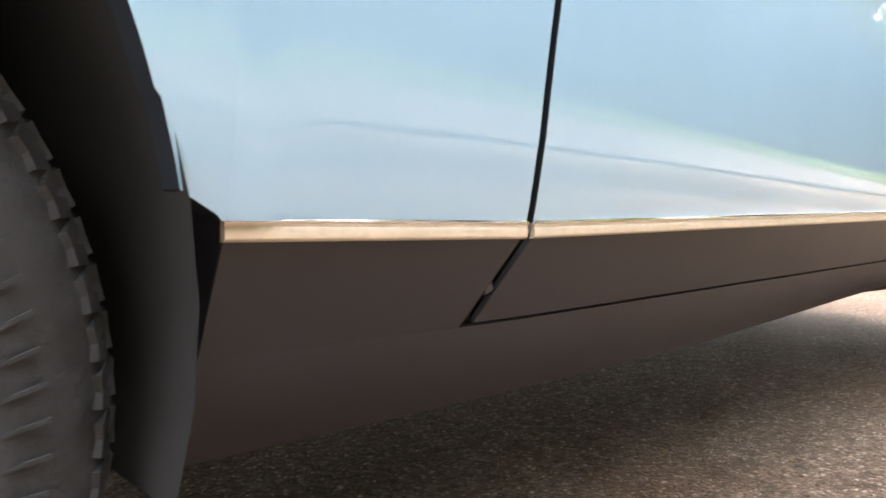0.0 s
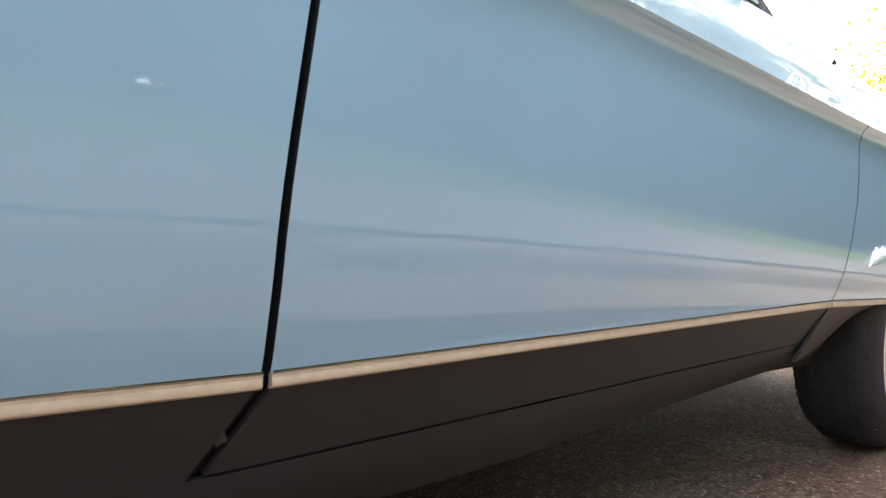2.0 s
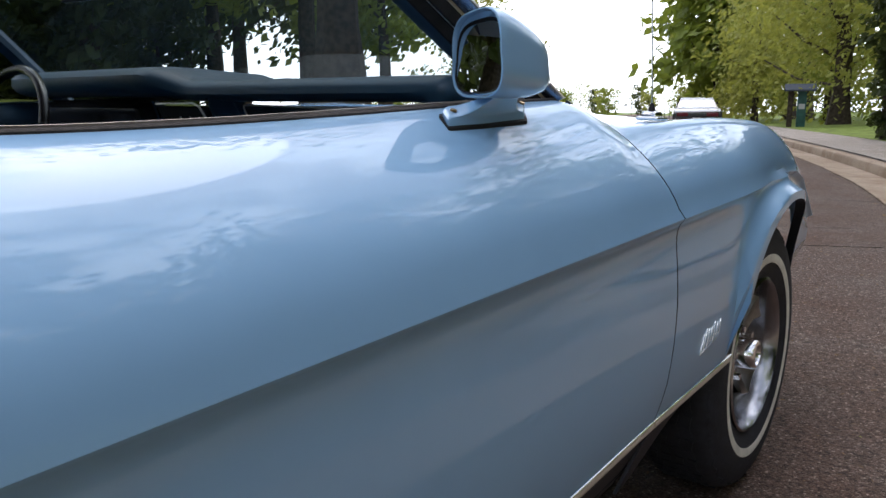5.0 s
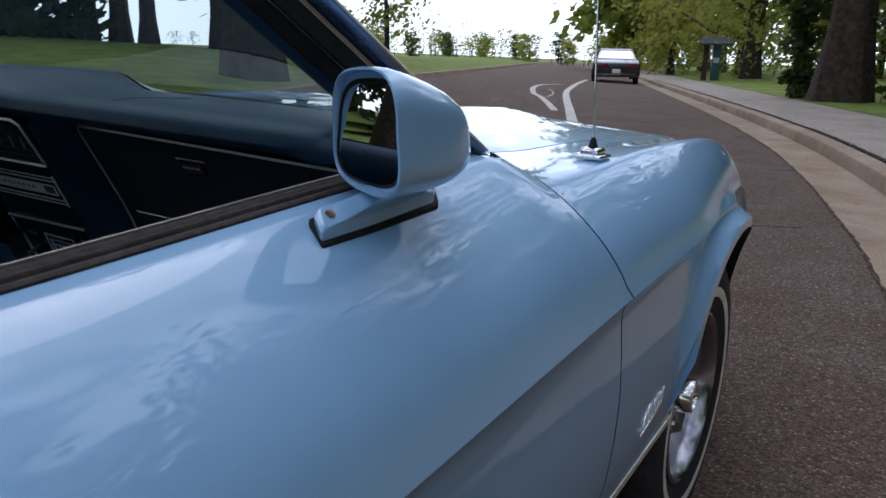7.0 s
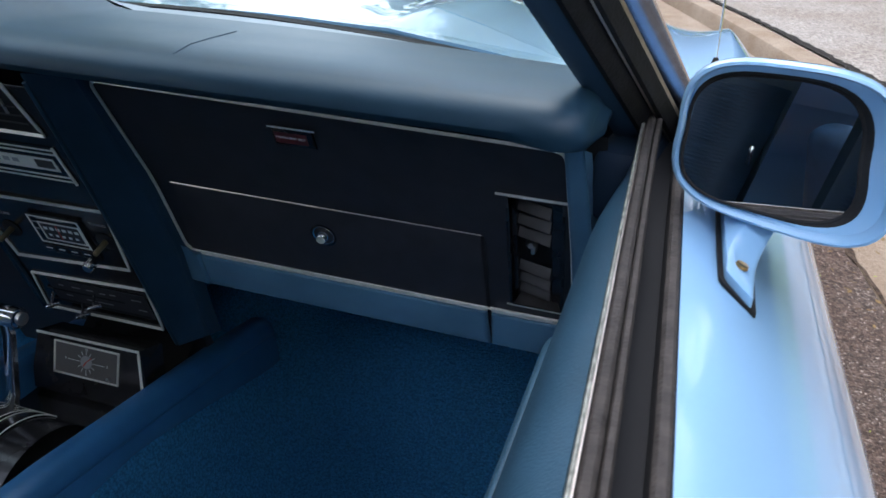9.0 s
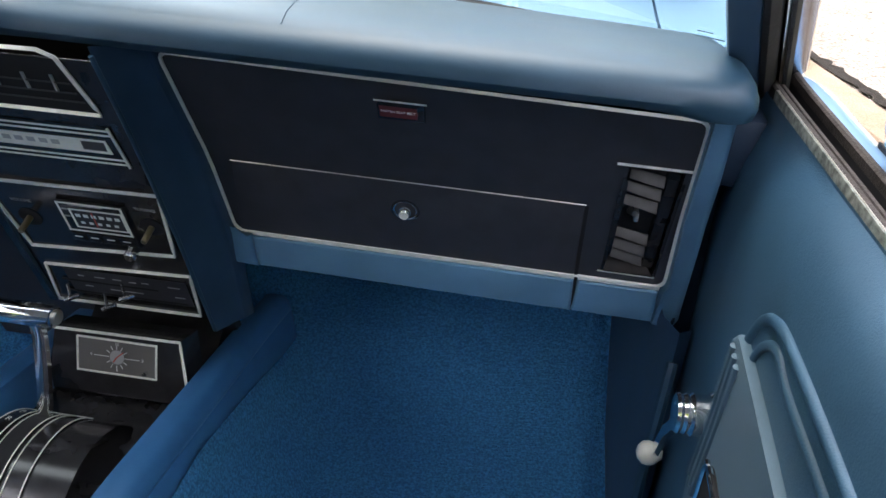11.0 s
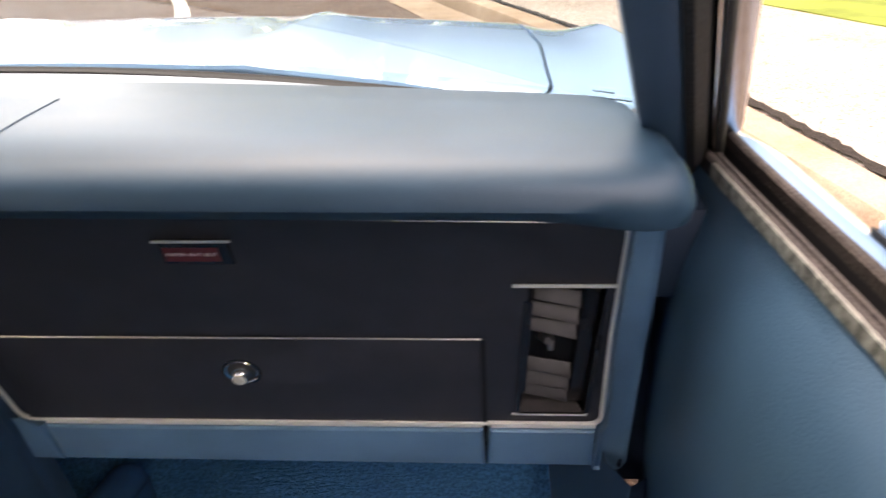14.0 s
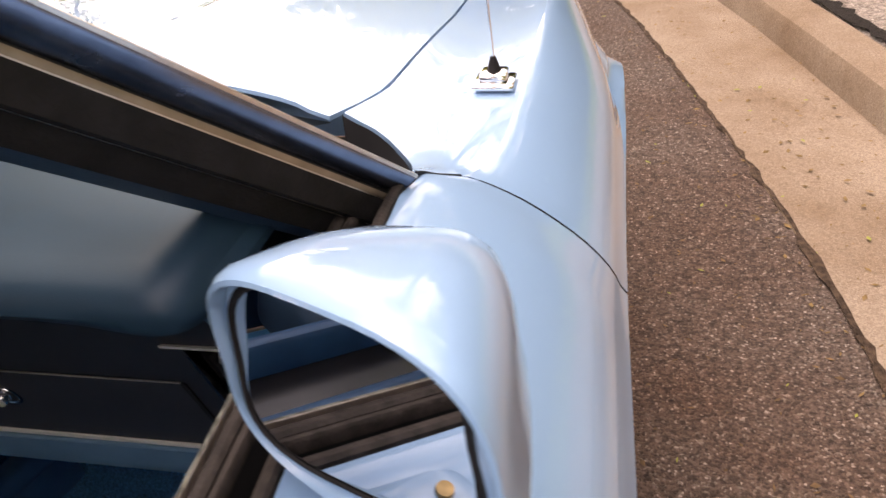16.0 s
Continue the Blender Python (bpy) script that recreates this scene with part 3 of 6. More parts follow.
panel("door_skin", span(0.0, 1.3, 44), lambda z: rear_gap(z) + 0.0045, lambda z, x: front_gap(z, x) - 0.002, label="light blue door skin with a sharp crease")
panel("fender", span(1.3, 2.86, 90), lambda z: front_gap(z, 0) + 0.002, None, label="light blue front fender with a flared wheel arch")
panel("quarter_panel", span(-1.95, -0.37, 70) + span(-0.365, -0.285, 24) + span(-0.27, 0.0, 12), None, lambda z, x: rear_gap(z) - 0.0045, label="light blue rear quarter panel")

# jambs behind the gaps, in blue darkened to carry the gap's shade
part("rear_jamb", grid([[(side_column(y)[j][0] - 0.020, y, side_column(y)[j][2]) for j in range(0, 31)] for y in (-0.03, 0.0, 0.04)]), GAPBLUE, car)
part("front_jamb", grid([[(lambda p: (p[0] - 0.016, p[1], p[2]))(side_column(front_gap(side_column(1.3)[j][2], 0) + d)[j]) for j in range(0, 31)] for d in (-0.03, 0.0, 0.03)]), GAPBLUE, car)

# far side of the body, plain mirror image of the near one
rows = [[(-p[0], p[1], p[2]) for p in side_column(y)] for y in span(-1.95, 2.86, 110)]
part("far_side", outward(grid(rows), (0, 0.6, 0.5)), PAINT, car)


# rocker panels, split by a slot
def strip_x(y):
    return 0.8885 + 0.005 * min(max(y / 1.3, 0), 1)


def rocker(y, f):
    """f 0 at the moulding, 1 at the slot, 2 at the lower edge, 3 underneath."""
    zs = strip_z(y) - 0.012
    zl = 0.257 + (0.035 if y > 0 else 0.011) * y
    zb = curve(y, [-0.3, 0.0, 0.45, 0.95, 1.32], [0.180, 0.186, 0.200, 0.234, 0.258])
    pts = [(strip_x(y) - 0.004, zs), (0.853, zl), (0.808, zb - 0.014), (0.70, zb - 0.02)]
    k = min(int(f), 2)
    t = f - k
    x, z = lerp(pts[k][0], pts[k + 1][0], t), lerp(pts[k][1], pts[k + 1][1], t)
    if k == 1:
        x += 0.006 * math.sin(t * math.pi)
    return (x, y, z)


SLANT = 0.042
part("upper_rocker", thick(outward(grid([[rocker(y - SLANT * f * (1 - (y / 1.3) ** 8 * 0.2), f) for f in (0, 0.25, 0.5, 0.75, 0.975)] for y in span(0.015, 1.327, 24)]), (0, 0.6, 0.25)), 0.006), BLACKP, car, "satin black lower door panel")
part("rocker", thick(outward(grid([[rocker(y, f) for f in (1.015, 1.3, 1.6, 1.9, 2.0, 2.1, 3)] for y in span(-0.285, 1.318, 36)]), (0, 0.6, 0.35)), 0.006), BLACKP, car, "satin black rocker panel")
part("front_rocker_end", thick(outward(grid([[(lambda q: (q[0] - 0.02 * t * t * g, q[1], q[2]))((lerp(strip_x(y) - 0.004, 0.851, g), y - SLANT * 1.35 * g * (1 - t) - 0.012 * t * g, lerp(strip_z(y) - 0.012, lerp(0.264, 0.374, t ** 1.2), g))) for g in span(0, 1, 7)] for t, y in ((t, lerp(1.334, 1.735, t)) for t in span(0, 1, 16))]), (0, 0.6, 0.30)), 0.006), BLACKP, car, "black sill end tapering towards the wheel arch")
part("rocker_front_cap", grid([[(lerp(0.850, 0.70, t), 1.279 + 0.02 * t, 0.29), (lerp(0.808, 0.70, t), 1.31, 0.24)] for t in (0, 0.5, 1)]), DARK, car)
part("rear_rocker_end", thick(outward(grid([[rocker(lerp(-0.285, 0.0 - SLANT * f, t), f) for f in (0, 0.3, 0.6, 1.013)] for t in span(0, 1, 10)]), (0, 0.6, 0.25)), 0.006), BLACKP, car)
part("slot_tab", box(0.004, 0.012, 0.012, pose(0.863, -0.020, 0.292, 24, 0, 0), 0.001), BLACKP, car)
part("rocker_backing", grid([[(x - 0.012, y, z) for x, y, z in (rocker(y, f) for f in (0.05, 0.5, 1, 1.5, 1.95))] for y in span(-0.2, 1.5, 8)]), DARK, car)
part("rocker_end_cap", grid([[(lerp(0.886, 0.66, t), -0.2852 - 0.03 * t, lerp(0.350, 0.42, t)), (lerp(0.853, 0.66, t), -0.2852 - 0.03 * t, 0.255), (lerp(0.808, 0.66, t), -0.2852 - 0.03 * t, 0.164)] for t in (0, 0.3, 1)]), BLACKP, car, "black end of the rocker by the wheel")


def moulding(ya, yb):
    """Ribbed satin strip."""
    path = [(strip_x(y) - 0.003, y, strip_z(y) - 0.006) for y in span(ya, yb, 16)]
    sec = [(0.0, 0.0080), (0.0030, 0.0078), (0.0052, 0.0062), (0.0054, 0.003), (0.0050, 0.0025), (0.0058, 0.0005), (0.0060, -0.0050), (0.0052, -0.0066), (0.003, -0.0078), (0.0, -0.0078)]
    return sweep(path, sec)


for ya, yb in ((-0.288, -0.0005), (0.0085, 1.327), (1.332, 1.735)):
    part("rocker_moulding", moulding(ya, yb), MOULD, car, "ribbed satin aluminium moulding with a bright edge")
    part("rocker_bead", sweep([(strip_x(y) + 0.0015, y, strip_z(y) + 0.0005) for y in span(ya, yb, 16)], ring(0.0021, 8)), CHROME, car)


# wheel arches: dark liners and underbody
def liner(cy, cz, r, x_out, a0, a1):
    rows = [[(x, cy + r * math.cos(a), cz + r * math.sin(a)) for x in (x_out - 1.15 * taper(cy + r * math.cos(a)), 0.75, 0.50)] for a in (radians(lerp(a0, a1, k / 24)) for k in range(25))]
    back = [[(0.50, cy + r * t * math.cos(a), max(0.205, cz + r * t * math.sin(a))) for t in (0.0, 1.0)] for a in (2 * math.pi * k / 24 for k in range(25))]
    return merge(grid(rows), grid(back))


part("wheel_arch_liner", liner(HUB_F, 0.335, 0.368, 0.893, 24, 150), DARK, car)
part("wheel_arch_liner", liner(-0.74, 0.28, 0.428, 0.905, -14, 180), DARK, car)
part("underbody", box(1.50, 4.3, 0.016, pose(0, 0.55, 0.2225), 0.004), DARK, car)


def wheel(y, whitewall=True, tread_n=64, z=HUB_Z):
    m = pose(0.695, y, z) @ pose(0, 0, 0, 0, 90, 0)
    R = 0.333
    prof = [(0.185, 0.0), (0.20, -0.002), (0.25, -0.012), (0.295, -0.006), (0.316, 0.008), (0.327, 0.022), (0.332, 0.040), (R, 0.09), (0.332, 0.145), (0.327, 0.162), (0.316, 0.176), (0.295, 0.188), (0.26, 0.1935), (0.225, 0.190), (0.200, 0.182), (0.186, 0.174)]
    tyre = part("tyre", spin(prof, m, 72), TYRE, car, "black tyre with a thin white wall band" if whitewall else "black all-season tyre with worn shoulder lugs")
    lugs = []
    for k in range(tread_n):
        a = 2 * math.pi * k / tread_n
        for h, w in ((0.018, 0.030), (0.045, 0.020), (0.075, 0.022), (0.105, 0.022), (0.135, 0.020), (0.163, 0.030)):
            r = (R + 0.0005 if 0.03 < h < 0.15 else R - 0.0112) - (0.004 if whitewall else 0.0)
            tilt = 28 if h < 0.03 else (-28 if h > 0.15 else 0)
            lugs.append(box(0.010, 2 * math.pi * r / tread_n * 0.84, w, m @ pose(0, 0, 0, 0, 0, math.degrees(a)) @ pose(r, 0, h, 0, tilt, 0) @ pose(0, 0, 0, 12 if (k % 2) else -12, 0, 0)))
    part("tread", merge(*lugs), TYRE, tyre, "ribbed tread blocks", smooth=False)["kind"] = "stuff"
    if whitewall:
        part("whitewall", spin([(0.2265, 0.1922), (0.229, 0.1930), (0.2435, 0.1945), (0.2475, 0.1938)], m, 72), WHITEWALL, tyre, "thin white wall band")
    else:
        part("sidewall_ribs", merge(*[box(0.038, 0.0022, 0.003, m @ pose(0, 0, 0, 0, 0, 360 * k / 90) @ pose(0.268, 0, 0.1925, 0, -8, 14)) for k in range(90)]), TYRE, tyre)["kind"] = "stuff"
    rim = part("rim", spin([(0.186, 0.174), (0.190, 0.183), (0.184, 0.186), (0.178, 0.178), (0.172, 0.150), (0.166, 0.110), (0.155, 0.085), (0.120, 0.075), (0.0, 0.075)], m, 64), BOWL, car, "polished wheel bowl")
    part("hub_cap", spin([(0.060, 0.120), (0.058, 0.132), (0.040, 0.136), (0.038, 0.176), (0.034, 0.184), (0.026, 0.186), (0.024, 0.181), (0.0, 0.181)], m, 32), CHROME, rim, "round chrome centre cap")
    for k in range(5):
        mk = m @ pose(0, 0, 0, 0, 0, 72 * k + 46)
        rows = []
        for r, hw, top, deep in ((0.020, 0.030, 0.136, 0.10), (0.050, 0.037, 0.135, 0.10), (0.072, 0.031, 0.133, 0.10), (0.105, 0.027, 0.131, 0.10), (0.140, 0.030, 0.134, 0.11), (0.160, 0.040, 0.140, 0.12), (0.172, 0.050, 0.146, 0.13)):
            rows.append([mk @ Vector(q) for q in ((r, -hw, deep), (r, -hw, top - 0.010), (r, -hw * 0.72, top), (r, -hw * 0.25, top - 0.004), (r, hw * 0.25, top - 0.004), (r, hw * 0.72, top), (r, hw, top - 0.010), (r, hw, deep))])
        part("spoke", outward(grid(rows), m @ Vector((0, 0, 0))), MAG, rim, "wide satin grey cast spoke")
        part("lug_nut", cyl(0.011, 0.009, 0.028, mk @ pose(0.062, 0, 0.128), 6), CHROME, rim)
        # flat black disc, drawn as a shaded hole
        part("wheel_slot", cyl(0.014, 0.014, 0.004, m @ pose(0, 0, 0, 0, 0, 72 * k + 10) @ pose(0.088, 0, 0.112), 16), DARK, rim)
    return tyre


wheel(1.995, True, 64, 0.318)
wheel(HUB_R, False, 140, 0.318 + fall(HUB_R) - 0.002)

# hood, cowl and nose
HOOD_Y = [1.36, 1.5, 1.8, 2.2, 2.4, 2.6, 2.75, 2.86]
HOOD_Z = [0.902, 0.899, 0.886, 0.852, 0.818, 0.765, 0.71, 0.65]


def hood_edge(y):
    return curve(y, [1.40, 1.455, 1.47, 1.49, 1.53, 1.65, 1.86, 2.4, 2.86], [0.620, 0.630, 0.645, 0.657, 0.667, 0.672, 0.684, 0.675, 0.60])


def hood_z(x, y):
    w = abs(x) / max(0.3, hood_edge(y))
    z = smooth_curve(y, HOOD_Y, HOOD_Z) + 0.028 * (1 - min(w, 1) ** 2)
    z += 0.016 * max(0, 1 - abs(abs(x) - 0.30) / 0.10) ** 2 * min(max((y - 1.5) / 0.3, 0), 1) * min(max((2.45 - y) / 0.3, 0), 1)
    return z


def hood_back(x):
    return 1.44 + 0.16 * (1 - (x / 0.64) ** 2)


part("hood", thick(outward(grid([[(lambda yy: (w * hood_edge(yy), yy, hood_z(w * hood_edge(yy), yy)))(lerp(hood_back(w * 0.64), 2.84, t)) for w in span(-0.9975, 0.9975, 41)] for t in span(0, 1, 40)]), (0, 2, 0)), 0.005), PAINT, car, "light blue hood with raised ridges")


def inner_edge(y):
    """Where the top of the fender ends: at the cowl's opening, then along the hood."""
    if y > 1.455:
        return hood_edge(y) + 0.003, hood_z(hood_edge(y), y)
    return smooth_curve(y, [1.225, 1.26, 1.30, 1.352, 1.40, 1.435, 1.456], [0.769, 0.758, 0.746, 0.720, 0.686, 0.652, 0.634]), curve(y, [1.22, 1.25, 1.29, 1.34, 1.455], [0.941, 0.929, 0.914, 0.905, hood_z(hood_edge(1.455), 1.455)])


def fender_top(y, t):
    """From the ridge (0) in to the inner edge (1)."""
    rx, rz = ridge(y)
    hx, hz = inner_edge(y)
    z = lerp(rz, hz, t) - 0.010 * math.sin(math.pi * t) * min(max((y - 1.55) / 0.5, 0), 1) + 0.004 * math.sin(math.pi * t) * min(max((1.55 - y) / 0.2, 0), 1)
    return (lerp(rx, hx, t), y, z)


for s in (1, -1):
    bm = grid([[(s * p[0], p[1], p[2]) for p in (fender_top(y, t) for t in span(0, 1, 12))] + [(s * (fender_top(y, 1)[0] - 0.001), y, fender_top(y, 1)[2] - 0.02)] for y in span(1.224, 1.30, 8) + span(1.32, 2.85, 60)])
    part("fender_top", outward(bm, (0, 2, 0)), PAINT, car)
    # black skirt carries the shade inside the cowl opening
    gap = [[(s * (fender_top(y, 1)[0] + dx), y, fender_top(y, 1)[2] + dz) for dx, dz in ((-0.0022, -0.0035), (-0.0030, -0.012), (-0.004, -0.055))] for y in span(1.235, 1.458, 24)]
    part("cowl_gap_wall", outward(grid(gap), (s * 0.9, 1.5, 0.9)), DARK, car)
# dark tube drawn as the shaded gap at the door's top corner
part("seam_gap_line", sweep([Vector((ridge(y)[0], y, ridge(y)[1] + 0.0003)) for y in span(1.222, 1.272, 10)], ring(0.0017, 6)), GAPBLUE, car)
# cowl paint with shade put into its grey-blue colour
part("cowl", grid([[(x, lerp(1.30 + 0.13 * (1 - (x / 0.72) ** 2), hood_back(x) + 0.05, t), 0.925 - 0.06 * t) for x in span(-0.60, 0.60, 20)] for t in (0, 0.3, 1)]), mat("shaded_cowl_paint", (0.085, 0.115, 0.14), 0.5, 0, 0.5, 0, 20, 0.2), car, "grey-blue cowl panel below the windscreen")
# black sheets draw the shade in the cowl's corners
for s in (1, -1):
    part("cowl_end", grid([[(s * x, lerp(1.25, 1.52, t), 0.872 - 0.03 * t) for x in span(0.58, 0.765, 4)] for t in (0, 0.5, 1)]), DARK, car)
nose = [[(x, 2.80 + 0.08 * (1 - (x / 0.7) ** 2) + d, z) for x in span(-0.64, 0.64, 14)] for d, z in ((0.0, 0.72), (0.06, 0.68), (0.06, 0.55), (0.10, 0.50), (0.10, 0.36), (0.0, 0.25))]
part("nose", outward(grid(nose), (0, 2, 0.5)), PAINT, car)
part("front_bumper", sweep([(x, 2.90 + 0.05 * (1 - (x / 0.8) ** 2), 0.47) for x in span(-0.66, 0.66, 16)], [(-0.02, -0.05), (0.03, -0.045), (0.035, 0.045), (-0.02, 0.05)]), CHROME, car)
tail = [[(x, -1.93 - 0.06 * (1 - (x / 0.8) ** 2), z) for x in span(-0.80, 0.80, 12)] for z in (0.93, 0.75, 0.55, 0.35, 0.2)]
part("tail", outward(grid(tail), (0, -1, 0.5)), PAINT, car)

# ---- windscreen, pillars and roof ----


def pillar_at(t, s=1):
    """Centre line of a windscreen pillar: 0 at the base, 1 at the header."""
    return Vector((s * lerp(0.7465, 0.592, t), lerp(1.215, 0.795, t), lerp(0.918, 1.280, t)))


def pillar_piece(name, section, material, t0=0.0, t1=1.0, label="", s=1):
    pts = [pillar_at(t, 1) for t in span(t0, t1, 6)]
    bm = sweep(pts, [(0.62 * a, b - 0.45 * a) for a, b in section])
    if s < 0:
        bmesh.ops.scale(bm, vec=(-1, 1, 1), verts=bm.verts)
        bmesh.ops.reverse_faces(bm, faces=bm.faces[:])
    return part(name, bm, material, car, label)


# sections: +a is towards the cabin, +b is up and forward
pillar_piece("pillar_trim", [(0.050, 0.012), (0.052, -0.002), (0.044, -0.016), (0.022, -0.027), (0.004, -0.028), (0.002, -0.015), (0.002, 0.015)], VINYLD, -0.05, 1.0, "dark blue padded pillar trim")
pillar_piece("pillar_seal", [(0.003, -0.030), (-0.006, -0.034), (-0.014, -0.031), (-0.016, -0.024), (-0.016, -0.010), (0.003, -0.010)], RUBBER, -0.02, 1.0, "black pillar weather seal")
pillar_piece("pillar_channel", [(-0.016, -0.018), (-0.022, -0.017), (-0.023, -0.004), (-0.016, -0.004)], DARK, -0.02, 1.0)
pillar_piece("pillar_lip", [(-0.0215, -0.027), (-0.0265, -0.0265), (-0.0275, -0.010), (-0.0215, -0.010)], SATIN, 0.0, 1.0, "satin metal window channel")
pillar_piece("pillar_outer_seal", [(-0.026, -0.029), (-0.032, -0.030), (-0.0335, -0.026), (-0.0320, -0.021), (-0.0338, -0.017), (-0.0338, -0.0135), (-0.027, -0.0135)], RUBBER, 0.0, 1.0, "brown-black outer pillar seal")
pillar_piece("pillar_bright_edge", [(-0.028, -0.0135), (-0.0325, -0.0135), (-0.0328, -0.0122), (-0.028, -0.0122)], SATIN, 0.0, 1.0)
pillar_piece("pillar_strip_groove", [(-0.027, -0.0076), (-0.0305, -0.0076), (-0.0305, -0.0058), (-0.027, -0.0058)], DARK, 0.0, 1.0)
pillar_piece("pillar_channel_strip", [(-0.027, -0.0122), (-0.0315, -0.0122), (-0.0325, -0.0100), (-0.0322, -0.0078), (-0.027, -0.0078)], TANSTRIP, 0.0, 1.0, "tan metal strip along the pillar")
pillar_piece("pillar_skin", [(-0.026, -0.0055), (-0.0300, -0.0058), (-0.040, -0.0045), (-0.0495, -0.0015), (-0.0500, 0.0005), (-0.030, 0.0085), (-0.024, 0.004)], STEEL, 0.035, 1.0, "polished steel pillar moulding")
pillar_piece("windscreen_moulding", [(-0.0498, 0.0008), (-0.0510, 0.0022), (-0.0490, 0.0040), (-0.036, 0.0100), (-0.022, 0.011), (-0.022, 0.006)], SATIN, 0.03, 1.0, "bright windscreen moulding")
pillar_piece("glass_edge_seal", [(-0.020, 0.006), (-0.020, 0.0105), (0.010, 0.0125), (0.010, 0.006)], RUBBER, 0.0, 1.0, "black seal along the windscreen edge")
pillar_piece("far_pillar", [(0.050, 0.012), (0.052, -0.002), (0.030, -0.026), (-0.030, -0.026), (-0.046, 0.010), (-0.040, 0.020), (-0.004, 0.020)], VINYLD, -0.05, 1.0, s=-1)


def glass_point(u, v):
    """u -1..1 across, v 0 at the cowl, 1 at the header."""
    e = pillar_at(lerp(0.04, 1.0, v))
    bow = (1 - u * u) * lerp(0.215, 0.10, v)
    return (u * (e.x + 0.008), e.y + bow + 0.008, e.z + 0.013 + 0.012 * (1 - u * u) * (1 - v))


glass = part("windscreen", grid([[glass_point(u, v) for u in span(-1, 1, 25)] for v in span(0, 1, 12)]), WINDSCREEN, car, "clear curved windscreen")
glass.visible_shadow = False
part("windscreen_seal", sweep([(lambda p: (p[0], p[1], p[2] - 0.006))(glass_point(u, 0)) for u in span(-1, 1, 25)], rect(-0.010, -0.006, 0.012, 0.006)), RUBBER, car, "black windscreen base seal")
part("header", sweep([glass_point(u, 1) for u in span(-1, 1, 17)], rect(-0.02, -0.016, 0.06, 0.012)), VINYLD, car)




def roof_point(u, y):
    """The roof's shell: flat over the cabin, falling to the tail."""
    half = curve(y, [-1.75, -1.2, -0.5, 0.2, 0.80], [0.60, 0.60, 0.61, 0.60, 0.600])
    z = smooth_curve(y, [-1.75, -1.2, -0.6, 0.0, 0.5, 0.80], [0.955, 1.13, 1.275, 1.325, 1.328, 1.305])
    return (u * half, y + (0.10 * (1 - u * u) if y > 0.7 else 0), z + 0.035 * (1 - u * u) - 0.006 * abs(u) ** 6)


# roof out of view, inferred from how dark the cabin is
part("roof", thick(outward(grid([[roof_point(u, y) for u in span(-1, 1, 21)] for y in span(-0.75, 0.80, 24)]), (0, 0, 0)), 0.012), PAINT, car, "light blue fastback roof")
# unseen headliner, made pale so that light bounces into the cabin
part("headliner", grid([[(p[0] * 0.985, p[1], p[2] - 0.022) for p in (roof_point(u, y) for u in span(-1, 1, 15))] for y in span(-0.73, 0.79, 20)]), HEADLINER, car, "unseen headliner, made pale to bounce light into the cabin")
for s in (1, -1):
    part("sail_panel", thick(grid([[(s * (lerp(ridge(y)[0], roof_point(1, y)[0], t)), y, lerp(ridge(y)[1], roof_point(1, y)[2] - 0.002, t)) for t in span(0, 1, 5)] for y in span(-1.72, -0.70, 12)]), 0.015), PAINT, car)
rear_glass = part("rear_glass", grid([[(u * 0.58, y, roof_point(u, y)[2]) for u in span(-1, 1, 9)] for y in span(-1.68, -0.76, 9)]), WINDSCREEN, car, "clear rear glass")
rear_glass.visible_shadow = False
part("rear_deck", grid([[(x, y, z) for x in span(-0.72, 0.72, 5)] for y, z in ((-1.95, 0.90), (-1.7, 0.955))]), PAINT, car)

# ---- door top: seals, bright strip ----


def sill_piece(name, x0, x1, z0, z1, material, label="", ridge_cut=0.0, y0=0.07, y1=1.205):
    """A strip along the window opening, x counted inward from the painted edge."""
    sec = [(x0, z0), (x0, z1 - ridge_cut), (lerp(x0, x1, 0.25), z1), (lerp(x0, x1, 0.75), z1), (x1, z1 - ridge_cut), (x1, z0)]
    rows = [[(ridge(y)[0] - a, y, ridge(y)[1] + b) for a, b in sec] for y in span(y0, y1, 30)]
    return part(name, outward(grid(rows), (0.7, 0.6, 0.8)), material, car, label)


sill_piece("outer_seal", 0.001, 0.0090, -0.006, 0.004, DUSTY, "dusty brown-black outer window seal", 0.002)
# floor and walls of the slot blackened with its shade
sill_piece("window_slot", 0.0090, 0.0235, -0.06, -0.034, DARK)
sill_piece("slot_wall", 0.0072, 0.0088, -0.06, -0.004, DARK)
sill_piece("slot_wall", 0.0237, 0.0250, -0.06, -0.004, DARK)
sill_piece("inner_seal_wiper", 0.0235, 0.0290, -0.006, 0.002, DUSTY, "", 0.002)
sill_piece("inner_seal", 0.0295, 0.0375, -0.03, 0.0035, DUSTY, "ribbed dusty brown inner window seal", 0.002)
sill_piece("sill_bright_line", 0.0377, 0.0384, -0.03, 0.0055, SATIN, "", 0.0002, 0.07, 1.12)
sill_piece("sill_bright_strip", 0.0385, 0.0409, -0.03, 0.0054, AGED, "mottled aged metal strip along the sill", 0.0008, 0.07, 1.12)

# ---- door handle and lock ----


def side_x(y, z):
    col = side_column(y)
    zs = [p[2] for p in col]
    return float(np.interp(z, zs, [p[0] for p in col]))


def on_side(y, z, d=0.0):
    return Vector((side_x(y, z) + d, y, z))


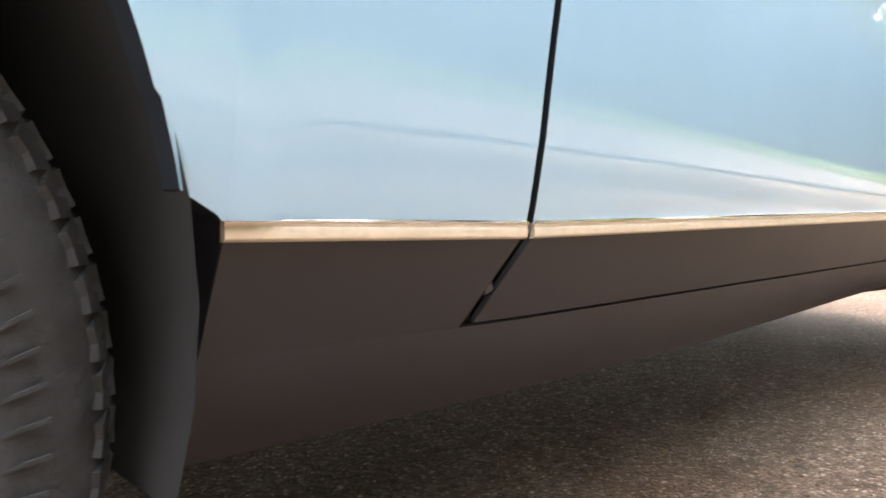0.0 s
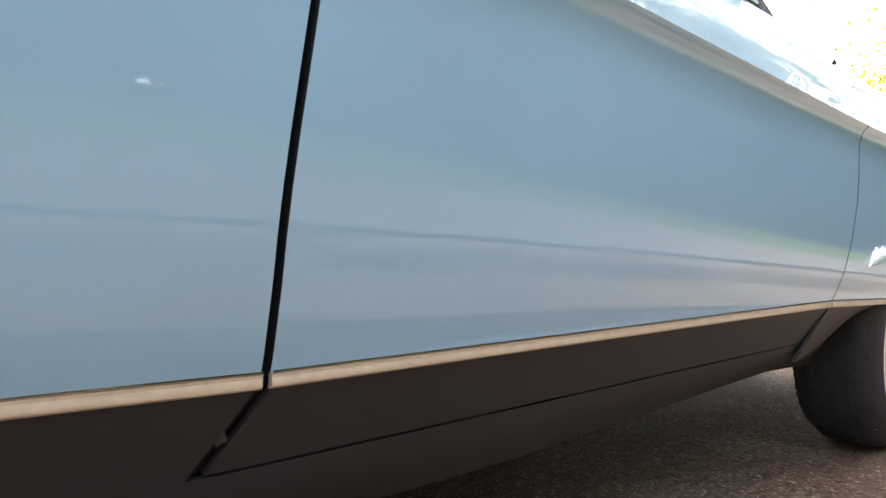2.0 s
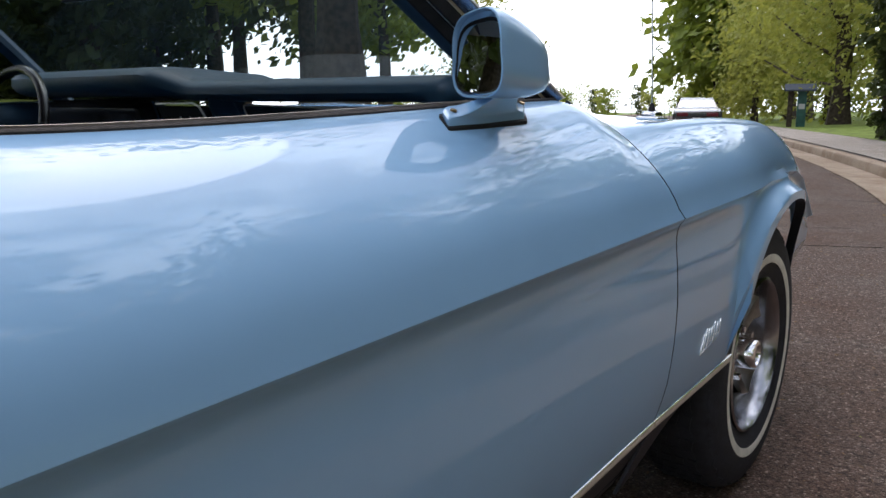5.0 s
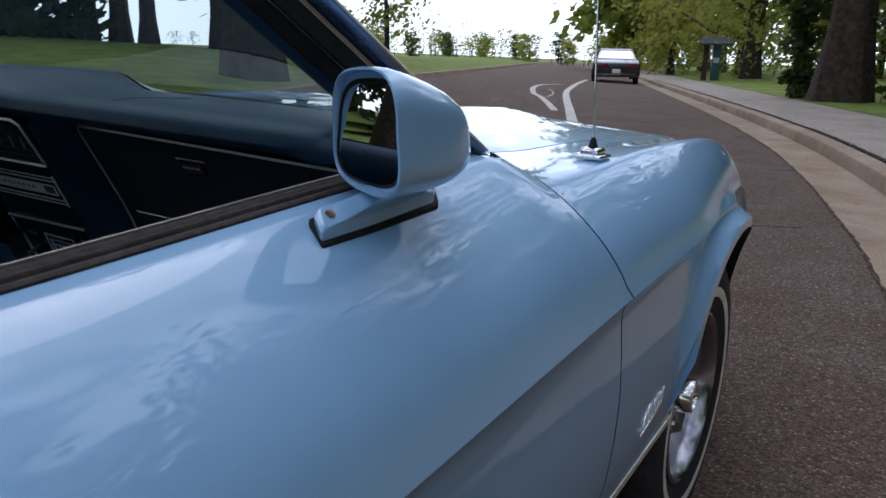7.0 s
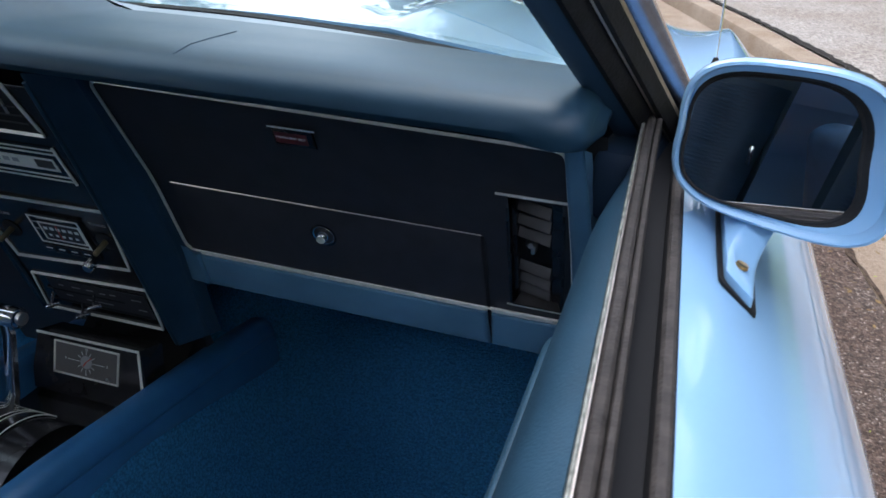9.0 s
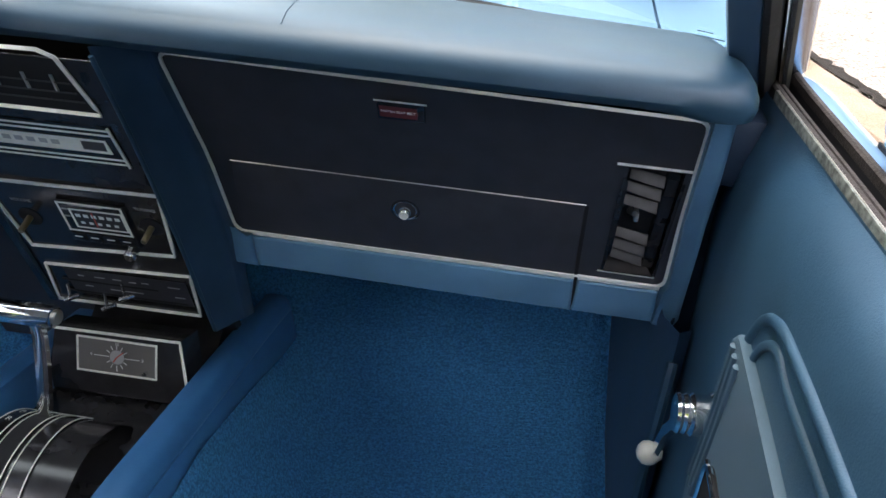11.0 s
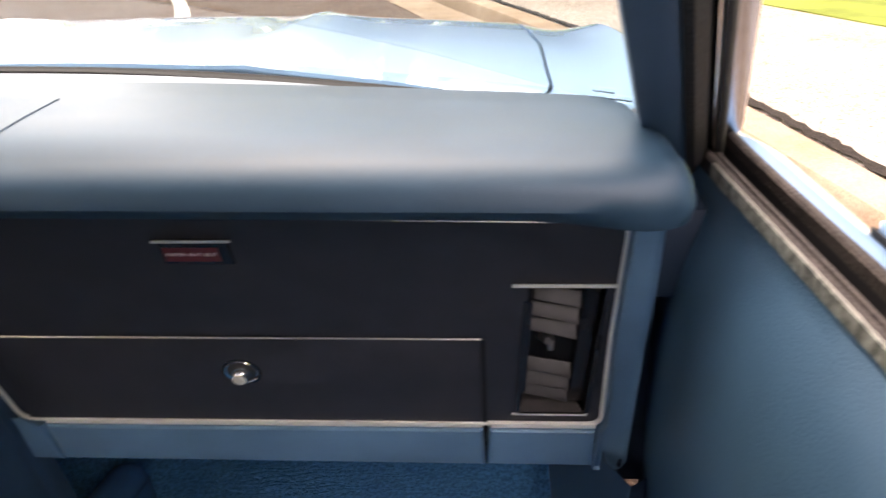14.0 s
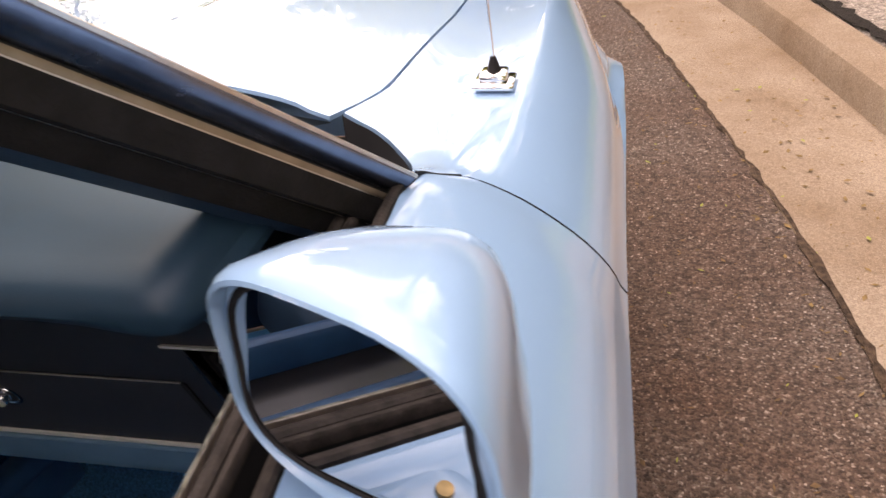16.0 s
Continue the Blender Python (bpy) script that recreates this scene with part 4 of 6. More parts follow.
def rounded(corners, r, n=5):
    """A loop with round corners from flat (a, b) corners."""
    out = []
    k = len(corners)
    for i in range(k):
        p, a, b = Vector(corners[i]), Vector(corners[i - 1]), Vector(corners[(i + 1) % k])
        u, v = (a - p).normalized() * r, (b - p).normalized() * r
        for j in range(n):
            t = j / (n - 1)
            out.append(tuple((p + u) * (1 - t) ** 2 + p * 2 * t * (1 - t) + (p + v) * t * t))
    return out


HC = [(0.1150, 0.8590), (0.2535, 0.8580), (0.2455, 0.7915), (0.1115, 0.7935)]
loop = rounded(HC, 0.008)
mid = (0.1815, 0.8255)


def handle_ring(scale, d):
    return [on_side(mid[0] + (a - mid[0]) * scale, mid[1] + (b - mid[1]) * (1 - (1 - scale) * 2.0), d) for a, b in loop]


handle = part("door_handle", outward(grid([handle_ring(s, d) for s, d in ((1.0, -0.002), (1.0, 0.004), (0.990, 0.0078), (0.972, 0.0092), (0.950, 0.0086), (0.932, 0.0062), (0.925, 0.0015))], close=True), (0.85, 0.17, 0.82)), CHROME, car, "chrome flush door handle with a dark recess")
# flat black sheet, the recess's shade put into its colour
cup = grid([handle_ring(s, 0.0022) for s in (0.935, 0.85, 0.75, 0.65, 0.55)] + [[p.lerp(on_side(mid[0], mid[1], 0.0022), t) for p in handle_ring(0.55, 0.0022)] for t in (0.5, 0.98)], close=True)
part("handle_recess", outward(cup, (0, 0.17, 0.8)), DARK, handle)


def flat_piece(corners, d0, d1, bevel=0.0):
    """A slab on the door between two depths, from (y, z) corners."""
    bm = bmesh.new()
    a = [bm.verts.new(on_side(y, z, d0)) for y, z in corners]
    b = [bm.verts.new(on_side(y, z, d1)) for y, z in corners]
    n = len(a)
    bm.faces.new(b)
    for k in range(n):
        bm.faces.new((a[k], a[(k + 1) % n], b[(k + 1) % n], b[k]))
    bmesh.ops.recalc_face_normals(bm, faces=bm.faces[:])
    if bevel:
        bmesh.ops.bevel(bm, geom=[e for e in bm.edges if all(v in b for v in e.verts)], offset=bevel, segments=2, profile=0.5, affect="EDGES")
    return outward(bm, (0.85, mid[0], mid[1]))


PADDLE = [(0.1225, 0.8515), (0.2465, 0.8505), (0.2440, 0.8290), (0.1215, 0.8310)]
part("paddle", flat_piece(rounded(PADDLE, 0.004, 4), 0.003, 0.0094, 0.0006), mat("brushed_pale_metal", (0.62, 0.58, 0.58), 0.42, 0.8, 0.5, 0, 200, 0.05), handle, "brushed pale grey paddle")
bead = [on_side(y, z, 0.0096) for y, z in rounded(PADDLE, 0.004, 4)]
part("paddle_bead", sweep(bead + bead[:1], ring(0.0011, 6), up=(1, 0, 0)), CHROME, handle, "bright bead round the paddle")
part("recess_floor", outward(grid([[on_side(lerp(0.1190, 0.2425, t), z - 0.0008 * t, d) for t in span(0, 1, 8)] for z, d in ((0.7968, 0.0080), (0.7990, 0.0070), (0.8020, 0.0048), (0.8062, 0.0026))]), (0.6, 0.18, 0.70)), BRUSHED, handle, "satin floor of the recess")
part("recess_end", cyl(0.006, 0.006, 0.001, Matrix.Translation(on_side(0.229, 0.818, 0.0034)) @ pose(0, 0, 0, 0, 84, 0), 20), BLACKPL, handle)
lock = part("door_lock", spin([(0.0175, 0.0), (0.0175, 0.003), (0.0155, 0.006), (0.0125, 0.0065), (0.0115, 0.0055), (0.0105, 0.0048), (0.0, 0.0048)], Matrix.Translation(on_side(0.0738, 0.829)) @ pose(0, 0, 0, 0, 78, 0), 32), CHROME, car, "round chrome door lock")
part("lock_face", spin([(0.0100, 0.0052), (0.009, 0.0062), (0.0, 0.0062)], Matrix.Translation(on_side(0.0738, 0.829)) @ pose(0, 0, 0, 0, 78, 0), 24), SATIN, lock)
part("keyhole", box(0.0012, 0.0016, 0.0058, Matrix.Translation(on_side(0.0738, 0.829, 0.0062)) @ pose(0, 0, 0, 25, -12, 0)), DARK, lock)

# ---- bright script badge on the fender, drawn as plain strokes ----
badge = part("fender_badge", box(0.0026, 0.100, 0.0020, Matrix.Translation(on_side(1.555, 0.476, 0.002)) @ pose(0, 0, 0, 7, 0, 0), 0.001), CHROME, car, "small chrome script badge")
for y, z, h, lean in ((1.492, 0.492, 0.046, 30), (1.505, 0.497, 0.050, 26), (1.520, 0.495, 0.040, 22), (1.536, 0.496, 0.036, 24), (1.550, 0.497, 0.044, 20), (1.566, 0.496, 0.032, 24), (1.581, 0.496, 0.034, 22)):
    part("stroke", box(0.0030, 0.0019, h * 0.9, Matrix.Translation(on_side(y + 0.012, z + 0.002 + 0.12 * (y - 1.545), 0.002)) @ pose(0, 0, 0, -lean, 0, 0), 0.001), CHROME, badge)

# ---- aerial ----
AB = Vector(fender_top(1.514, (ridge(1.514)[0] - 0.790) / (ridge(1.514)[0] - inner_edge(1.514)[0]))) + Vector((0, 0, 0.003))
aerial = part("aerial_base", merge(box(0.044, 0.050, 0.007, Matrix.Translation(AB + Vector((0, 0, 0.002))) @ pose(0, 0, 0, -3, 2, 0), 0.003), box(0.030, 0.034, 0.014, Matrix.Translation(AB + Vector((0, 0, 0.008))) @ pose(0, 0, 0, -3, 2, 0), 0.004)), CHROME, car, "square chrome aerial base")
part("aerial_boot", cyl(0.008, 0.003, 0.016, Matrix.Translation(AB + Vector((0, 0, 0.014))), 16), RUBBER, aerial)
part("aerial_rod", cyl(0.0016, 0.0012, 0.75, Matrix.Translation(AB + Vector((0, 0, 0.028))) @ pose(0, 0, 0, 3, -1, 0), 10), CHROME, aerial, "thin steel aerial rod")

# ---- door mirror ----
MC = Vector((0.822, 0.905, 1.006))
MU = Vector((math.cos(radians(-24.8)), math.sin(radians(-24.8)), 0.038)).normalized()
MN = Vector((-0.42, -0.908, 0.0))
MUP = Vector((-0.034, 0.016, 1)).normalized()
GN = Vector((math.sin(radians(-23.2)) * math.cos(radians(6.5)), -math.cos(radians(-23.2)) * math.cos(radians(6.5)), math.sin(radians(6.5))))


def mirror_ring(scale, depth, n=48, square=0.0, hw=0.0680, hh=0.0541, slant=0.0, flare=0.0):
    """A loop of the mirror's shell; depth counts forward, square turns the loop across the car."""
    out = []
    mu = MU.lerp(Vector((1, 0, 0)) * 0.92, square)
    for k in range(n):
        a = 2 * math.pi * k / n
        c, s = math.cos(a), math.sin(a)
        p = 2.0 / 3.2
        x, z = math.copysign(abs(c) ** p, c), math.copysign(abs(s) ** p, s)
        z *= 1 - 0.065 * (0.5 - 0.5 * x)
        x *= 1 + 0.12 * max(0, -z)
        flat = mu * (x * hw * scale) + MUP * (z * hh * scale)
        back = Vector((0.03, 1, 0))
        lean = slant * GN.dot(flat) / -GN.dot(back)
        out.append(MC + flat - MUP * (0.16 * max(0, depth - 0.01)) + back * (depth + lean - flare * x))
    return out


shell = [(0.915, 0.008, 0), (0.925, 0.002, 0), (0.955, -0.002, 0), (0.985, -0.001, 0), (1.0, 0.004, 0), (0.995, 0.012, 0.05), (0.962, 0.030, 0.2), (0.905, 0.051, 0.4), (0.825, 0.072, 0.6), (0.70, 0.094, 0.8), (0.53, 0.113, 1), (0.31, 0.127, 1), (0.03, 0.133, 1)]
mirror = part("door_mirror", outward(grid([mirror_ring(s, d, 48, q, flare=0.006 * max(0, 1 - max(0, d) / 0.035)) for s, d, q in shell], close=True), MC + Vector((0, 0.05, 0))), PAINT, car, "light blue bullet-shaped door mirror")


def glass_ring(scale, lift=0.0):
    return [p - MU * 0.0060 - MUP * 0.0025 for p in mirror_ring(scale, 0.0125 - lift, slant=1.0)]


gl = bmesh.new()
gl.faces.new([gl.verts.new(p) for p in glass_ring(0.800)])
part("mirror_glass", outward(gl, MC - MN * 0.3), MIRROR, mirror, "mirror glass", smooth=False)
lip_in, seat_in = mirror_ring(0.916, 0.0075, flare=0.006), glass_ring(0.822, 0.0012)
part("mirror_inner_wall", outward(grid([[p.lerp(q, t) for p, q in zip(lip_in, seat_in)] for t in (0, 0.35, 0.7)], close=True), MC - MN * 0.3), PAINT, mirror)
# gasket black also covers the wall's inner end, which lies in shade
part("mirror_gasket", outward(grid([[p.lerp(q, 0.7) for p, q in zip(lip_in, seat_in)], seat_in, glass_ring(0.806, 0.0014), glass_ring(0.790, 0.0003)], close=True), MC - MN * 0.3), RUBBER, mirror, "black mirror gasket, its black also shading the wall's inner end")


TOPCOL = side_column(0.95)[::-1]


def door_top(x):
    """Height of the door's shoulder at x, beside the mirror."""
    return float(np.interp(x, [p[0] for p in TOPCOL], [p[2] for p in TOPCOL]))


def base_loop(scale, lift, grow=0.0):
    """The mirror's foot on the door top, as a slim pointed plate."""
    pts = [(0.8028, 0.861), (0.8208, 0.850), (0.8212, 0.92), (0.8190, 1.02), (0.8055, 1.044), (0.7985, 1.036), (0.7990, 0.98), (0.8010, 0.90)]
    pts = rounded(pts, 0.0045, 4)
    cx, cy = 0.8105, 0.95
    grown = lambda v, c: v + math.copysign(min(grow, abs(v - c)), v - c)
    pts = [(grown(x, cx), grown(y, cy)) for x, y in pts]
    return [Vector((cx + (x - cx) * scale, cy + (y - cy) * scale, door_top(cx + (x - cx) * scale) + 0.003 + lift)) for x, y in pts]


part("mirror_pad", outward(grid([base_loop(1.0, -0.008, 0.0030), base_loop(1.0, 0.0008, 0.0030), base_loop(0.98, 0.0014)], close=True), (0.81, 0.95, 0.90)), RUBBER, mirror, "black rubber pad under the mirror foot")


def stem_ring(t):
    lo = base_loop(1.0, 0.004)
    c = Vector((lerp(0.812, 0.838, t), lerp(0.955, 0.960, t), 0))
    hi = [Vector((c.x + (p.x - 0.812) * 0.80, c.y + (p.y - 0.95) * 0.24, 0.958)) for p in lo]
    w = t**0.6
    zz = lambda p, q: lerp(p.z, q.z, t**1.6)
    return [Vector((lerp(p.x, q.x, w), lerp(p.y, q.y, w), zz(p, q))) for p, q in zip(lo, hi)]


part("mirror_foot", outward(grid([base_loop(1.0, 0.0005), base_loop(1.0, 0.0075), base_loop(0.965, 0.0095)] + [[p + Vector((0, 0, 0.007)) for p in stem_ring(t)] for t in span(0.03, 1, 9)], close=True), (0.815, 0.95, 0.94)), PAINT, mirror, "painted mirror foot")
for y, x in ((0.872, 0.812), (1.035, 0.806)):
    z = door_top(x)
    part("mirror_screw", spin([(0.0045, 0.0), (0.004, 0.002), (0.0015, 0.0015), (0.0, 0.0012)], pose(x, y, z + 0.0150, 0, 22, 0), 16), bpy.data.materials.get("worn_brass_screw") or mat("worn_brass_screw", (0.36, 0.25, 0.12), 0.35, 0.9), mirror)

# ---- dashboard ----


GZ = 0.7985


def dash(x, z, off=0.0):
    """A point on the face of the dash, which bends at the top of the glovebox; off counts towards the seats."""
    return Vector((x, 1.1495 + (GZ - z) * (0.486 if z > GZ else 0.33) - 0.03 * (x - 0.4) - off * 0.93, z + off * 0.36))


def ventp(x, z, off=0.0):
    """The plane of the side vent."""
    return Vector((x, 1.1165 + (0.861 - z) * 0.364 - 0.03 * (x - 0.63) - off * 0.94, z + off * 0.34))


def stack(x, z, off=0.0):
    return Vector((x, 1.10 + (0.80 - z) * 0.36 - off * 0.94, z + off * 0.34))


def plate(poly, d0, d1, where, bevel=0.0):
    """A slab between two depths over an outline of (x, z) corners, bent where the dash bends."""
    bm = bmesh.new()
    a = [bm.verts.new((x, d0, z)) for x, z in poly]
    b = [bm.verts.new((x, d1, z)) for x, z in poly]
    n = len(a)
    bm.faces.new(b)
    bm.faces.new(a[::-1])
    for k in range(n):
        bm.faces.new((a[k], a[(k + 1) % n], b[(k + 1) % n], b[k]))
    if where is dash and min(q[1] for q in poly) < GZ - 0.002 and max(q[1] for q in poly) > GZ + 0.002:
        bmesh.ops.bisect_plane(bm, geom=bm.verts[:] + bm.edges[:] + bm.faces[:], plane_co=(0, 0, GZ), plane_no=(0, 0, 1))
    flat = lambda f: all(abs(v.co.y - d1) < 1e-7 for v in f.verts)
    rim = [e for e in bm.edges if sum(flat(f) for f in e.link_faces) == 1]
    for v in bm.verts:
        v.co = where(v.co.x, v.co.z, v.co.y)
    if bevel:
        bmesh.ops.bevel(bm, geom=rim, offset=bevel, segments=3, profile=0.5, affect="EDGES")
    bmesh.ops.recalc_face_normals(bm, faces=bm.faces[:])
    return bm


def rc(x0, z0, x1, z1):
    return [(x0, z0), (x1, z0), (x1, z1), (x0, z1)]


def trim_line(pts, where, w=0.003, d=0.003, close=False):
    """A thin bright bead over (x, z) points."""
    pts = list(pts) + ([pts[0]] if close else [])
    dense = [(lerp(u[0], v[0], k / 8), lerp(u[1], v[1], k / 8)) for u, v in zip(pts, pts[1:]) for k in range(8)] + [pts[-1]]
    p = [where(x, z, d) for x, z in dense]
    return sweep(p, [(-w / 2, -0.001), (w / 2, -0.001), (w / 2, 0.001), (-w / 2, 0.001)], up=(0, -0.94, 0.34))


def frame_bars(x0, z0, x1, z1, where, w, d0, d1):
    return merge(plate(rc(x0, z0, x1, z0 + w), d0, d1, where), plate(rc(x0, z1 - w, x1, z1), d0, d1, where), plate(rc(x0, z0 + w, x0 + w, z1 - w), d0, d1, where), plate(rc(x1 - w, z0 + w, x1, z1 - w), d0, d1, where))


def lettering(text, size, m, material, name, parent):
    cu = bpy.data.curves.new(name, "FONT")
    cu.body, cu.size, cu.align_x, cu.align_y, cu.extrude = text, size, "CENTER", "CENTER", 0.0002
    tmp = bpy.data.objects.new(name, cu)
    scene.collection.objects.link(tmp)
    me = bpy.data.meshes.new_from_object(tmp.evaluated_get(bpy.context.evaluated_depsgraph_get()))
    bpy.data.objects.remove(tmp)
    me.transform(m)
    me.materials.clear()
    me.materials.append(material)
    ob = new(name, me)
    ob.parent = parent
    return ob


def face_pose(where, x, z, off):
    """A pose on a dash face for lettering that reads from the seats."""
    o = where(x, z, off)
    up = (where(x, z + 0.01, off) - o).normalized()
    rt = (where(x + 0.01, z, off) - o).normalized()
    n = rt.cross(up)
    m = Matrix((rt, up, n)).transposed().to_4x4()
    m.translation = o
    return m


PAD = [(1.105, 0.946), (1.080, 0.945), (1.062, 0.947), (1.048, 0.952), (1.041, 0.960), (1.042, 0.970), (1.050, 0.979), (1.066, 0.985), (1.10, 0.986), (1.15, 0.982), (1.20, 0.976), (1.245, 0.970), (1.252, 0.964), (1.256, 0.955)]


def pad_row(x):
    hump = min(max((0.02 - x) / 0.10, 0), 1)
    hump = hump * hump * (3 - 2 * hump)
    end = min(max(0, (x - 0.655) / 0.0445), 1)
    rows = []
    for y, z in PAD:
        yy = y - 0.05 * (x - 0.13) * (1 if y < 1.1 else 0.5)
        if y > 1.19:
            yy += 0.07 * (1 - (x / 0.70) ** 2) * (y - 1.15) / 0.10 * 1.3 - 0.02
        yy -= 0.045 * hump * max(0, (1.15 - y) / 0.10)
        zz = z + 0.030 * hump * min(1, max(0, (z - 0.936) / 0.03))
        if z < 0.953:
            zz -= 0.006 * min(1, max(0, (x - 0.61) / 0.05))
        if end > 0:
            r = 1 - max(0, 1 - end ** 2.8) ** (1 / 2.8)
            yy, zz = lerp(yy, 1.085, 0.40 * r), lerp(zz, 0.953, 0.80 * r)
        rows.append((x - 0.006 * end, yy, zz))
    return rows


xs = span(-0.70, 0.62, 54) + [0.64, 0.655, 0.665, 0.675, 0.683, 0.690, 0.695, 0.699]
pad = part("dash_pad", outward(grid([pad_row(x) for x in xs]), (0, 1.3, 0.9)), VINYL, car, "blue padded vinyl dash top")
part("pad_end", grid([[p, (0.700, lerp(p[1], 1.09, 0.5), lerp(p[2], 0.953, 0.5)), (0.700, 1.09, 0.953)] for p in pad_row(0.699)]), VINYL, pad)
for x, n in ((0.283, 9),):
    part("pad_seam", sweep([Vector(pad_row(x - 0.045 * (max(0, k - 4) / 5) ** 1.3)[k + 2]) + Vector((0, -0.0004, 0.0004)) for k in range(5, n)], ring(0.0006, 6), up=(1, 0, 0)), VINYLD, pad)
part("defroster_ledge", grid([[(x, lerp(pad_row(x)[-2][1], glass_point(x / 0.72, 0)[1] - 0.012, t), lerp(pad_row(x)[-3][2] - 0.003, 0.955, t ** 0.7)) for x in span(-0.68, 0.68, 40)] for t in (0, 0.15, 0.5, 1)]), mat("pale_grey_ledge", (0.30, 0.34, 0.39), 0.5, 0, 0.5, 0, 30, 0.08), car, "pale grey ledge below the windscreen")

# the dark face with its vent opening
TL, TR, BR, BL = (0.139, 0.938), (0.668, 0.927), (0.680, 0.689), (0.158, 0.6875)
VX0, VX1, VZ0, VZ1 = 0.6085, 0.664, 0.7045, 0.861
zt = lambda x: lerp(TL[1], TR[1], (x - TL[0]) / (TR[0] - TL[0]))
zb = lambda x: lerp(BL[1], BR[1], (x - BL[0]) / (BR[0] - BL[0]))
face = part("dash_face", merge(plate([TL, (VX0, zt(VX0)), (VX0, zb(VX0)), BL][::-1], -0.012, 0.0, dash), plate([(VX0, VZ1), (VX1, VZ1), (VX1, zt(VX1)), (VX0, zt(VX0))], -0.012, 0.0, dash), plate([(VX0, zb(VX0)), (VX1, zb(VX1)), (VX1, VZ0), (VX0, VZ0)], -0.012, 0.0, dash), plate([(VX1, zb(VX1)), BR, TR, (VX1, zt(VX1))], -0.012, 0.0, dash)), PANEL, car, "black grained passenger dash panel")
part("glovebox_door", plate([(0.176, GZ - 0.0005), (0.574, GZ - 0.0005), (0.577, zb(0.576) - 0.004), (0.164, zb(0.164) - 0.004)], 0.0, 0.0025, dash, 0.0008), PANEL, face, "black glovebox door")
part("glovebox_edge", trim_line([(0.1745, GZ + 0.0006), (0.5755, GZ + 0.0006)], dash, 0.0010, 0.0026), SATIN, face, "thin bright edge")
# black strip drawn as the shaded gap beside the glovebox door
part("glovebox_gap", plate([(0.5745, GZ - 0.001), (0.5785, GZ - 0.001), (0.5825, 0.630), (0.5785, 0.630)], -0.002, 0.0028, dash), DARK, face)
corner = lambda pts, r: rounded(pts, r, 5)
part("face_trim", trim_line(corner([TL, TR, BR, BL], 0.013), dash, 0.0035, 0.0025, True), BRIGHT, face, "pale bright trim round the panel")
LZ = 0.012
for x0, x1 in ((0.179, 0.5775), (0.5828, 0.676)):
    part("lower_trim", plate([(x0, zb(x0) + 0.001), (x0, zb(x0) - 0.006), (x1, zb(x1) - 0.006), (x1, zb(x1) + 0.001)][::-1], 0.0, 0.006, dash, 0.0015), BRIGHT, face, "satin metal strip above the lower rail")
    part("lower_rail", plate([(x0, zb(x0) - 0.0065), (x0 - 0.002, 0.627), (x1 + 0.003, 0.6265), (x1, zb(x1) - 0.0065)][::-1], -0.02, 0.012, dash, 0.006), LTBLUE, car, "light blue lower dash rail")
part("rail_end", plate([(0.138, 0.702), (0.160, zb(0.160) - 0.002), (0.1775, zb(0.17) - 0.006), (0.1755, 0.625), (0.140, 0.627)][::-1], -0.02, 0.011, dash, 0.005), LTBLUE, car)
part("dash_end", plate(([(0.6680, 0.9375), (0.6860, 0.932), (0.6935, 0.860), (0.6990, 0.776)] + [(0.7040, 0.665), (0.7048, 0.641), (0.7015, 0.631), (0.6930, 0.6262), (0.6775, 0.6265), (0.6775, 0.683), (0.6820, 0.692)])[::-1], -0.06, 0.012, dash, 0.005), LTBLUE, car, "blue end of the dash frame")
# black box and sheet stand for the shade under and behind the dash
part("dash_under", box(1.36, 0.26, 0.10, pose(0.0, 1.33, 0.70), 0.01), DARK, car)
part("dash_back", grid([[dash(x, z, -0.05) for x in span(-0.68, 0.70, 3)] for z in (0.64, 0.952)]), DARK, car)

# blue vinyl darkened as in shade, for blocks added to close gaps
NAVY = mat("shaded_trim_vinyl", (0.010, 0.022, 0.042), 0.6, 0, 0.3, 0, 20, 0.15)
part("corner_filler", merge(box(0.056, 0.120, 0.075, pose(0.722, 1.170, 0.885, 0, 0, -8), 0.012), box(0.050, 0.030, 0.075, pose(0.712, 1.212, 0.925, 18, 0, -6), 0.010)), NAVY, car, "added blue filler between dash and pillar, darkened as in shade")
# plate added to close the hole between pad end and pillar
part("cowl_hole_filler", box(0.100, 0.010, 0.115, pose(0.690, 1.218, 0.884), 0.003), NAVY, car)
part("dash_side_filler", box(0.034, 0.050, 0.30, pose(0.716, 1.205, 0.77), 0.004), NAVY, car)

# knob of the glovebox
kp = face_pose(dash, 0.3763, 0.7565, 0.0025)
knob = part("glovebox_lock", spin([(0.0145, 0.0), (0.014, 0.001), (0.011, -0.001), (0.0075, -0.001), (0.0072, 0.005), (0.0060, 0.0075), (0.004, 0.0085), (0.0, 0.0085)], kp, 28), CHROME, face, "chrome glovebox push button")
part("lock_button", cyl(0.0056, 0.0052, 0.002, kp @ pose(0, 0, 0.0078), 20, 0.0005), BRIGHT, knob)
part("lock_cup", spin([(0.0146, 0.0005), (0.0165, 0.0002), (0.0170, 0.0)], kp, 28), BLACKPL, knob)

# seat belt warning lamp
part("warning_bezel", plate(rc(0.3565, 0.8865, 0.4045, 0.9085), 0.0, 0.0045, dash, 0.001), BLACKPL, face, "black bezel of the warning lamp")
part("warning_hood", plate(rc(0.3545, 0.9078, 0.4065, 0.9100), 0.0, 0.007, dash), BRIGHT, face)
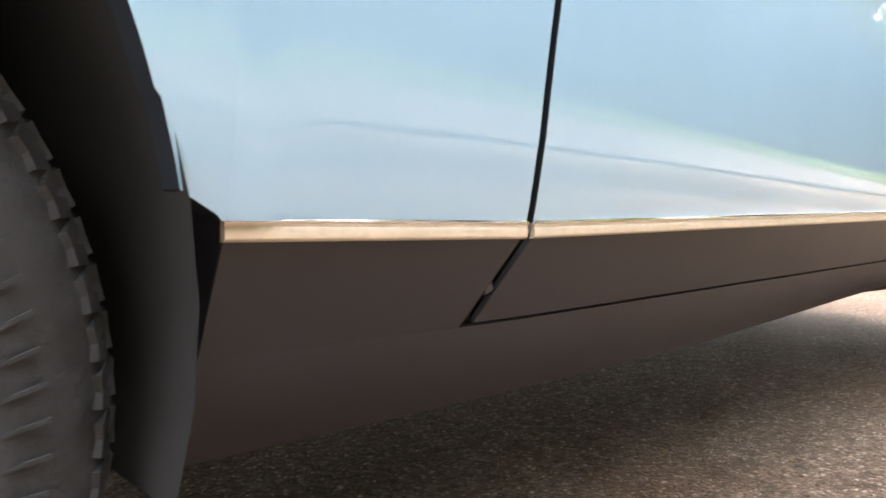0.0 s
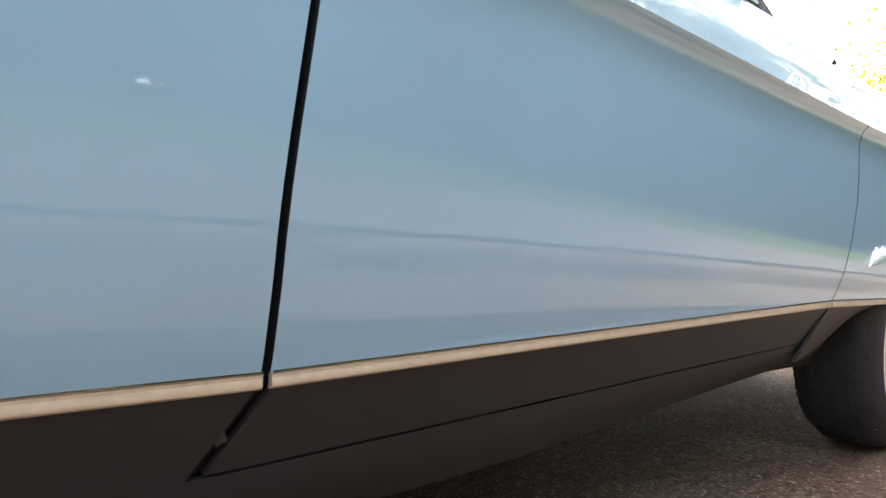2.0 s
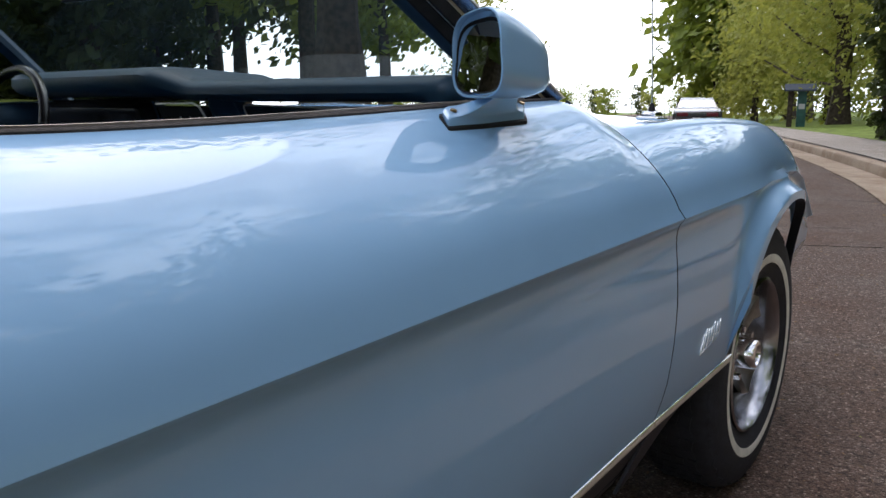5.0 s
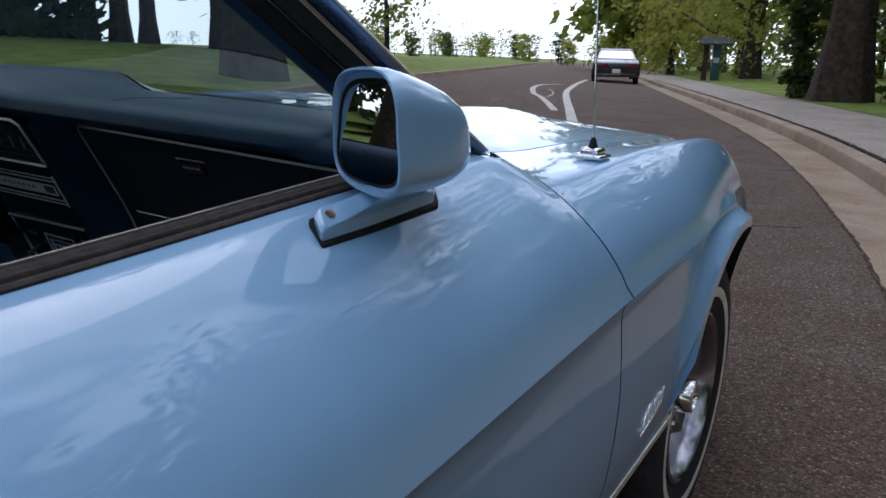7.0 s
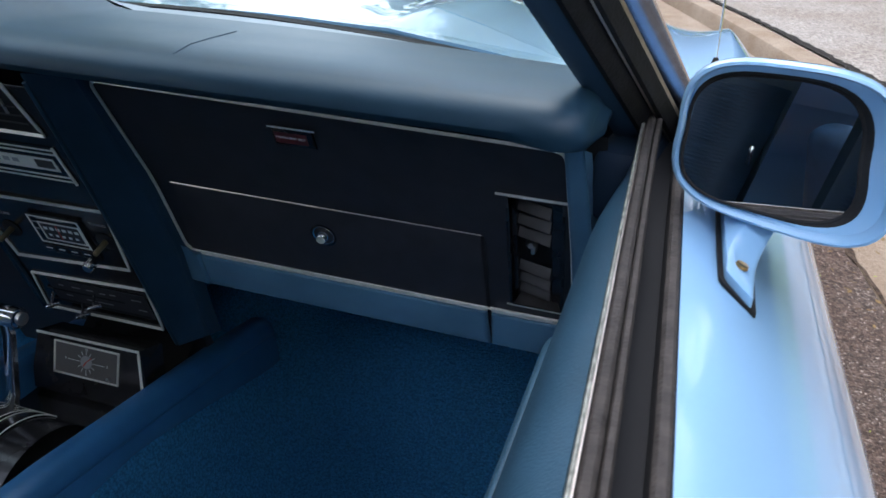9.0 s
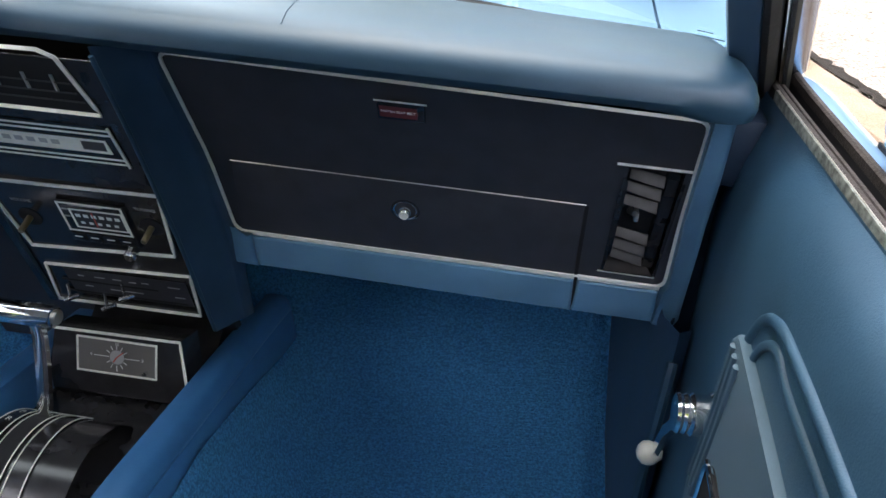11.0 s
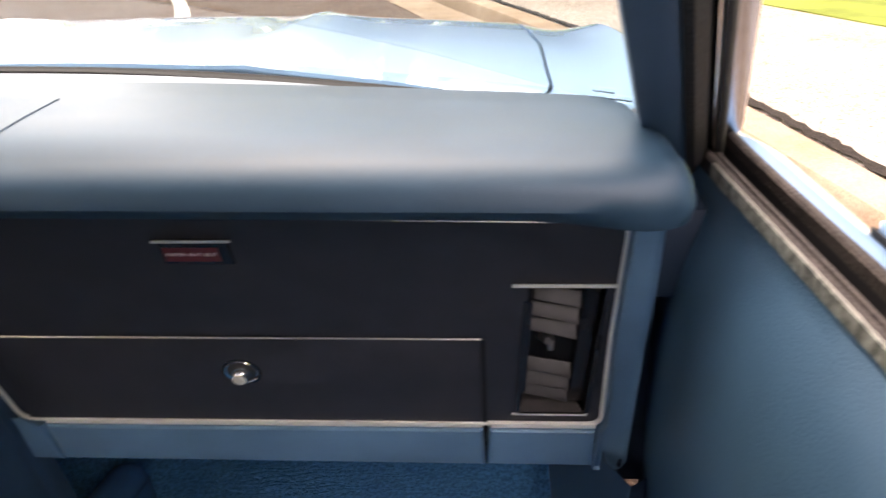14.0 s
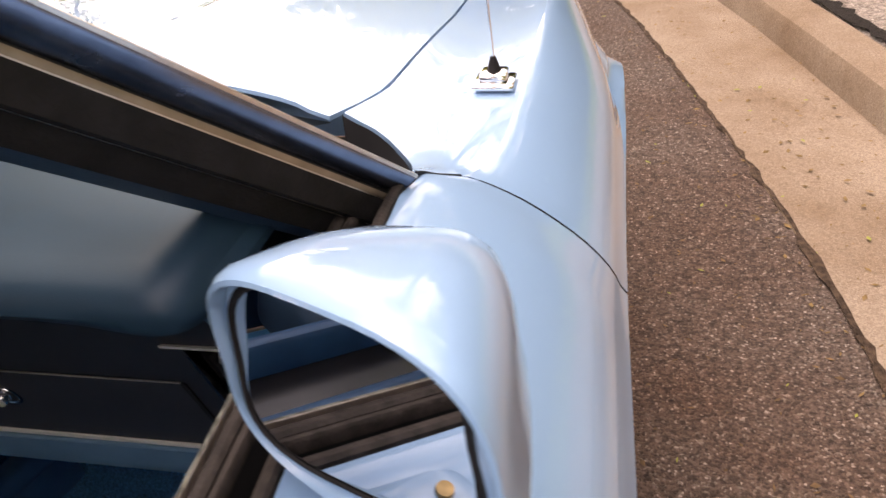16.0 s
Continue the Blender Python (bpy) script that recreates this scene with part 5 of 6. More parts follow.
part("warning_lens", plate(rc(0.3590, 0.8895, 0.3970, 0.9030), 0.004, 0.0052, dash), mat("red_lens", (0.13, 0.02, 0.022), 0.3), face, "dark red warning lens")
lettering("FASTEN SEAT BELT", 0.0042, face_pose(dash, 0.3780, 0.8963, 0.0054), WHITEINK, "warning_text", face)

# side vent: a deep box with two sets of slanted slats
part("vent_box", merge(plate(rc(VX0, VZ0, VX1, VZ1), -0.062, -0.058, ventp), plate(rc(VX0 - 0.003, VZ0, VX0, VZ1), -0.06, 0.003, ventp), plate(rc(VX1, VZ0, VX1 + 0.003, VZ1), -0.06, 0.003, ventp), plate(rc(VX0, VZ0 - 0.003, VX1, VZ0), -0.06, 0.003, ventp)), BLACKPL, face, "black air vent box")
vent = part("vent_frame", plate(rc(0.5965, 0.862, 0.669, 0.8655), 0.0, 0.005, dash), BRIGHT, face, "satin bar over the vent")
part("vent_sill", plate(rc(0.602, 0.7015, 0.6665, 0.7035), 0.0, 0.004, ventp), BRIGHT, face)
SLAT = mat("vent_slat_plastic", (0.050, 0.046, 0.046), 0.45, 0, 0.5, 0, 60, 0.2)
for z in (0.847, 0.829, 0.811, 0.762, 0.744, 0.728):
    part("vent_slat", plate([(0.614, z - 0.0035), (0.650, z - 0.0125), (0.650, z + 0.0035), (0.614, z + 0.0105)], -0.019, -0.0165, lambda x, zz, o, z=z: ventp(x, zz, o - (zz - z) * 0.75), 0.0006), SLAT, vent)
part("vent_recess", plate(rc(0.614, 0.772, 0.651, 0.803), -0.045, -0.040, ventp), mat("brown_black_plastic", (0.05, 0.042, 0.04), 0.6), face)
part("vent_tray", plate([(0.6090, 0.7050), (0.6635, 0.7050), (0.654, 0.721), (0.615, 0.723)], -0.030, -0.027, lambda x, zz, o: ventp(x, zz, o + 0.026 - (zz - 0.705) * 1.6), 0.0), SLAT, face)
part("vent_side", plate(rc(0.6520, 0.715, 0.6635, 0.856), -0.05, -0.014, ventp), BLACKPL, face)
part("vent_bracket", plate([(0.6085, 0.845), (0.6135, 0.838), (0.6135, 0.73), (0.6085, 0.722)], -0.03, -0.010, ventp), BLACKPL, face)
part("vent_lever", merge(box(0.005, 0.016, 0.010, Matrix.Translation(ventp(0.631, 0.793, -0.020)), 0.0012), cyl(0.004, 0.003, 0.012, Matrix.Translation(ventp(0.624, 0.798, -0.024)) @ pose(0, 0, 0, 80, 0, 20), 12)), SATIN, vent)

# ---- centre stack ----
SP = [(-0.128, 0.535), (0.110, 0.535), (0.1085, 0.70), (0.106, 0.77), (0.1025, 0.85), (0.096, 0.935), (-0.10, 0.935), (-0.128, 0.77)]
centre = part("centre_console_face", plate(SP, -0.04, 0.0, stack, 0.003), BLACKPL, car, "black centre stack with bright bezels")


def column_row(z):
    """Across the padded column between the stack and the dash face."""
    a = stack(np.interp(z, [0.52, 0.70, 0.85, 0.945], [0.111, 0.1095, 0.1035, 0.096]), z, 0.0)
    b = dash(np.interp(z, [0.52, 0.63, 0.69, 0.945], [0.142, 0.150, 0.1565, 0.1370]), z, 0.0)
    up = Vector((0, -0.94, 0.33))
    out = []
    for t, h in ((0, -0.015), (0.0, 0.004), (0.03, 0.0075), (0.08, 0.0075), (0.13, 0.004), (0.22, 0.001), (0.45, -0.003), (0.68, -0.001), (0.80, 0.004), (0.87, 0.0085), (0.93, 0.0095), (0.98, 0.0065), (1.0, -0.012)):
        out.append(a.lerp(b, t) + up * h)
    return out


part("stack_column", outward(grid([column_row(z) for z in span(0.515, 0.950, 22)]), (0.13, 1.3, 0.75)), VINYLD, car, "dark blue padded column beside the centre stack")
part("column_piping", sweep([column_row(z)[2] + Vector((0, -0.0012, 0.0005)) for z in span(0.52, 0.940, 22)], ring(0.0026, 8), up=(1, 0, 0)), VINYL, car, "thin rolled edge of the column")
part("far_column", outward(grid([[Vector((-p.x, p.y, p.z)) for p in column_row(z)] for z in span(0.548, 0.945, 10)]), (-0.13, 1.3, 0.75)), VINYL, car)

# top vents
part("vent_surround", trim_line([(-0.09, 0.940), (0.040, 0.942), (0.056, 0.935), (0.079, 0.871), (-0.09, 0.871)], stack, 0.004, 0.003), BRIGHT, centre, "satin trapezoid vent surround")
# flat black plate with the opening's shade in its colour
part("vent_opening", plate([(-0.09, 0.874), (0.074, 0.874), (0.053, 0.932), (-0.09, 0.937)], 0.0, 0.0012, stack), DARK, centre)
for k, z in enumerate((0.884, 0.894, 0.905)):
    part("vent_blade", plate(rc(-0.06, z, 0.070 - 0.35 * (z - 0.874), z + 0.0022), 0.0, 0.004, stack), SLAT, centre)
for x in (-0.02, 0.012, 0.042):
    part("vent_divider", plate(rc(x, 0.896, x + 0.002, 0.915), 0.0, 0.0045, stack), GREYINK, centre)

# name plaque, its wording kept as bars
part("plaque", plate([(-0.12, 0.803), (0.0865, 0.803), (0.0785, 0.855), (-0.12, 0.855)], 0.0, 0.002, stack), BLACKPL, centre)
part("plaque_inlay", plate([(-0.12, 0.820), (0.073, 0.820), (0.070, 0.838), (-0.12, 0.838)], 0.0, 0.0035, stack), BRIGHT, centre, "brushed aluminium name plaque")
part("plaque_bars", merge(*[plate(rc(-0.105 + 0.014 * k, 0.8265, -0.105 + 0.014 * k + 0.009, 0.8325), 0.0, 0.0039, stack) for k in range(9)]), GREYINK, centre)
part("plaque_end", plate(rc(0.042, 0.8235, 0.068, 0.835), 0.0, 0.004, stack), SLAT, centre)
for z in (0.8055, 0.8115, 0.8435, 0.8495):
    part("plaque_line", plate([(-0.12, z), (0.0855 - 0.15 * (z - 0.803), z), (0.0853 - 0.15 * (z - 0.803), z + 0.0026), (-0.12, z + 0.0026)], 0.0, 0.003, stack), BRIGHT, centre)
part("plaque_end_trim", trim_line([(0.0868, 0.803), (0.0788, 0.855)], stack, 0.003, 0.003), BRIGHT, centre)

# added black sheet; hides lit carpet where the footwell lies in shade
part("stack_dark_sheet", plate(rc(-0.30, 0.40, 0.112, 0.70), -0.075, -0.055, stack), PANEL, centre, "black sheet added behind the stack in place of footwell shade")

# radio
part("radio_bar", plate([(-0.12, 0.7585), (0.1055, 0.7625), (0.105, 0.7675), (-0.12, 0.7635)], 0.0, 0.005, stack), BRIGHT, centre)
part("radio_bezel", trim_line([(-0.115, 0.757), (-0.098, 0.652), (0.0945, 0.664), (0.1045, 0.761)], stack, 0.0042, 0.002), BRIGHT, centre, "bright thin radio bezel")
radio = part("radio", plate(rc(-0.029, 0.6735, 0.056, 0.7410), 0.0, 0.007, stack, 0.001), BLACKPL, centre, "black radio with a chrome dial frame")
part("radio_edge", frame_bars(-0.027, 0.6915, 0.054, 0.7390, stack, 0.0026, 0.006, 0.008), BRIGHT, radio)
part("dial", plate(rc(-0.012, 0.7005, 0.050, 0.7275), 0.006, 0.0076, stack), mat("dial_glass", (0.05, 0.05, 0.055), 0.15), radio)
part("dial_frame", frame_bars(-0.014, 0.6985, 0.052, 0.7295, stack, 0.0022, 0.006, 0.0088), BRIGHT, radio)
part("dial_marks", merge(*[plate(rc(-0.009 + 0.0098 * k, 0.7165, -0.009 + 0.0098 * k + 0.0062, 0.7215), 0.0, 0.0080, stack) for k in range(6)], *[plate(rc(-0.006 + 0.0105 * k, 0.7055, -0.006 + 0.0105 * k + 0.005, 0.7095), 0.0, 0.0080, stack) for k in range(5)]), WHITEINK, radio)
part("dial_pointer", plate(rc(0.0125, 0.702, 0.0138, 0.726), 0.0, 0.0082, stack), REDINK, radio)
part("radio_marking", merge(plate(rc(-0.012, 0.7345, 0.030, 0.7365), 0.0, 0.0078, stack), plate(rc(-0.0240, 0.7265, -0.0165, 0.729), 0.0, 0.0078, stack), plate(rc(-0.0235, 0.715, -0.017, 0.7175), 0.0, 0.0078, stack)), GREYINK, radio)["kind"] = "stuff"
for k in range(4):
    part("radio_button", plate(rc(-0.027 + 0.0205 * k, 0.6760, -0.027 + 0.0205 * k + 0.0188, 0.6885), 0.006, 0.0105, stack, 0.0015), BLACKPL, radio)
    part("button_mark", plate(rc(-0.0225 + 0.0205 * k, 0.6815, -0.0225 + 0.0205 * k + 0.0098, 0.6835), 0.0, 0.0108, stack), WHITEINK, radio)
for x, z, name in ((-0.077, 0.704, "VOLUME"), (0.080, 0.712, "TUNING")):
    kp = face_pose(stack, x, z, 0.0012)
    # flat black disc stands for the shade in the shaft's hole
    hole = part("knob_hole", spin([(0.0, 0.0006), (0.0135, 0.0006), (0.0145, 0.0)], kp, 24), DARK, centre)
    part("knob_shaft", cyl(0.004, 0.0035, 0.024, kp, 14, 0.0006), mat("worn_brass", (0.30, 0.24, 0.14), 0.4, 0.8) if name == "VOLUME" else bpy.data.materials["worn_brass"], hole, "bare brass knob shaft")
    lettering(name, 0.0068, face_pose(stack, x, z + 0.0275, 0.0008), GREYINK, "knob_text", centre)
part("tuning_tip", spin([(0.0, 0.026), (0.006, 0.026), (0.0075, 0.023), (0.0075, 0.012), (0.006, 0.010)], face_pose(stack, 0.0530, 0.6820, 0.002), 20), CHROME, centre, "chrome knob tip")

# heater controls
part("heater_bezel", trim_line([(-0.096, 0.618), (-0.108, 0.544), (0.0965, 0.5465), (0.1035, 0.628)], stack, 0.0040, 0.002, True), BRIGHT, centre, "bright thin heater bezel")
part("heater_face", plate(rc(-0.075, 0.564, 0.092, 0.612), 0.0, 0.0016, stack), PANEL, centre)
part("heater_slot", merge(plate(rc(-0.085, 0.588, 0.05, 0.5915), 0.0, 0.0022, stack), plate(rc(-0.085, 0.5655, 0.085, 0.569), 0.0, 0.0022, stack)), DARK, centre)
part("heater_marking", merge(*[plate(rc(x, z, x + w, z + 0.002), 0.0, 0.0022, stack) for x, z, w in ((-0.058, 0.600, 0.008), (-0.035, 0.600, 0.014), (-0.01, 0.6, 0.012), (0.012, 0.5985, 0.010), (0.03, 0.600, 0.010), (0.066, 0.5985, 0.016), (-0.055, 0.580, 0.011), (-0.02, 0.578, 0.016), (0.0, 0.578, 0.026), (0.07, 0.579, 0.014))]), GREYINK, centre)["kind"] = "stuff"
for x, z in ((0.0, 0.594), (-0.034, 0.5675), (-0.082, 0.578)):
    kp = face_pose(stack, x, z, 0.002)
    part("heater_lever", merge(cyl(0.002, 0.002, 0.022, kp @ pose(0, 0, 0, 0, 35, 0), 10), box(0.020, 0.005, 0.006, kp @ pose(0.016, 0, 0.020, 0, 35, 0), 0.0015)), CHROME, centre, "chrome heater lever")

# small sticker on the lower corner of the windscreen, its wording kept as bars
sg = lambda u, v: Vector(glass_point(u, v)) + Vector((0, -0.002, -0.001))
for k, (u0, u1, v) in enumerate(((0.885, 0.925, 0.045), (0.895, 0.935, 0.065), (0.900, 0.920, 0.085))):
    part("sticker_bar", grid([[sg(u, w) for u in span(u0, u1, 4)] for w in (v, v + 0.0045)]), GREYINK, glass)

# ---- console ----
def rail_z(y):
    return curve(y, [0.2, 0.9, 1.0, 1.3, 1.45], [0.535, 0.53, 0.515, 0.470, 0.44])


for s in (1, -1):
    rows = []
    for y in span(0.15, 1.40, 30):
        z = rail_z(y)
        rows.append([(s * x, y, zz) for x, zz in ((0.098, z - 0.060), (0.100, z - 0.012), (0.106, z - 0.003), (0.118, z), (0.134, z - 0.001), (0.142, z - 0.007), (0.147, z - 0.022), (0.1475, z - 0.026), (0.1465, z - 0.028), (0.1485, z - 0.031), (0.158, z - 0.12), (0.165, 0.24))])
    bm = grid(rows)
    bmesh.ops.holes_fill(bm, edges=[e for e in bm.edges if e.is_boundary and abs(e.verts[0].co.y - e.verts[1].co.y) < 1e-6 and e.verts[0].co.y > 1.3], sides=0)
    part("console_side", outward(bm, (0, 0.8, 0.3)), CONSOLEBLUE, car, "blue vinyl console side with a seam")
console = part("console", outward(grid([[(x, y, zz) for x in span(-0.10, 0.10, 5)] for y, zz in ((0.15, 0.475), (0.86, 0.470), (0.92, 0.462), (1.09, 0.440), (1.16, 0.440), (1.22, 0.47), (1.30, 0.53))]), (0, 0.8, 0)), BLACKPL, car, "black plastic console top")


def clockp(x, z, off=0.0):
    return Vector((x, 1.134 + 0.3 * (z - 0.505) - 0.958 * off, z + 0.287 * off))


hz = [(-0.094, 0.448), (0.090, 0.448), (0.098, 0.478), (0.088, 0.536), (-0.090, 0.534), (-0.098, 0.478)]
clock = part("clock_housing", plate(hz, -0.05, 0.0, clockp, 0.004), BLACKPL, console, "black clock housing with bright edges")
part("clock_edge", trim_line([(-0.089, 0.533), (0.087, 0.535), (0.097, 0.479), (0.090, 0.450)], clockp, 0.0034, 0.001), BRIGHT, clock)
part("clock_face", plate(rc(-0.054, 0.482, 0.054, 0.525), -0.001, 0.001, clockp), mat("clock_face_grey", (0.13, 0.12, 0.115), 0.3), clock, "grey clock face")
part("clock_frame", frame_bars(-0.056, 0.480, 0.056, 0.527, clockp, 0.0018, 0.0, 0.003), BRIGHT, clock)
marks = []
for k in range(12):
    a = math.radians(30 * k)
    r0, r1 = (0.011, 0.032) if k in (3, 9) else (0.011, 0.0165)
    p0, p1 = clockp(r0 * math.sin(a), 0.5035 + r0 * math.cos(a), 0.0016), clockp(r1 * math.sin(a), 0.5035 + r1 * math.cos(a), 0.0016)
    marks.append(sweep([p0, p1], ring(0.0005, 5), up=(1, 0.2, 0.5)))
part("clock_marks", merge(*marks), WHITEINK, clock)
lettering("12", 0.0055, face_pose(clockp, 0.0, 0.5215, 0.0014), WHITEINK, "clock_numeral", clock)
lettering("3", 0.0055, face_pose(clockp, 0.036, 0.5035, 0.0014), WHITEINK, "clock_numeral", clock)
lettering("9", 0.0055, face_pose(clockp, -0.036, 0.5035, 0.0014), WHITEINK, "clock_numeral", clock)
lettering("6", 0.0055, face_pose(clockp, 0.0, 0.486, 0.0014), WHITEINK, "clock_numeral", clock)
part("clock_dial", spin([(0.010, 0.0), (0.0098, 0.0012), (0.0, 0.0012)], face_pose(clockp, 0, 0.5035, 0.0006), 28), GREYINK, clock)
for a, r, w in ((50, 0.0125, 0.0014), (215, 0.008, 0.0018)):
    a = math.radians(a)
    part("clock_hand", sweep([clockp(0, 0.5035, 0.0022), clockp(r * math.sin(a), 0.5035 + r * math.cos(a), 0.0022)], rect(-w / 2, -0.0003, w / 2, 0.0003), up=(0, -1, 0.3)), REDINK, clock, "red clock hand")
part("clock_set_knob", spin([(0.0, 0.006), (0.003, 0.006), (0.003, 0.0)], face_pose(clockp, 0.041, 0.488, 0.001), 14), CHROME, clock)


# shifter: arched gate with bright strips, chrome T-handle
def gate(x, a, r=0.105):
    a = math.radians(a)
    return Vector((x, 0.985 - r * math.sin(a), 0.385 + r * math.cos(a)))


shifter = part("shift_gate", outward(grid([[gate(x, a) for x in span(-0.092, 0.045, 4)] for a in span(-58, 75, 20)]), (0, 0.985, 0.38)), BLACKPL, console, "arched black shift gate")
for x0, x1, m in ((-0.088, -0.068, BLACKPL), (-0.060, -0.036, DARK), (-0.028, -0.006, BLACKPL)):
    part("gate_strip", outward(grid([[gate(x0, a, 0.107), gate(x1, a, 0.107)] for a in span(-50, 70, 18)]), (0, 0.985, 0.38)), m, shifter)
    path = [gate(x0, a, 0.1075) for a in span(-50, 70, 18)] + [gate(x1, a, 0.1075) for a in span(70, -50, 18)] + [gate(x0, -50, 0.1075)]
    part("gate_trim", sweep(path, ring(0.0008, 5), up=(1, 0.1, 0)), BRIGHT, shifter)
for k, ch in enumerate("PRND21"):
    a = -30 + 14 * k
    o, rt = gate(-0.078, a, 0.1078), Vector((1, 0, 0))
    n = (o - Vector((-0.078, 0.985, 0.385))).normalized()
    up = n.cross(rt)
    m = Matrix((rt, up, n)).transposed().to_4x4()
    m.translation = o
    lettering(ch, 0.012, m, mat("green_marking", (0.12, 0.45, 0.22), 0.5) if ch == "D" else WHITEINK, "gate_letter", shifter)
lever = part("shift_lever", sweep([(-0.047, 1.035, 0.475), (-0.047, 1.045, 0.50), (-0.044, 1.052, 0.545), (-0.046, 1.062, 0.585), (-0.048, 1.064, 0.605)], [(0.008, 0.004), (0.004, 0.006), (-0.004, 0.006), (-0.008, 0.004), (-0.008, -0.004), (-0.004, -0.006), (0.004, -0.006), (0.008, -0.004)], up=(0, 1, 0.2)), CHROME, shifter, "chrome shift lever")
part("shift_handle", cyl(0.0145, 0.0145, 0.125, pose(-0.148, 1.066, 0.612, 0, 90, 0), 24, 0.003), CHROME, shifter, "chrome T-handle")
part("handle_button", cyl(0.009, 0.009, 0.006, pose(-0.024, 1.066, 0.612, 0, 90, 0), 20, 0.001), SATIN, shifter)

# ---- floor ----
rows = []
for y, z in ((-1.1, 0.24), (0.0, 0.235), (0.6, 0.235), (1.05, 0.235), (1.22, 0.25), (1.34, 0.30), (1.44, 0.40), (1.52, 0.52), (1.56, 0.66), (1.57, 0.80)):
    rows.append([(x, y, z) for x in span(-0.72, 0.72, 37)])
part("carpet", grid(rows), CARPET, car, "deep blue pile carpet")
ribs = []
for k in range(90):
    way = []
    for x in span(0.17, 0.66, 40):
        y = 1.18 + 0.0043 * k + 0.0011 * math.sin(40 * x + 2.1 * k) + 0.0008 * math.sin(97 * x + 0.7 * k) + 0.05 * (x - 0.4)
        way.append((x, y, curve(y, [1.05, 1.22, 1.34, 1.44, 1.52, 1.56], [0.235, 0.25, 0.30, 0.40, 0.52, 0.66]) + 0.0012))
    ribs.append(sweep(way, [(-0.0017, 0), (-0.0008, 0.0017), (0.0008, 0.0017), (0.0017, 0)]))
part("carpet_ribs", merge(*ribs), CARPET, car, "ribbed carpet pile")["kind"] = "stuff"
rows = [[(curve(t, [0, 0.12, 0.5, 1], [0.1555, 0.163, 0.178, 0.235]), y, lerp(curve(y, [0.2, 1.04, 1.2, 1.36, 1.5], [0.485, 0.462, 0.420, 0.372, 0.36]), curve(y, [1.05, 1.22, 1.34, 1.44, 1.52], [0.236, 0.25, 0.30, 0.40, 0.52]), t ** 1.2) + 0.003) for t in span(0, 1, 8)] for y in span(0.2, 1.46, 30)]
part("tunnel_carpet", outward(grid(rows), (0, 0.8, 0.2)), CARPET, car, "blue carpet over the tunnel side")
part("heel_mat", outward(grid([[(lerp(0.60, 0.655, t) + 0.008 * math.sin(math.pi * t), y, curve(y, [0.9, 1.22, 1.34, 1.44, 1.52], [0.245, 0.258, 0.31, 0.41, 0.53]) + 0.006 * math.sin(math.pi * t)) for t in span(0, 1, 5)] for y in span(0.9, 1.52, 16)]), (0.63, 1.2, 0)), CARPET, car)
part("kick_panel", outward(grid([[(x, y, z) for z in (0.24, 0.45, 0.66)] for x, y in ((0.665, 1.56), (0.68, 1.30), (0.685, 1.16), (0.700, 1.13), (0.715, 1.14))]), (1.2, 1.3, 0.5)), VINYLD, car, "dark blue kick panel")
part("door_edge_seal", sweep([(0.697, 1.128, 0.24), (0.695, 1.118, 0.45), (0.694, 1.105, 0.60), (0.698, 1.12, 0.625)], ring(0.007, 8), up=(1, 0, 0)), VINYL, car, "blue windlace seal")


# ---- door trim inside ----
def trim_x(y, z):
    top = ridge(y)[0] - 0.0415
    pts_z = [0.25, 0.45, 0.60, 0.72, 0.80, 0.86, 0.90, 0.925, 0.938]
    pts_x = [0.712, 0.708, 0.705, 0.702, 0.698, 0.700, 0.708, 0.722, top]
    x = float(np.interp(z, pts_z, pts_x))
    return min(x + 0.02 * max(0, (y - 1.0) / 0.2), top)


rows = [[(trim_x(y, z), y, min(z, ridge(y)[1] + 0.003)) for z in (0.25, 0.40, 0.52, 0.60, 0.68, 0.74, 0.79, 0.83, 0.86, 0.885, 0.905, 0.92, 0.931, 0.938, 0.9405)] for y in span(-0.15, 1.20, 40)]
door_trim = part("door_trim", outward(grid(rows), (1.2, 0.6, 0.6)), DOORBLUE, car, "blue vinyl door trim with a rolled top")
part("far_door_trim", grid([[(-p[0], p[1], p[2]) for p in r] for r in rows]), VINYL, car)


def door_pt(y, z, d=0.0):
    return Vector((trim_x(y, z) - d, y, z))


def door_slab(poly, d, bevel=0.006):
    bm = bmesh.new()
    a = [bm.verts.new(door_pt(y, z, -0.004)) for y, z in poly]
    b = [bm.verts.new(door_pt(y, z, d)) for y, z in poly]
    n = len(a)
    bm.faces.new(b)
    for k in range(n):
        bm.faces.new((a[k], a[(k + 1) % n], b[(k + 1) % n], b[k]))
    bs = set(b)
    bmesh.ops.bevel(bm, geom=[e for e in bm.edges if e.verts[0] in bs and e.verts[1] in bs], offset=bevel, segments=3, profile=0.5, affect="EDGES")
    bmesh.ops.recalc_face_normals(bm, faces=bm.faces[:])
    return bm


part("pull_panel", door_slab(rounded([(0.920, 0.815), (0.955, 0.62), (0.93, 0.42), (0.25, 0.42), (0.22, 0.74), (0.60, 0.78), (0.83, 0.806)], 0.012, 5), 0.008, 0.004), PULLBLUE, door_trim, "pale blue moulded lower door panel")
# flat black slab; the cup's shade is painted, not hollowed
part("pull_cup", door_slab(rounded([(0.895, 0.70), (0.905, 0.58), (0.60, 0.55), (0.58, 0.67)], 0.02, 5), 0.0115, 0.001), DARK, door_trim)
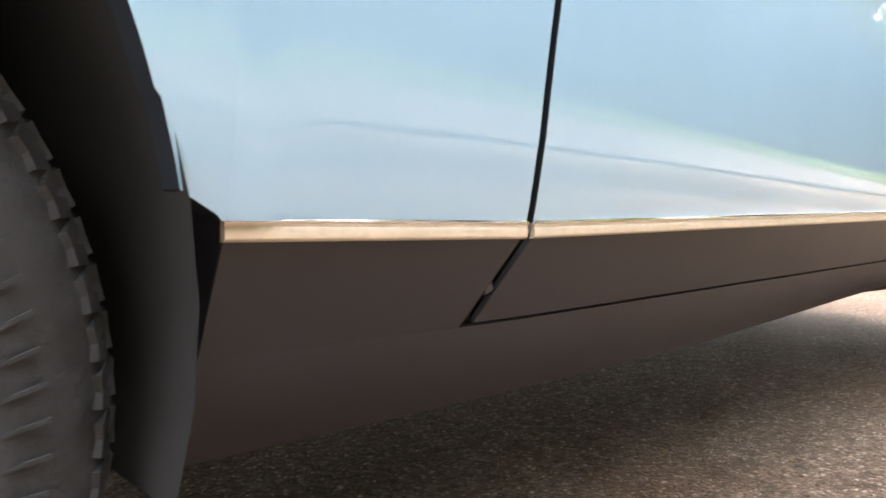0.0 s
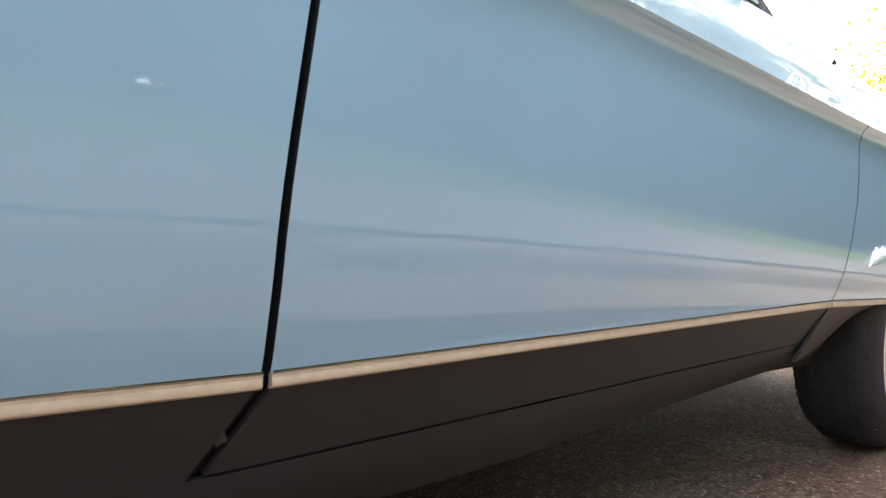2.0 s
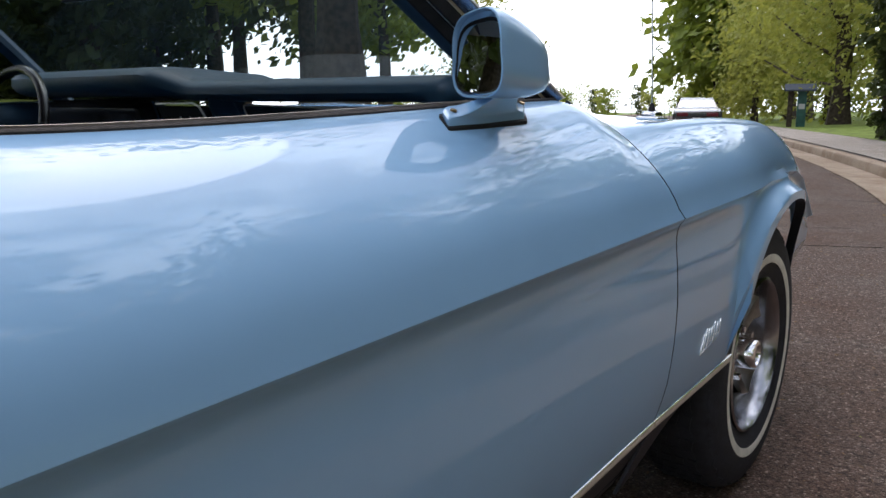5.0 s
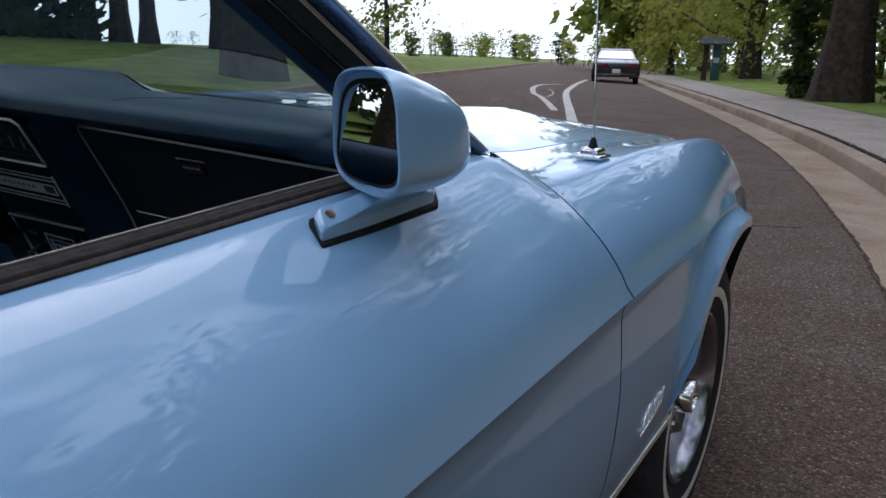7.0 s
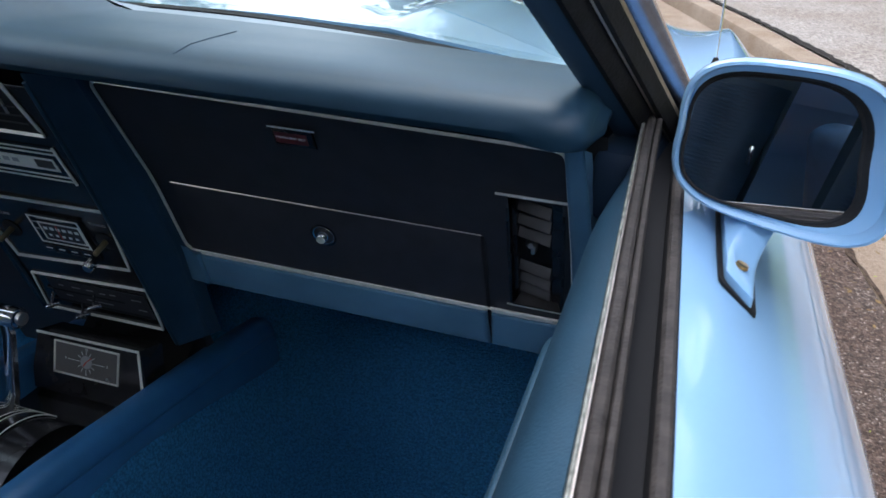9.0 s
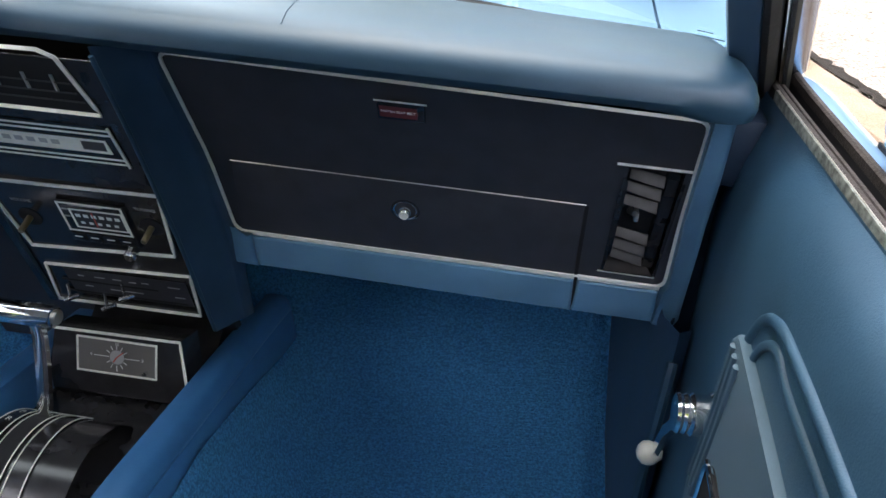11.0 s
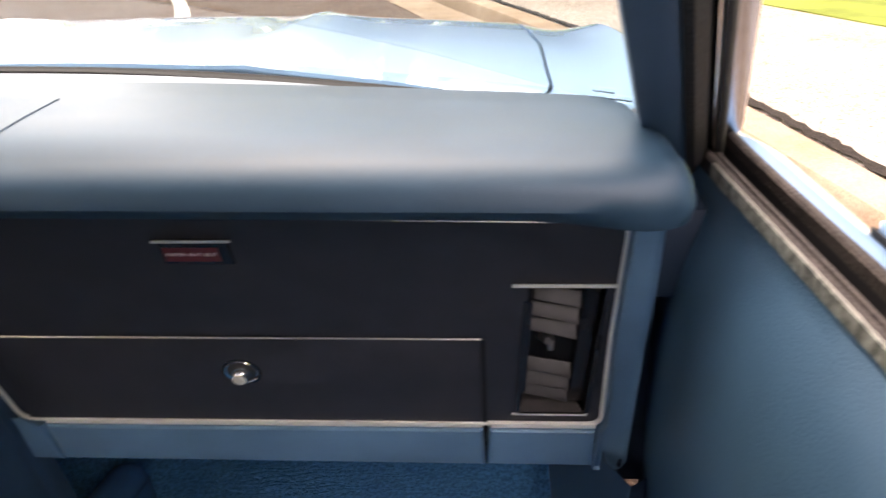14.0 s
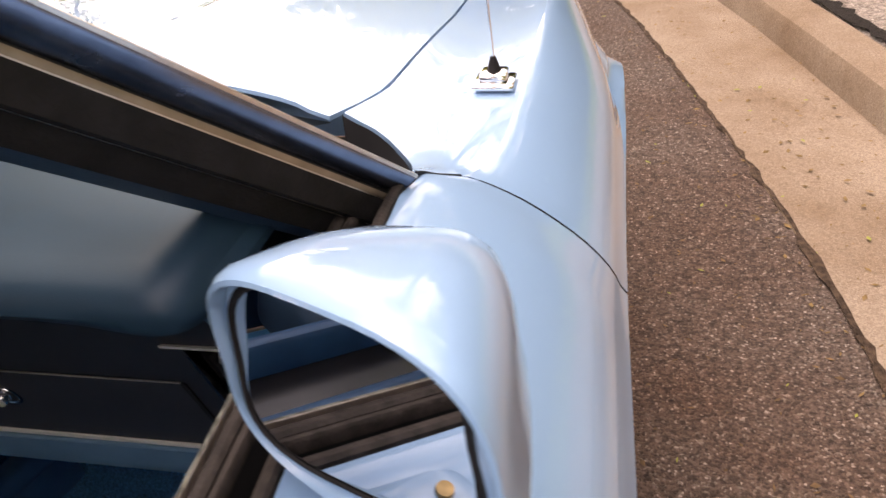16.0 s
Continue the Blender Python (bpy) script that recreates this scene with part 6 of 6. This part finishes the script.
part("wood_insert", door_slab(rounded([(0.875, 0.66), (0.88, 0.60), (0.64, 0.58), (0.62, 0.64)], 0.015, 5), 0.0135, 0.001), mat("red_brown_wood_vinyl", (0.12, 0.035, 0.015), 0.35, 0, 0.5, 0, 20, 0.4), door_trim, "red-brown wood-look insert")
part("cup_trim", sweep([door_pt(y, z, 0.0125) for y, z in rounded([(0.895, 0.70), (0.905, 0.58), (0.60, 0.55), (0.58, 0.67)], 0.02, 5) + [(0.895, 0.695)]], ring(0.0025, 6), up=(1, 0, 0)), CHROME, door_trim, "bright bead round the pull cup")
for d, w in ((0.0, 0.0045), (0.022, 0.004)):
    way = ((0.912 - d, 0.785), (0.908 - d, 0.815), (0.894 - d, 0.842 - d * 0.3), (0.870 - d, 0.857 - d * 0.5), (0.83 - d, 0.862 - d), (0.70, 0.862 - d), (0.5, 0.855 - d), (0.3, 0.848 - d))
    path = [(smooth_curve(t, range(8), [p[0] for p in way]), smooth_curve(t, range(8), [p[1] for p in way])) for t in span(0, 7, 40)]
    part("door_piping", sweep([door_pt(y, z, -0.001) for y, z in path], ring(w * 1.15, 10), up=(1, 0, 0)), DOORBLUE, door_trim)
for d in (0.006, 0.016, 0.026):
    part("pull_ridge", sweep([door_pt(lerp(0.918, 0.953, t) - d, lerp(0.806, 0.63, t) - d * 0.3, 0.0085) for t in span(0, 1, 8)], ring(0.0032, 8), up=(1, 0, 0)), PULLBLUE, door_trim)
crank = part("window_crank", spin([(0.0, 0.034), (0.017, 0.034), (0.019, 0.031), (0.017, 0.028), (0.019, 0.025), (0.017, 0.022), (0.020, 0.019), (0.020, 0.004), (0.024, 0.0)], Matrix.Translation(door_pt(0.952, 0.695, 0.0)) @ pose(0, 0, 0, 0, -90, 0), 28), CHROME, door_trim, "chrome window crank")
part("crank_arm", sweep([door_pt(0.952, 0.695, 0.022), door_pt(0.992, 0.635, 0.028), door_pt(1.02, 0.578, 0.030)], rect(-0.006, -0.003, 0.006, 0.003), up=(1, 0, 0)), CHROME, crank)
part("crank_knob", spin([(0.0, 0.027), (0.007, 0.025), (0.0120, 0.020), (0.0132, 0.014), (0.012, 0.008), (0.008, 0.003), (0.006, 0.0)], Matrix.Translation(door_pt(1.02, 0.578, 0.022)) @ pose(0, 0, 0, 0, -90, 0), 24), mat("pearl_knob", (0.55, 0.53, 0.47), 0.22), crank, "round pearly crank knob")

# ---- seats ----
SEAT = mat("ribbed_blue_vinyl", (0.034, 0.078, 0.145), 0.5, 0, 0.4, 0, 14, 0.12, 0.1, 600)


def ribbed(cx, w, rows_yz, n=7):
    """A pad across x with pleats running across it."""
    rows = []
    for k, (y, z, ny, nz) in enumerate(rows_yz):
        out = []
        for u in span(-1, 1, 4 * n + 1):
            puff = 0.010 * abs(math.sin(math.pi * (u + 1) / 2 * 3)) ** 0.5
            edge = 0.03 * abs(u) ** 6
            out.append((cx + u * w, y + ny * (puff - edge), z + nz * (puff - edge)))
        rows.append(out)
    return grid(rows)


def seat(cx, y0, w=0.255, back_h=0.58, label=""):
    s = part("seat_back", ribbed(cx, w, [(lerp(y0 - 0.02, y0 - 0.20, t) + 0.003 * math.sin(k * math.pi), lerp(0.44, 0.44 + back_h, t) , 1, 0.2) for k, t in enumerate(span(0, 1, 30))]), SEAT, car, label)
    pleats = []
    for k in range(62):
        t = (k + 1) / 64
        pleats.append(sweep([(cx + u * w * 0.84, lerp(y0 - 0.02, y0 - 0.20, t) + 0.010 * abs(math.sin(math.pi * (u + 1) / 2 * 3)) ** 0.5 - 0.03 * abs(u * 0.84) ** 6, lerp(0.44, 0.44 + back_h, t)) for u in span(-1, 1, 24)], ring(0.0036, 5)))
    part("back_pleats", merge(*pleats), SEAT, s, "ribbed pleats")["kind"] = "stuff"
    part("back_shell", outward(grid([[(cx + u * (w + 0.02), lerp(y0 - 0.05, y0 - 0.23, t) - 0.07 * (1 - abs(u) ** 4) * math.sin(math.pi * min(1, 0.15 + t * 0.8)), lerp(0.40, 0.46 + back_h, t)) for u in span(-1, 1, 11)] for t in span(0, 1, 8)]), (cx, y0 + 0.3, 0.7)), VINYL, s)
    part("seat_cushion", box(2 * w + 0.04, 0.52, 0.16, pose(cx, y0 + 0.20, 0.36, 4, 0, 0), 0.045, 4), SEAT, s)
    cp = []
    for k in range(28):
        cp.append(sweep([(cx + u * w * 0.9, y0 - 0.02 + 0.0165 * k, 0.4415 + 0.0165 * k * 0.07 - 0.02 * abs(u) ** 8) for u in span(-1, 1, 12)], ring(0.0055, 6)))
    part("cushion_pleats", merge(*cp), SEAT, s, "ribbed pleats")["kind"] = "stuff"
    part("back_latch", box(0.014, 0.006, 0.045, pose(cx + w + 0.012, y0 - 0.14, 0.86, 0, 0, 0), 0.003), CHROME, s, "bright seat back latch")
    return s


seat(0.36, 0.02, label="ribbed blue vinyl front seat")
seat(-0.36, 0.02, label="ribbed blue vinyl front seat")
part("rear_seat", box(1.2, 0.5, 0.18, pose(0, -0.75, 0.42, 6, 0, 0), 0.05, 4), SEAT, car, "blue vinyl rear seat")
part("rear_seat_back", box(1.2, 0.14, 0.5, pose(0, -1.05, 0.68, -18, 0, 0), 0.05, 4), SEAT, car)
part("parcel_shelf", box(1.2, 0.6, 0.03, pose(0, -1.42, 0.90), 0.01), VINYLD, car)

# steering wheel and inside mirror
wm = pose(-0.37, 0.84, 0.845, 68, 0, 0)
sw = part("steering_wheel", spin([(0.185 + 0.010 * math.cos(a), 0.010 * math.sin(a)) for a in span(0, 2 * math.pi, 11)], wm, 48), BLACKPL, car, "dark steering wheel")
part("wheel_hub", box(0.30, 0.05, 0.03, wm @ pose(0, 0, -0.02), 0.012), BLACKPL, sw)
part("steering_column", cyl(0.035, 0.05, 0.35, wm @ pose(0, 0, -0.37), 20), VINYLD, sw)
part("instrument_hood", box(0.44, 0.06, 0.22, pose(-0.37, 1.10, 0.84, 18, 0, 0), 0.02), BLACKPL, car, "black instrument panel")
im = part("inside_mirror", box(0.24, 0.022, 0.055, pose(0.0, 0.90, 1.158, 0, 0, 4), 0.01, 3), BLACKPL, car, "black interior mirror")
part("inside_mirror_glass", box(0.225, 0.002, 0.045, pose(0.001, 0.888, 1.158, 0, 0, 4)), MIRROR, im)
part("inside_mirror_stem", cyl(0.006, 0.006, 0.10, pose(0.0, 0.905, 1.17, 20, 0, 0), 10), CHROME, im)
part("door_lock_pin", cyl(0.003, 0.0035, 0.022, pose(0.700, 0.30, 0.925), 12), CHROME, door_trim)

# ---- the trees round the road ----

PALE = leaf_mat("pale_spring_leaf", (0.25, 0.265, 0.06))
tree(-6.6, 41, 13, 0.42, 5.6, 10, 5, PALE, 12000, 0.13, 0.13, YOUNG, 22)
tree(-11.5, 56, 15, 0.40, 5.5, 12, 6, PALE, 9000, 0.14, 0.17, YOUNG, 16)
tree(1.5, 44, 11, 0.35, 4.5, 8, 7, LEAF, 7000, 0.10, 0.15, YOUNG, 16)
tree(6.5, 34, 11, 0.40, 4.0, 7, 8, LEAF, 3500, 0.30, 0.15, DARKT, 12)
tree(-14, 62, 15, 0.40, 6.5, 12, 9, LEAF, 3600, 0.15, 0.42, YOUNG, 9)
tree(-20, 63, 12, 0.35, 5.0, 10, 10, LEAF, 2600, 0.12, 0.5, YOUNG, 8)
tree(-22.5, 33, 8, 0.16, 2.4, 5, 16, PALE, 1500, 0.22, 0.14, "thin bare-branched tree coming into leaf", 14)
tree(-29, 34, 13, 0.40, 4.0, 9, 17, LEAF, 2400, 0.35, 0.25, YOUNG, 10)
for k, (x, y, h, r) in enumerate(((-19, 19, 14, 0.36), (-24, 14, 15, 0.45), (-27, 21, 15, 0.40), (-31, 10, 16, 0.5), (-22, 5, 15, 0.42), (-33, 27, 15, 0.45), (-38, 17, 16, 0.5), (-25, -3, 16, 0.45), (-20, -10, 15, 0.4))):
    tree(x, y, h, r, 5.0, 9, 30 + k, LEAF2 if k % 2 else LEAF, 3200, 0.34, 0.28, DARKT, 12)
for k in range(26):
    tree(-25 - 1.9 * k, 74 + 5.0 * (k * 7 % 5) / 4, 2.6 + 0.35 * (k * 5 % 7) / 2, 0.05, 1.2, 2.8, 200 + k, (PALE, LEAF2, LEAF)[k % 3], 560, 0.04 if k % 3 else 0.15, 0.13, ("thin bare-branched tree coming into leaf", "dark conifer on the far lawn", YOUNG)[k % 3], 8)
# from (9, 27) on out of view, added for door and mirror reflections
for k, (x, y, h) in enumerate(((-12.5, 48, 7), (-9, 50, 8), (-4.2, 47, 7), (-1.2, 43, 7), (2.5, 40, 6), (-16, 60, 8), (-22, 68, 5), (5.5, 42, 7), (9, 27, 8), (14, 27, 9), (18, 22, 10), (10, 35, 8), (16, 35, 9), (-52, -38, 11), (-46, -28, 11), (-50, -18, 11), (-44, -12, 10), (-50, -4, 11), (-44, 3, 10), (-52, 8, 11), (-38, -34, 10), (-30, -34, 10), (-36, -20, 9), (-57, 16, 11), (-22, -32, 10))):
    tree(x, y, h, 0.2, 2.8 if k < 8 else 4.2, 0.93 * h, 120 + k, (PALE, LEAF, LEAF2 if k >= 8 else PALE)[k % 3], 3600 if k < 8 else 3200, 0.03, 0.14 if k < 8 else 0.34, "leafy understorey tree at the edge of the wood", 8)
for k, (x, y, h, r) in enumerate(((-42, 30, 15, 0.4), (-47, 22, 16, 0.45), (-40, 40, 15, 0.4), (-34, 37, 14, 0.35), (-52, 30, 16, 0.5), (-37, 23, 15, 0.3))):
    tree(x, y, h, r, 5.0, 10, 90 + k, LEAF if k % 2 else LEAF2, 2200, 0.28, 0.36, YOUNG if k % 2 else DARKT, 9)
# unseen trees added to cover the sky that the car's side reflects
for k, (x, y, h) in enumerate(((14, 9, 11), (17, 1, 12), (16, -7, 11), (20, -14, 13), (12, 18, 12), (9, -20, 13), (-3, -26, 14), (-12, -24, 15), (22, 6, 13), (23, -4, 13), (19, 13, 12), (24, 15, 13))):
    tree(x, y, h, 0.4, 4.6, 9.5, 60 + k, LEAF2 if k % 3 == 0 else LEAF, 3600, 0.09, 0.40, YOUNG if k % 3 else DARKT, 9)

# evergreens, mostly out of view, added so the car's side reflects dark
for k in range(19):
    p = road_point(-16 + 2.3 * k, (10.2, 9.4, 11.0, 9.8)[k % 4] - (2.0 if k > 13 else 0))
    tree(p.x, p.y, 4.8 + 0.55 * (k * 3 % 5), 0.12, 1.9, 4.6 + 0.5 * (k * 3 % 5), 300 + k, LEAF2, 3000, 0.03, 0.18, "dense dark evergreen beside the pavement, added to darken the car's reflections", 9)
# unseen crowns added to shade the door top and break up its reflection
for k, (x, y, h, r) in enumerate(((10.0, 12, 15, 4.4), (10.5, -6.5, 15, 4.6), (9.2, 3.0, 16, 4.2), (6.0, 22, 15, 4.4))):
    tree(x, y, h, 0.34, r, 9.5, 320 + k, LEAF if k % 2 else LEAF2, 2600, 0.34, 0.24, "tall unseen park tree beside the pavement, added to shade and break up reflections", 14)
# crown stays out of view; added to break the sky's reflection in the door
tree(-9.0, 10.5, 18, 0.42, 6.0, 11.0, 331, LEAF, 4200, 0.40, 0.22, "tall park tree, its unseen crown added over the road to break up reflections", 18)
for k in range(13):
    tree(-23 - 1.4 * (k * 5 % 13), 2 + 1.5 * k, 5.5 + 0.5 * (k * 3 % 5), 0.10, 2.3, 5.0, 340 + k, (LEAF2, LEAF, LEAF2)[k % 3], 2200, 0.06, 0.24, "leafy understorey tree at the edge of the wood", 8)



def wood(name, x0, x1, y0, y1, h0, h1, count, seed, leaf, label):
    """A far belt of trees: bare stems under clumps of small leaves."""
    rnd = random.Random(seed)
    verts, faces, stems = [], [], []
    for _ in range(count):
        x, y = rnd.uniform(x0, x1), rnd.uniform(y0, y1)
        h, z = rnd.uniform(h0, h1), fall(y)
        wide = h * rnd.uniform(0.16, 0.30)
        stems.append(cyl(0.05, 0.02, h * 0.9, pose(x, y, z), 5))
        for _ in range(150):
            t = rnd.random() ** 0.7
            c = Vector((x + rnd.gauss(0, wide) * (1.1 - 0.6 * t), y + rnd.gauss(0, wide), z + h * (0.15 + 0.85 * t)))
            u = Vector((rnd.gauss(0, 1), rnd.gauss(0, 1), rnd.gauss(0, 1))).normalized()
            v, q = u.orthogonal().normalized(), rnd.uniform(0.05, 0.15)
            w = u.cross(v)
            i = len(verts)
            verts += [c + v * q, c + w * q * 0.6, c - v * q, c - w * q * 0.6]
            faces.append((i, i + 1, i + 2, i + 3))
    me = bpy.data.meshes.new(name)
    me.from_pydata([tuple(v) for v in verts], [], faces)
    me.materials.append(leaf)
    ob = tagged(new(name, me), label, "wood", kind="stuff")
    part("stems", merge(*stems), BARK, ob)
    return ob


wood("distant_wood", -95, -15, 78, 96, 2.4, 5.0, 110, 71, PALE, "far belt of thin trees coming into leaf")
wood("distant_conifers", -95, -12, 88, 100, 2.2, 4.2, 45, 72, LEAF2, "far dark conifers behind the lawn")

# ---- the parked car far up the road ----
FX, FY = -10.2, 32.0
fz = road_point(31.3, -1.0).z
fm = pose(FX, FY, fz, 0, 0, 22)
BLACKCAR = mat("dark_car_paint", (0.02, 0.02, 0.023), 0.25, 0.2, 0.5, 1.0, 3, 0.1)
far_car = tagged(new("parked_car"), "dark car with a pale rear window parked by the kerb", "car")
far_car.matrix_world = fm
rows = [[(x * w, y, z) for x in span(-1, 1, 9)] for y, z, w in ((-2.2, 0.35, 0.80), (-2.25, 0.55, 0.86), (-2.2, 0.82, 0.86), (-1.9, 0.92, 0.85), (0.6, 0.95, 0.86), (2.0, 0.80, 0.82), (2.2, 0.5, 0.80))]
part("body", outward(grid(rows), (0, 0, 0.4)), BLACKCAR, far_car, "dark car body")
for s in (1, -1):
    part("body_side", grid([[(s * (0.86 + 0.05 * math.sin(math.pi * (z - 0.2) / 0.8)), y, z) for z in (0.22, 0.45, 0.7, 0.92)] for y in span(-2.2, 2.2, 6)]), BLACKCAR, far_car)
part("cabin", outward(grid([[(x * w, y, z) for x in span(-1, 1, 9)] for y, z, w in ((-1.55, 0.92, 0.78), (-1.0, 1.28, 0.62), (-0.3, 1.34, 0.62), (0.3, 1.28, 0.64), (0.95, 0.95, 0.78))]), (0, -0.3, 0.5)), BLACKCAR, far_car)
part("rear_window", grid([[(x * w, y - 0.012, z + 0.01) for x in span(-1, 1, 5)] for y, z, w in ((-1.50, 0.955, 0.68), (-1.08, 1.23, 0.56))]), mat("far_window", (0.42, 0.46, 0.50), 0.12, 0.7), far_car)
for s in (1, -1):
    part("tail_light", box(0.42, 0.02, 0.14, pose(s * 0.55, -2.235, 0.72), 0.02), mat("tail_light_red", (0.12, 0.015, 0.02), 0.2) if s > 0 else bpy.data.materials["tail_light_red"], far_car)
    for y in (-1.35, 1.35):
        part("tyre", cyl(0.32, 0.32, 0.2, pose(s * 0.80 - 0.1, y, 0.32, 0, 90, 0), 20, 0.03), TYRE, far_car)
part("number_plate", box(0.32, 0.02, 0.15, pose(0, -2.25, 0.52)), WHITEINK, far_car)
part("bumper", box(1.66, 0.10, 0.14, pose(0, -2.25, 0.36), 0.03), BLACKCAR, far_car)

# ---- roofed post beside the pavement ----
pz = fall(36.5) + 0.15
post = tagged(new("park_post"), "dark green park post with a small pitched roof", "sign post")
post.matrix_world = pose(-7.3, 36.5, pz, 0, 0, 15)
GREENP = mat("dark_green_paint", (0.03, 0.09, 0.08), 0.6, 0, 0.4, 0, 6, 0.2)
part("post_body", box(0.36, 0.3, 1.55, pose(0.1, 0, 0.77), 0.02), GREENP, post)
part("post_leg", box(0.22, 0.22, 1.6, pose(-0.35, 0, 0.8), 0.02), BARK, post)
part("post_roof", outward(grid([[(x, y, z) for y, z in ((-0.42, 1.55), (-0.42, 1.62), (0, 1.86), (0.42, 1.62), (0.42, 1.55))] for x in (-0.62, 0.62)]), (0, 0, 1)), mat("slate_blue_roof", (0.05, 0.06, 0.08), 0.7), post)
part("notice", box(0.24, 0.02, 0.22, pose(0.1, -0.16, 0.9)), GREYINK, post)


# ---- paint on the road ----
def line_on_road(name, way, width, material, label):
    """A painted line along (distance, offset) pairs of the road."""
    rows = []
    for k in range(61):
        t = k / 60 * (len(way) - 1)
        s = smooth_curve(t, range(len(way)), [p[0] for p in way])
        n = smooth_curve(t, range(len(way)), [p[1] for p in way])
        rows.append([road_point(s, m) + Vector((0, 0, curve(m, [-6.8, -5, -3.2, -1.5, 0], [0.0, 0.02, 0.03, 0.015, 0.0]) + 0.005)) for m in (n - width / 2, n + width / 2)])
    return tagged(part(name, grid(rows), material), label, "road marking", kind="structure")


line_on_road("white_line", [(2, -1.9), (6, -2.1), (10.4, -2.27), (12.7, -2.43), (16.4, -2.64), (20.4, -2.72), (26.4, -2.5), (31.7, -2.13)], 0.15, ROADPAINT, "worn white line painted on the asphalt")
line_on_road("worn_line", [(13.0, -2.7), (13.9, -2.82), (16.3, -3.16), (17.6, -3.4), (20.4, -3.6), (22.7, -3.51), (24.0, -3.05)], 0.13, ROADPAINT, "worn curved white line on the asphalt")
line_on_road("skid_line", [(16.1, -4.25), (16.3, -3.71), (16.1, -3.12), (18.3, -3.0), (20.2, -3.19)], 0.028, ROADPAINT, "faint pale curved mark on the asphalt")
line_on_road("short_line", [(14.4, -3.96), (14.6, -3.74), (14.5, -3.51)], 0.03, ROADPAINT, "short faint pale mark on the asphalt")
line_on_road("yellow_line", [(-6, -5.3), (0, -5.35), (5, -5.45), (10, -5.5)], 0.15, YELLOWPAINT, "worn yellow line on the asphalt")
line_on_road("edge_line", [(-6, -6.34), (0, -6.36), (8, -6.4), (16, -6.44)], 0.12, ROADPAINT, "worn white edge line on the asphalt")
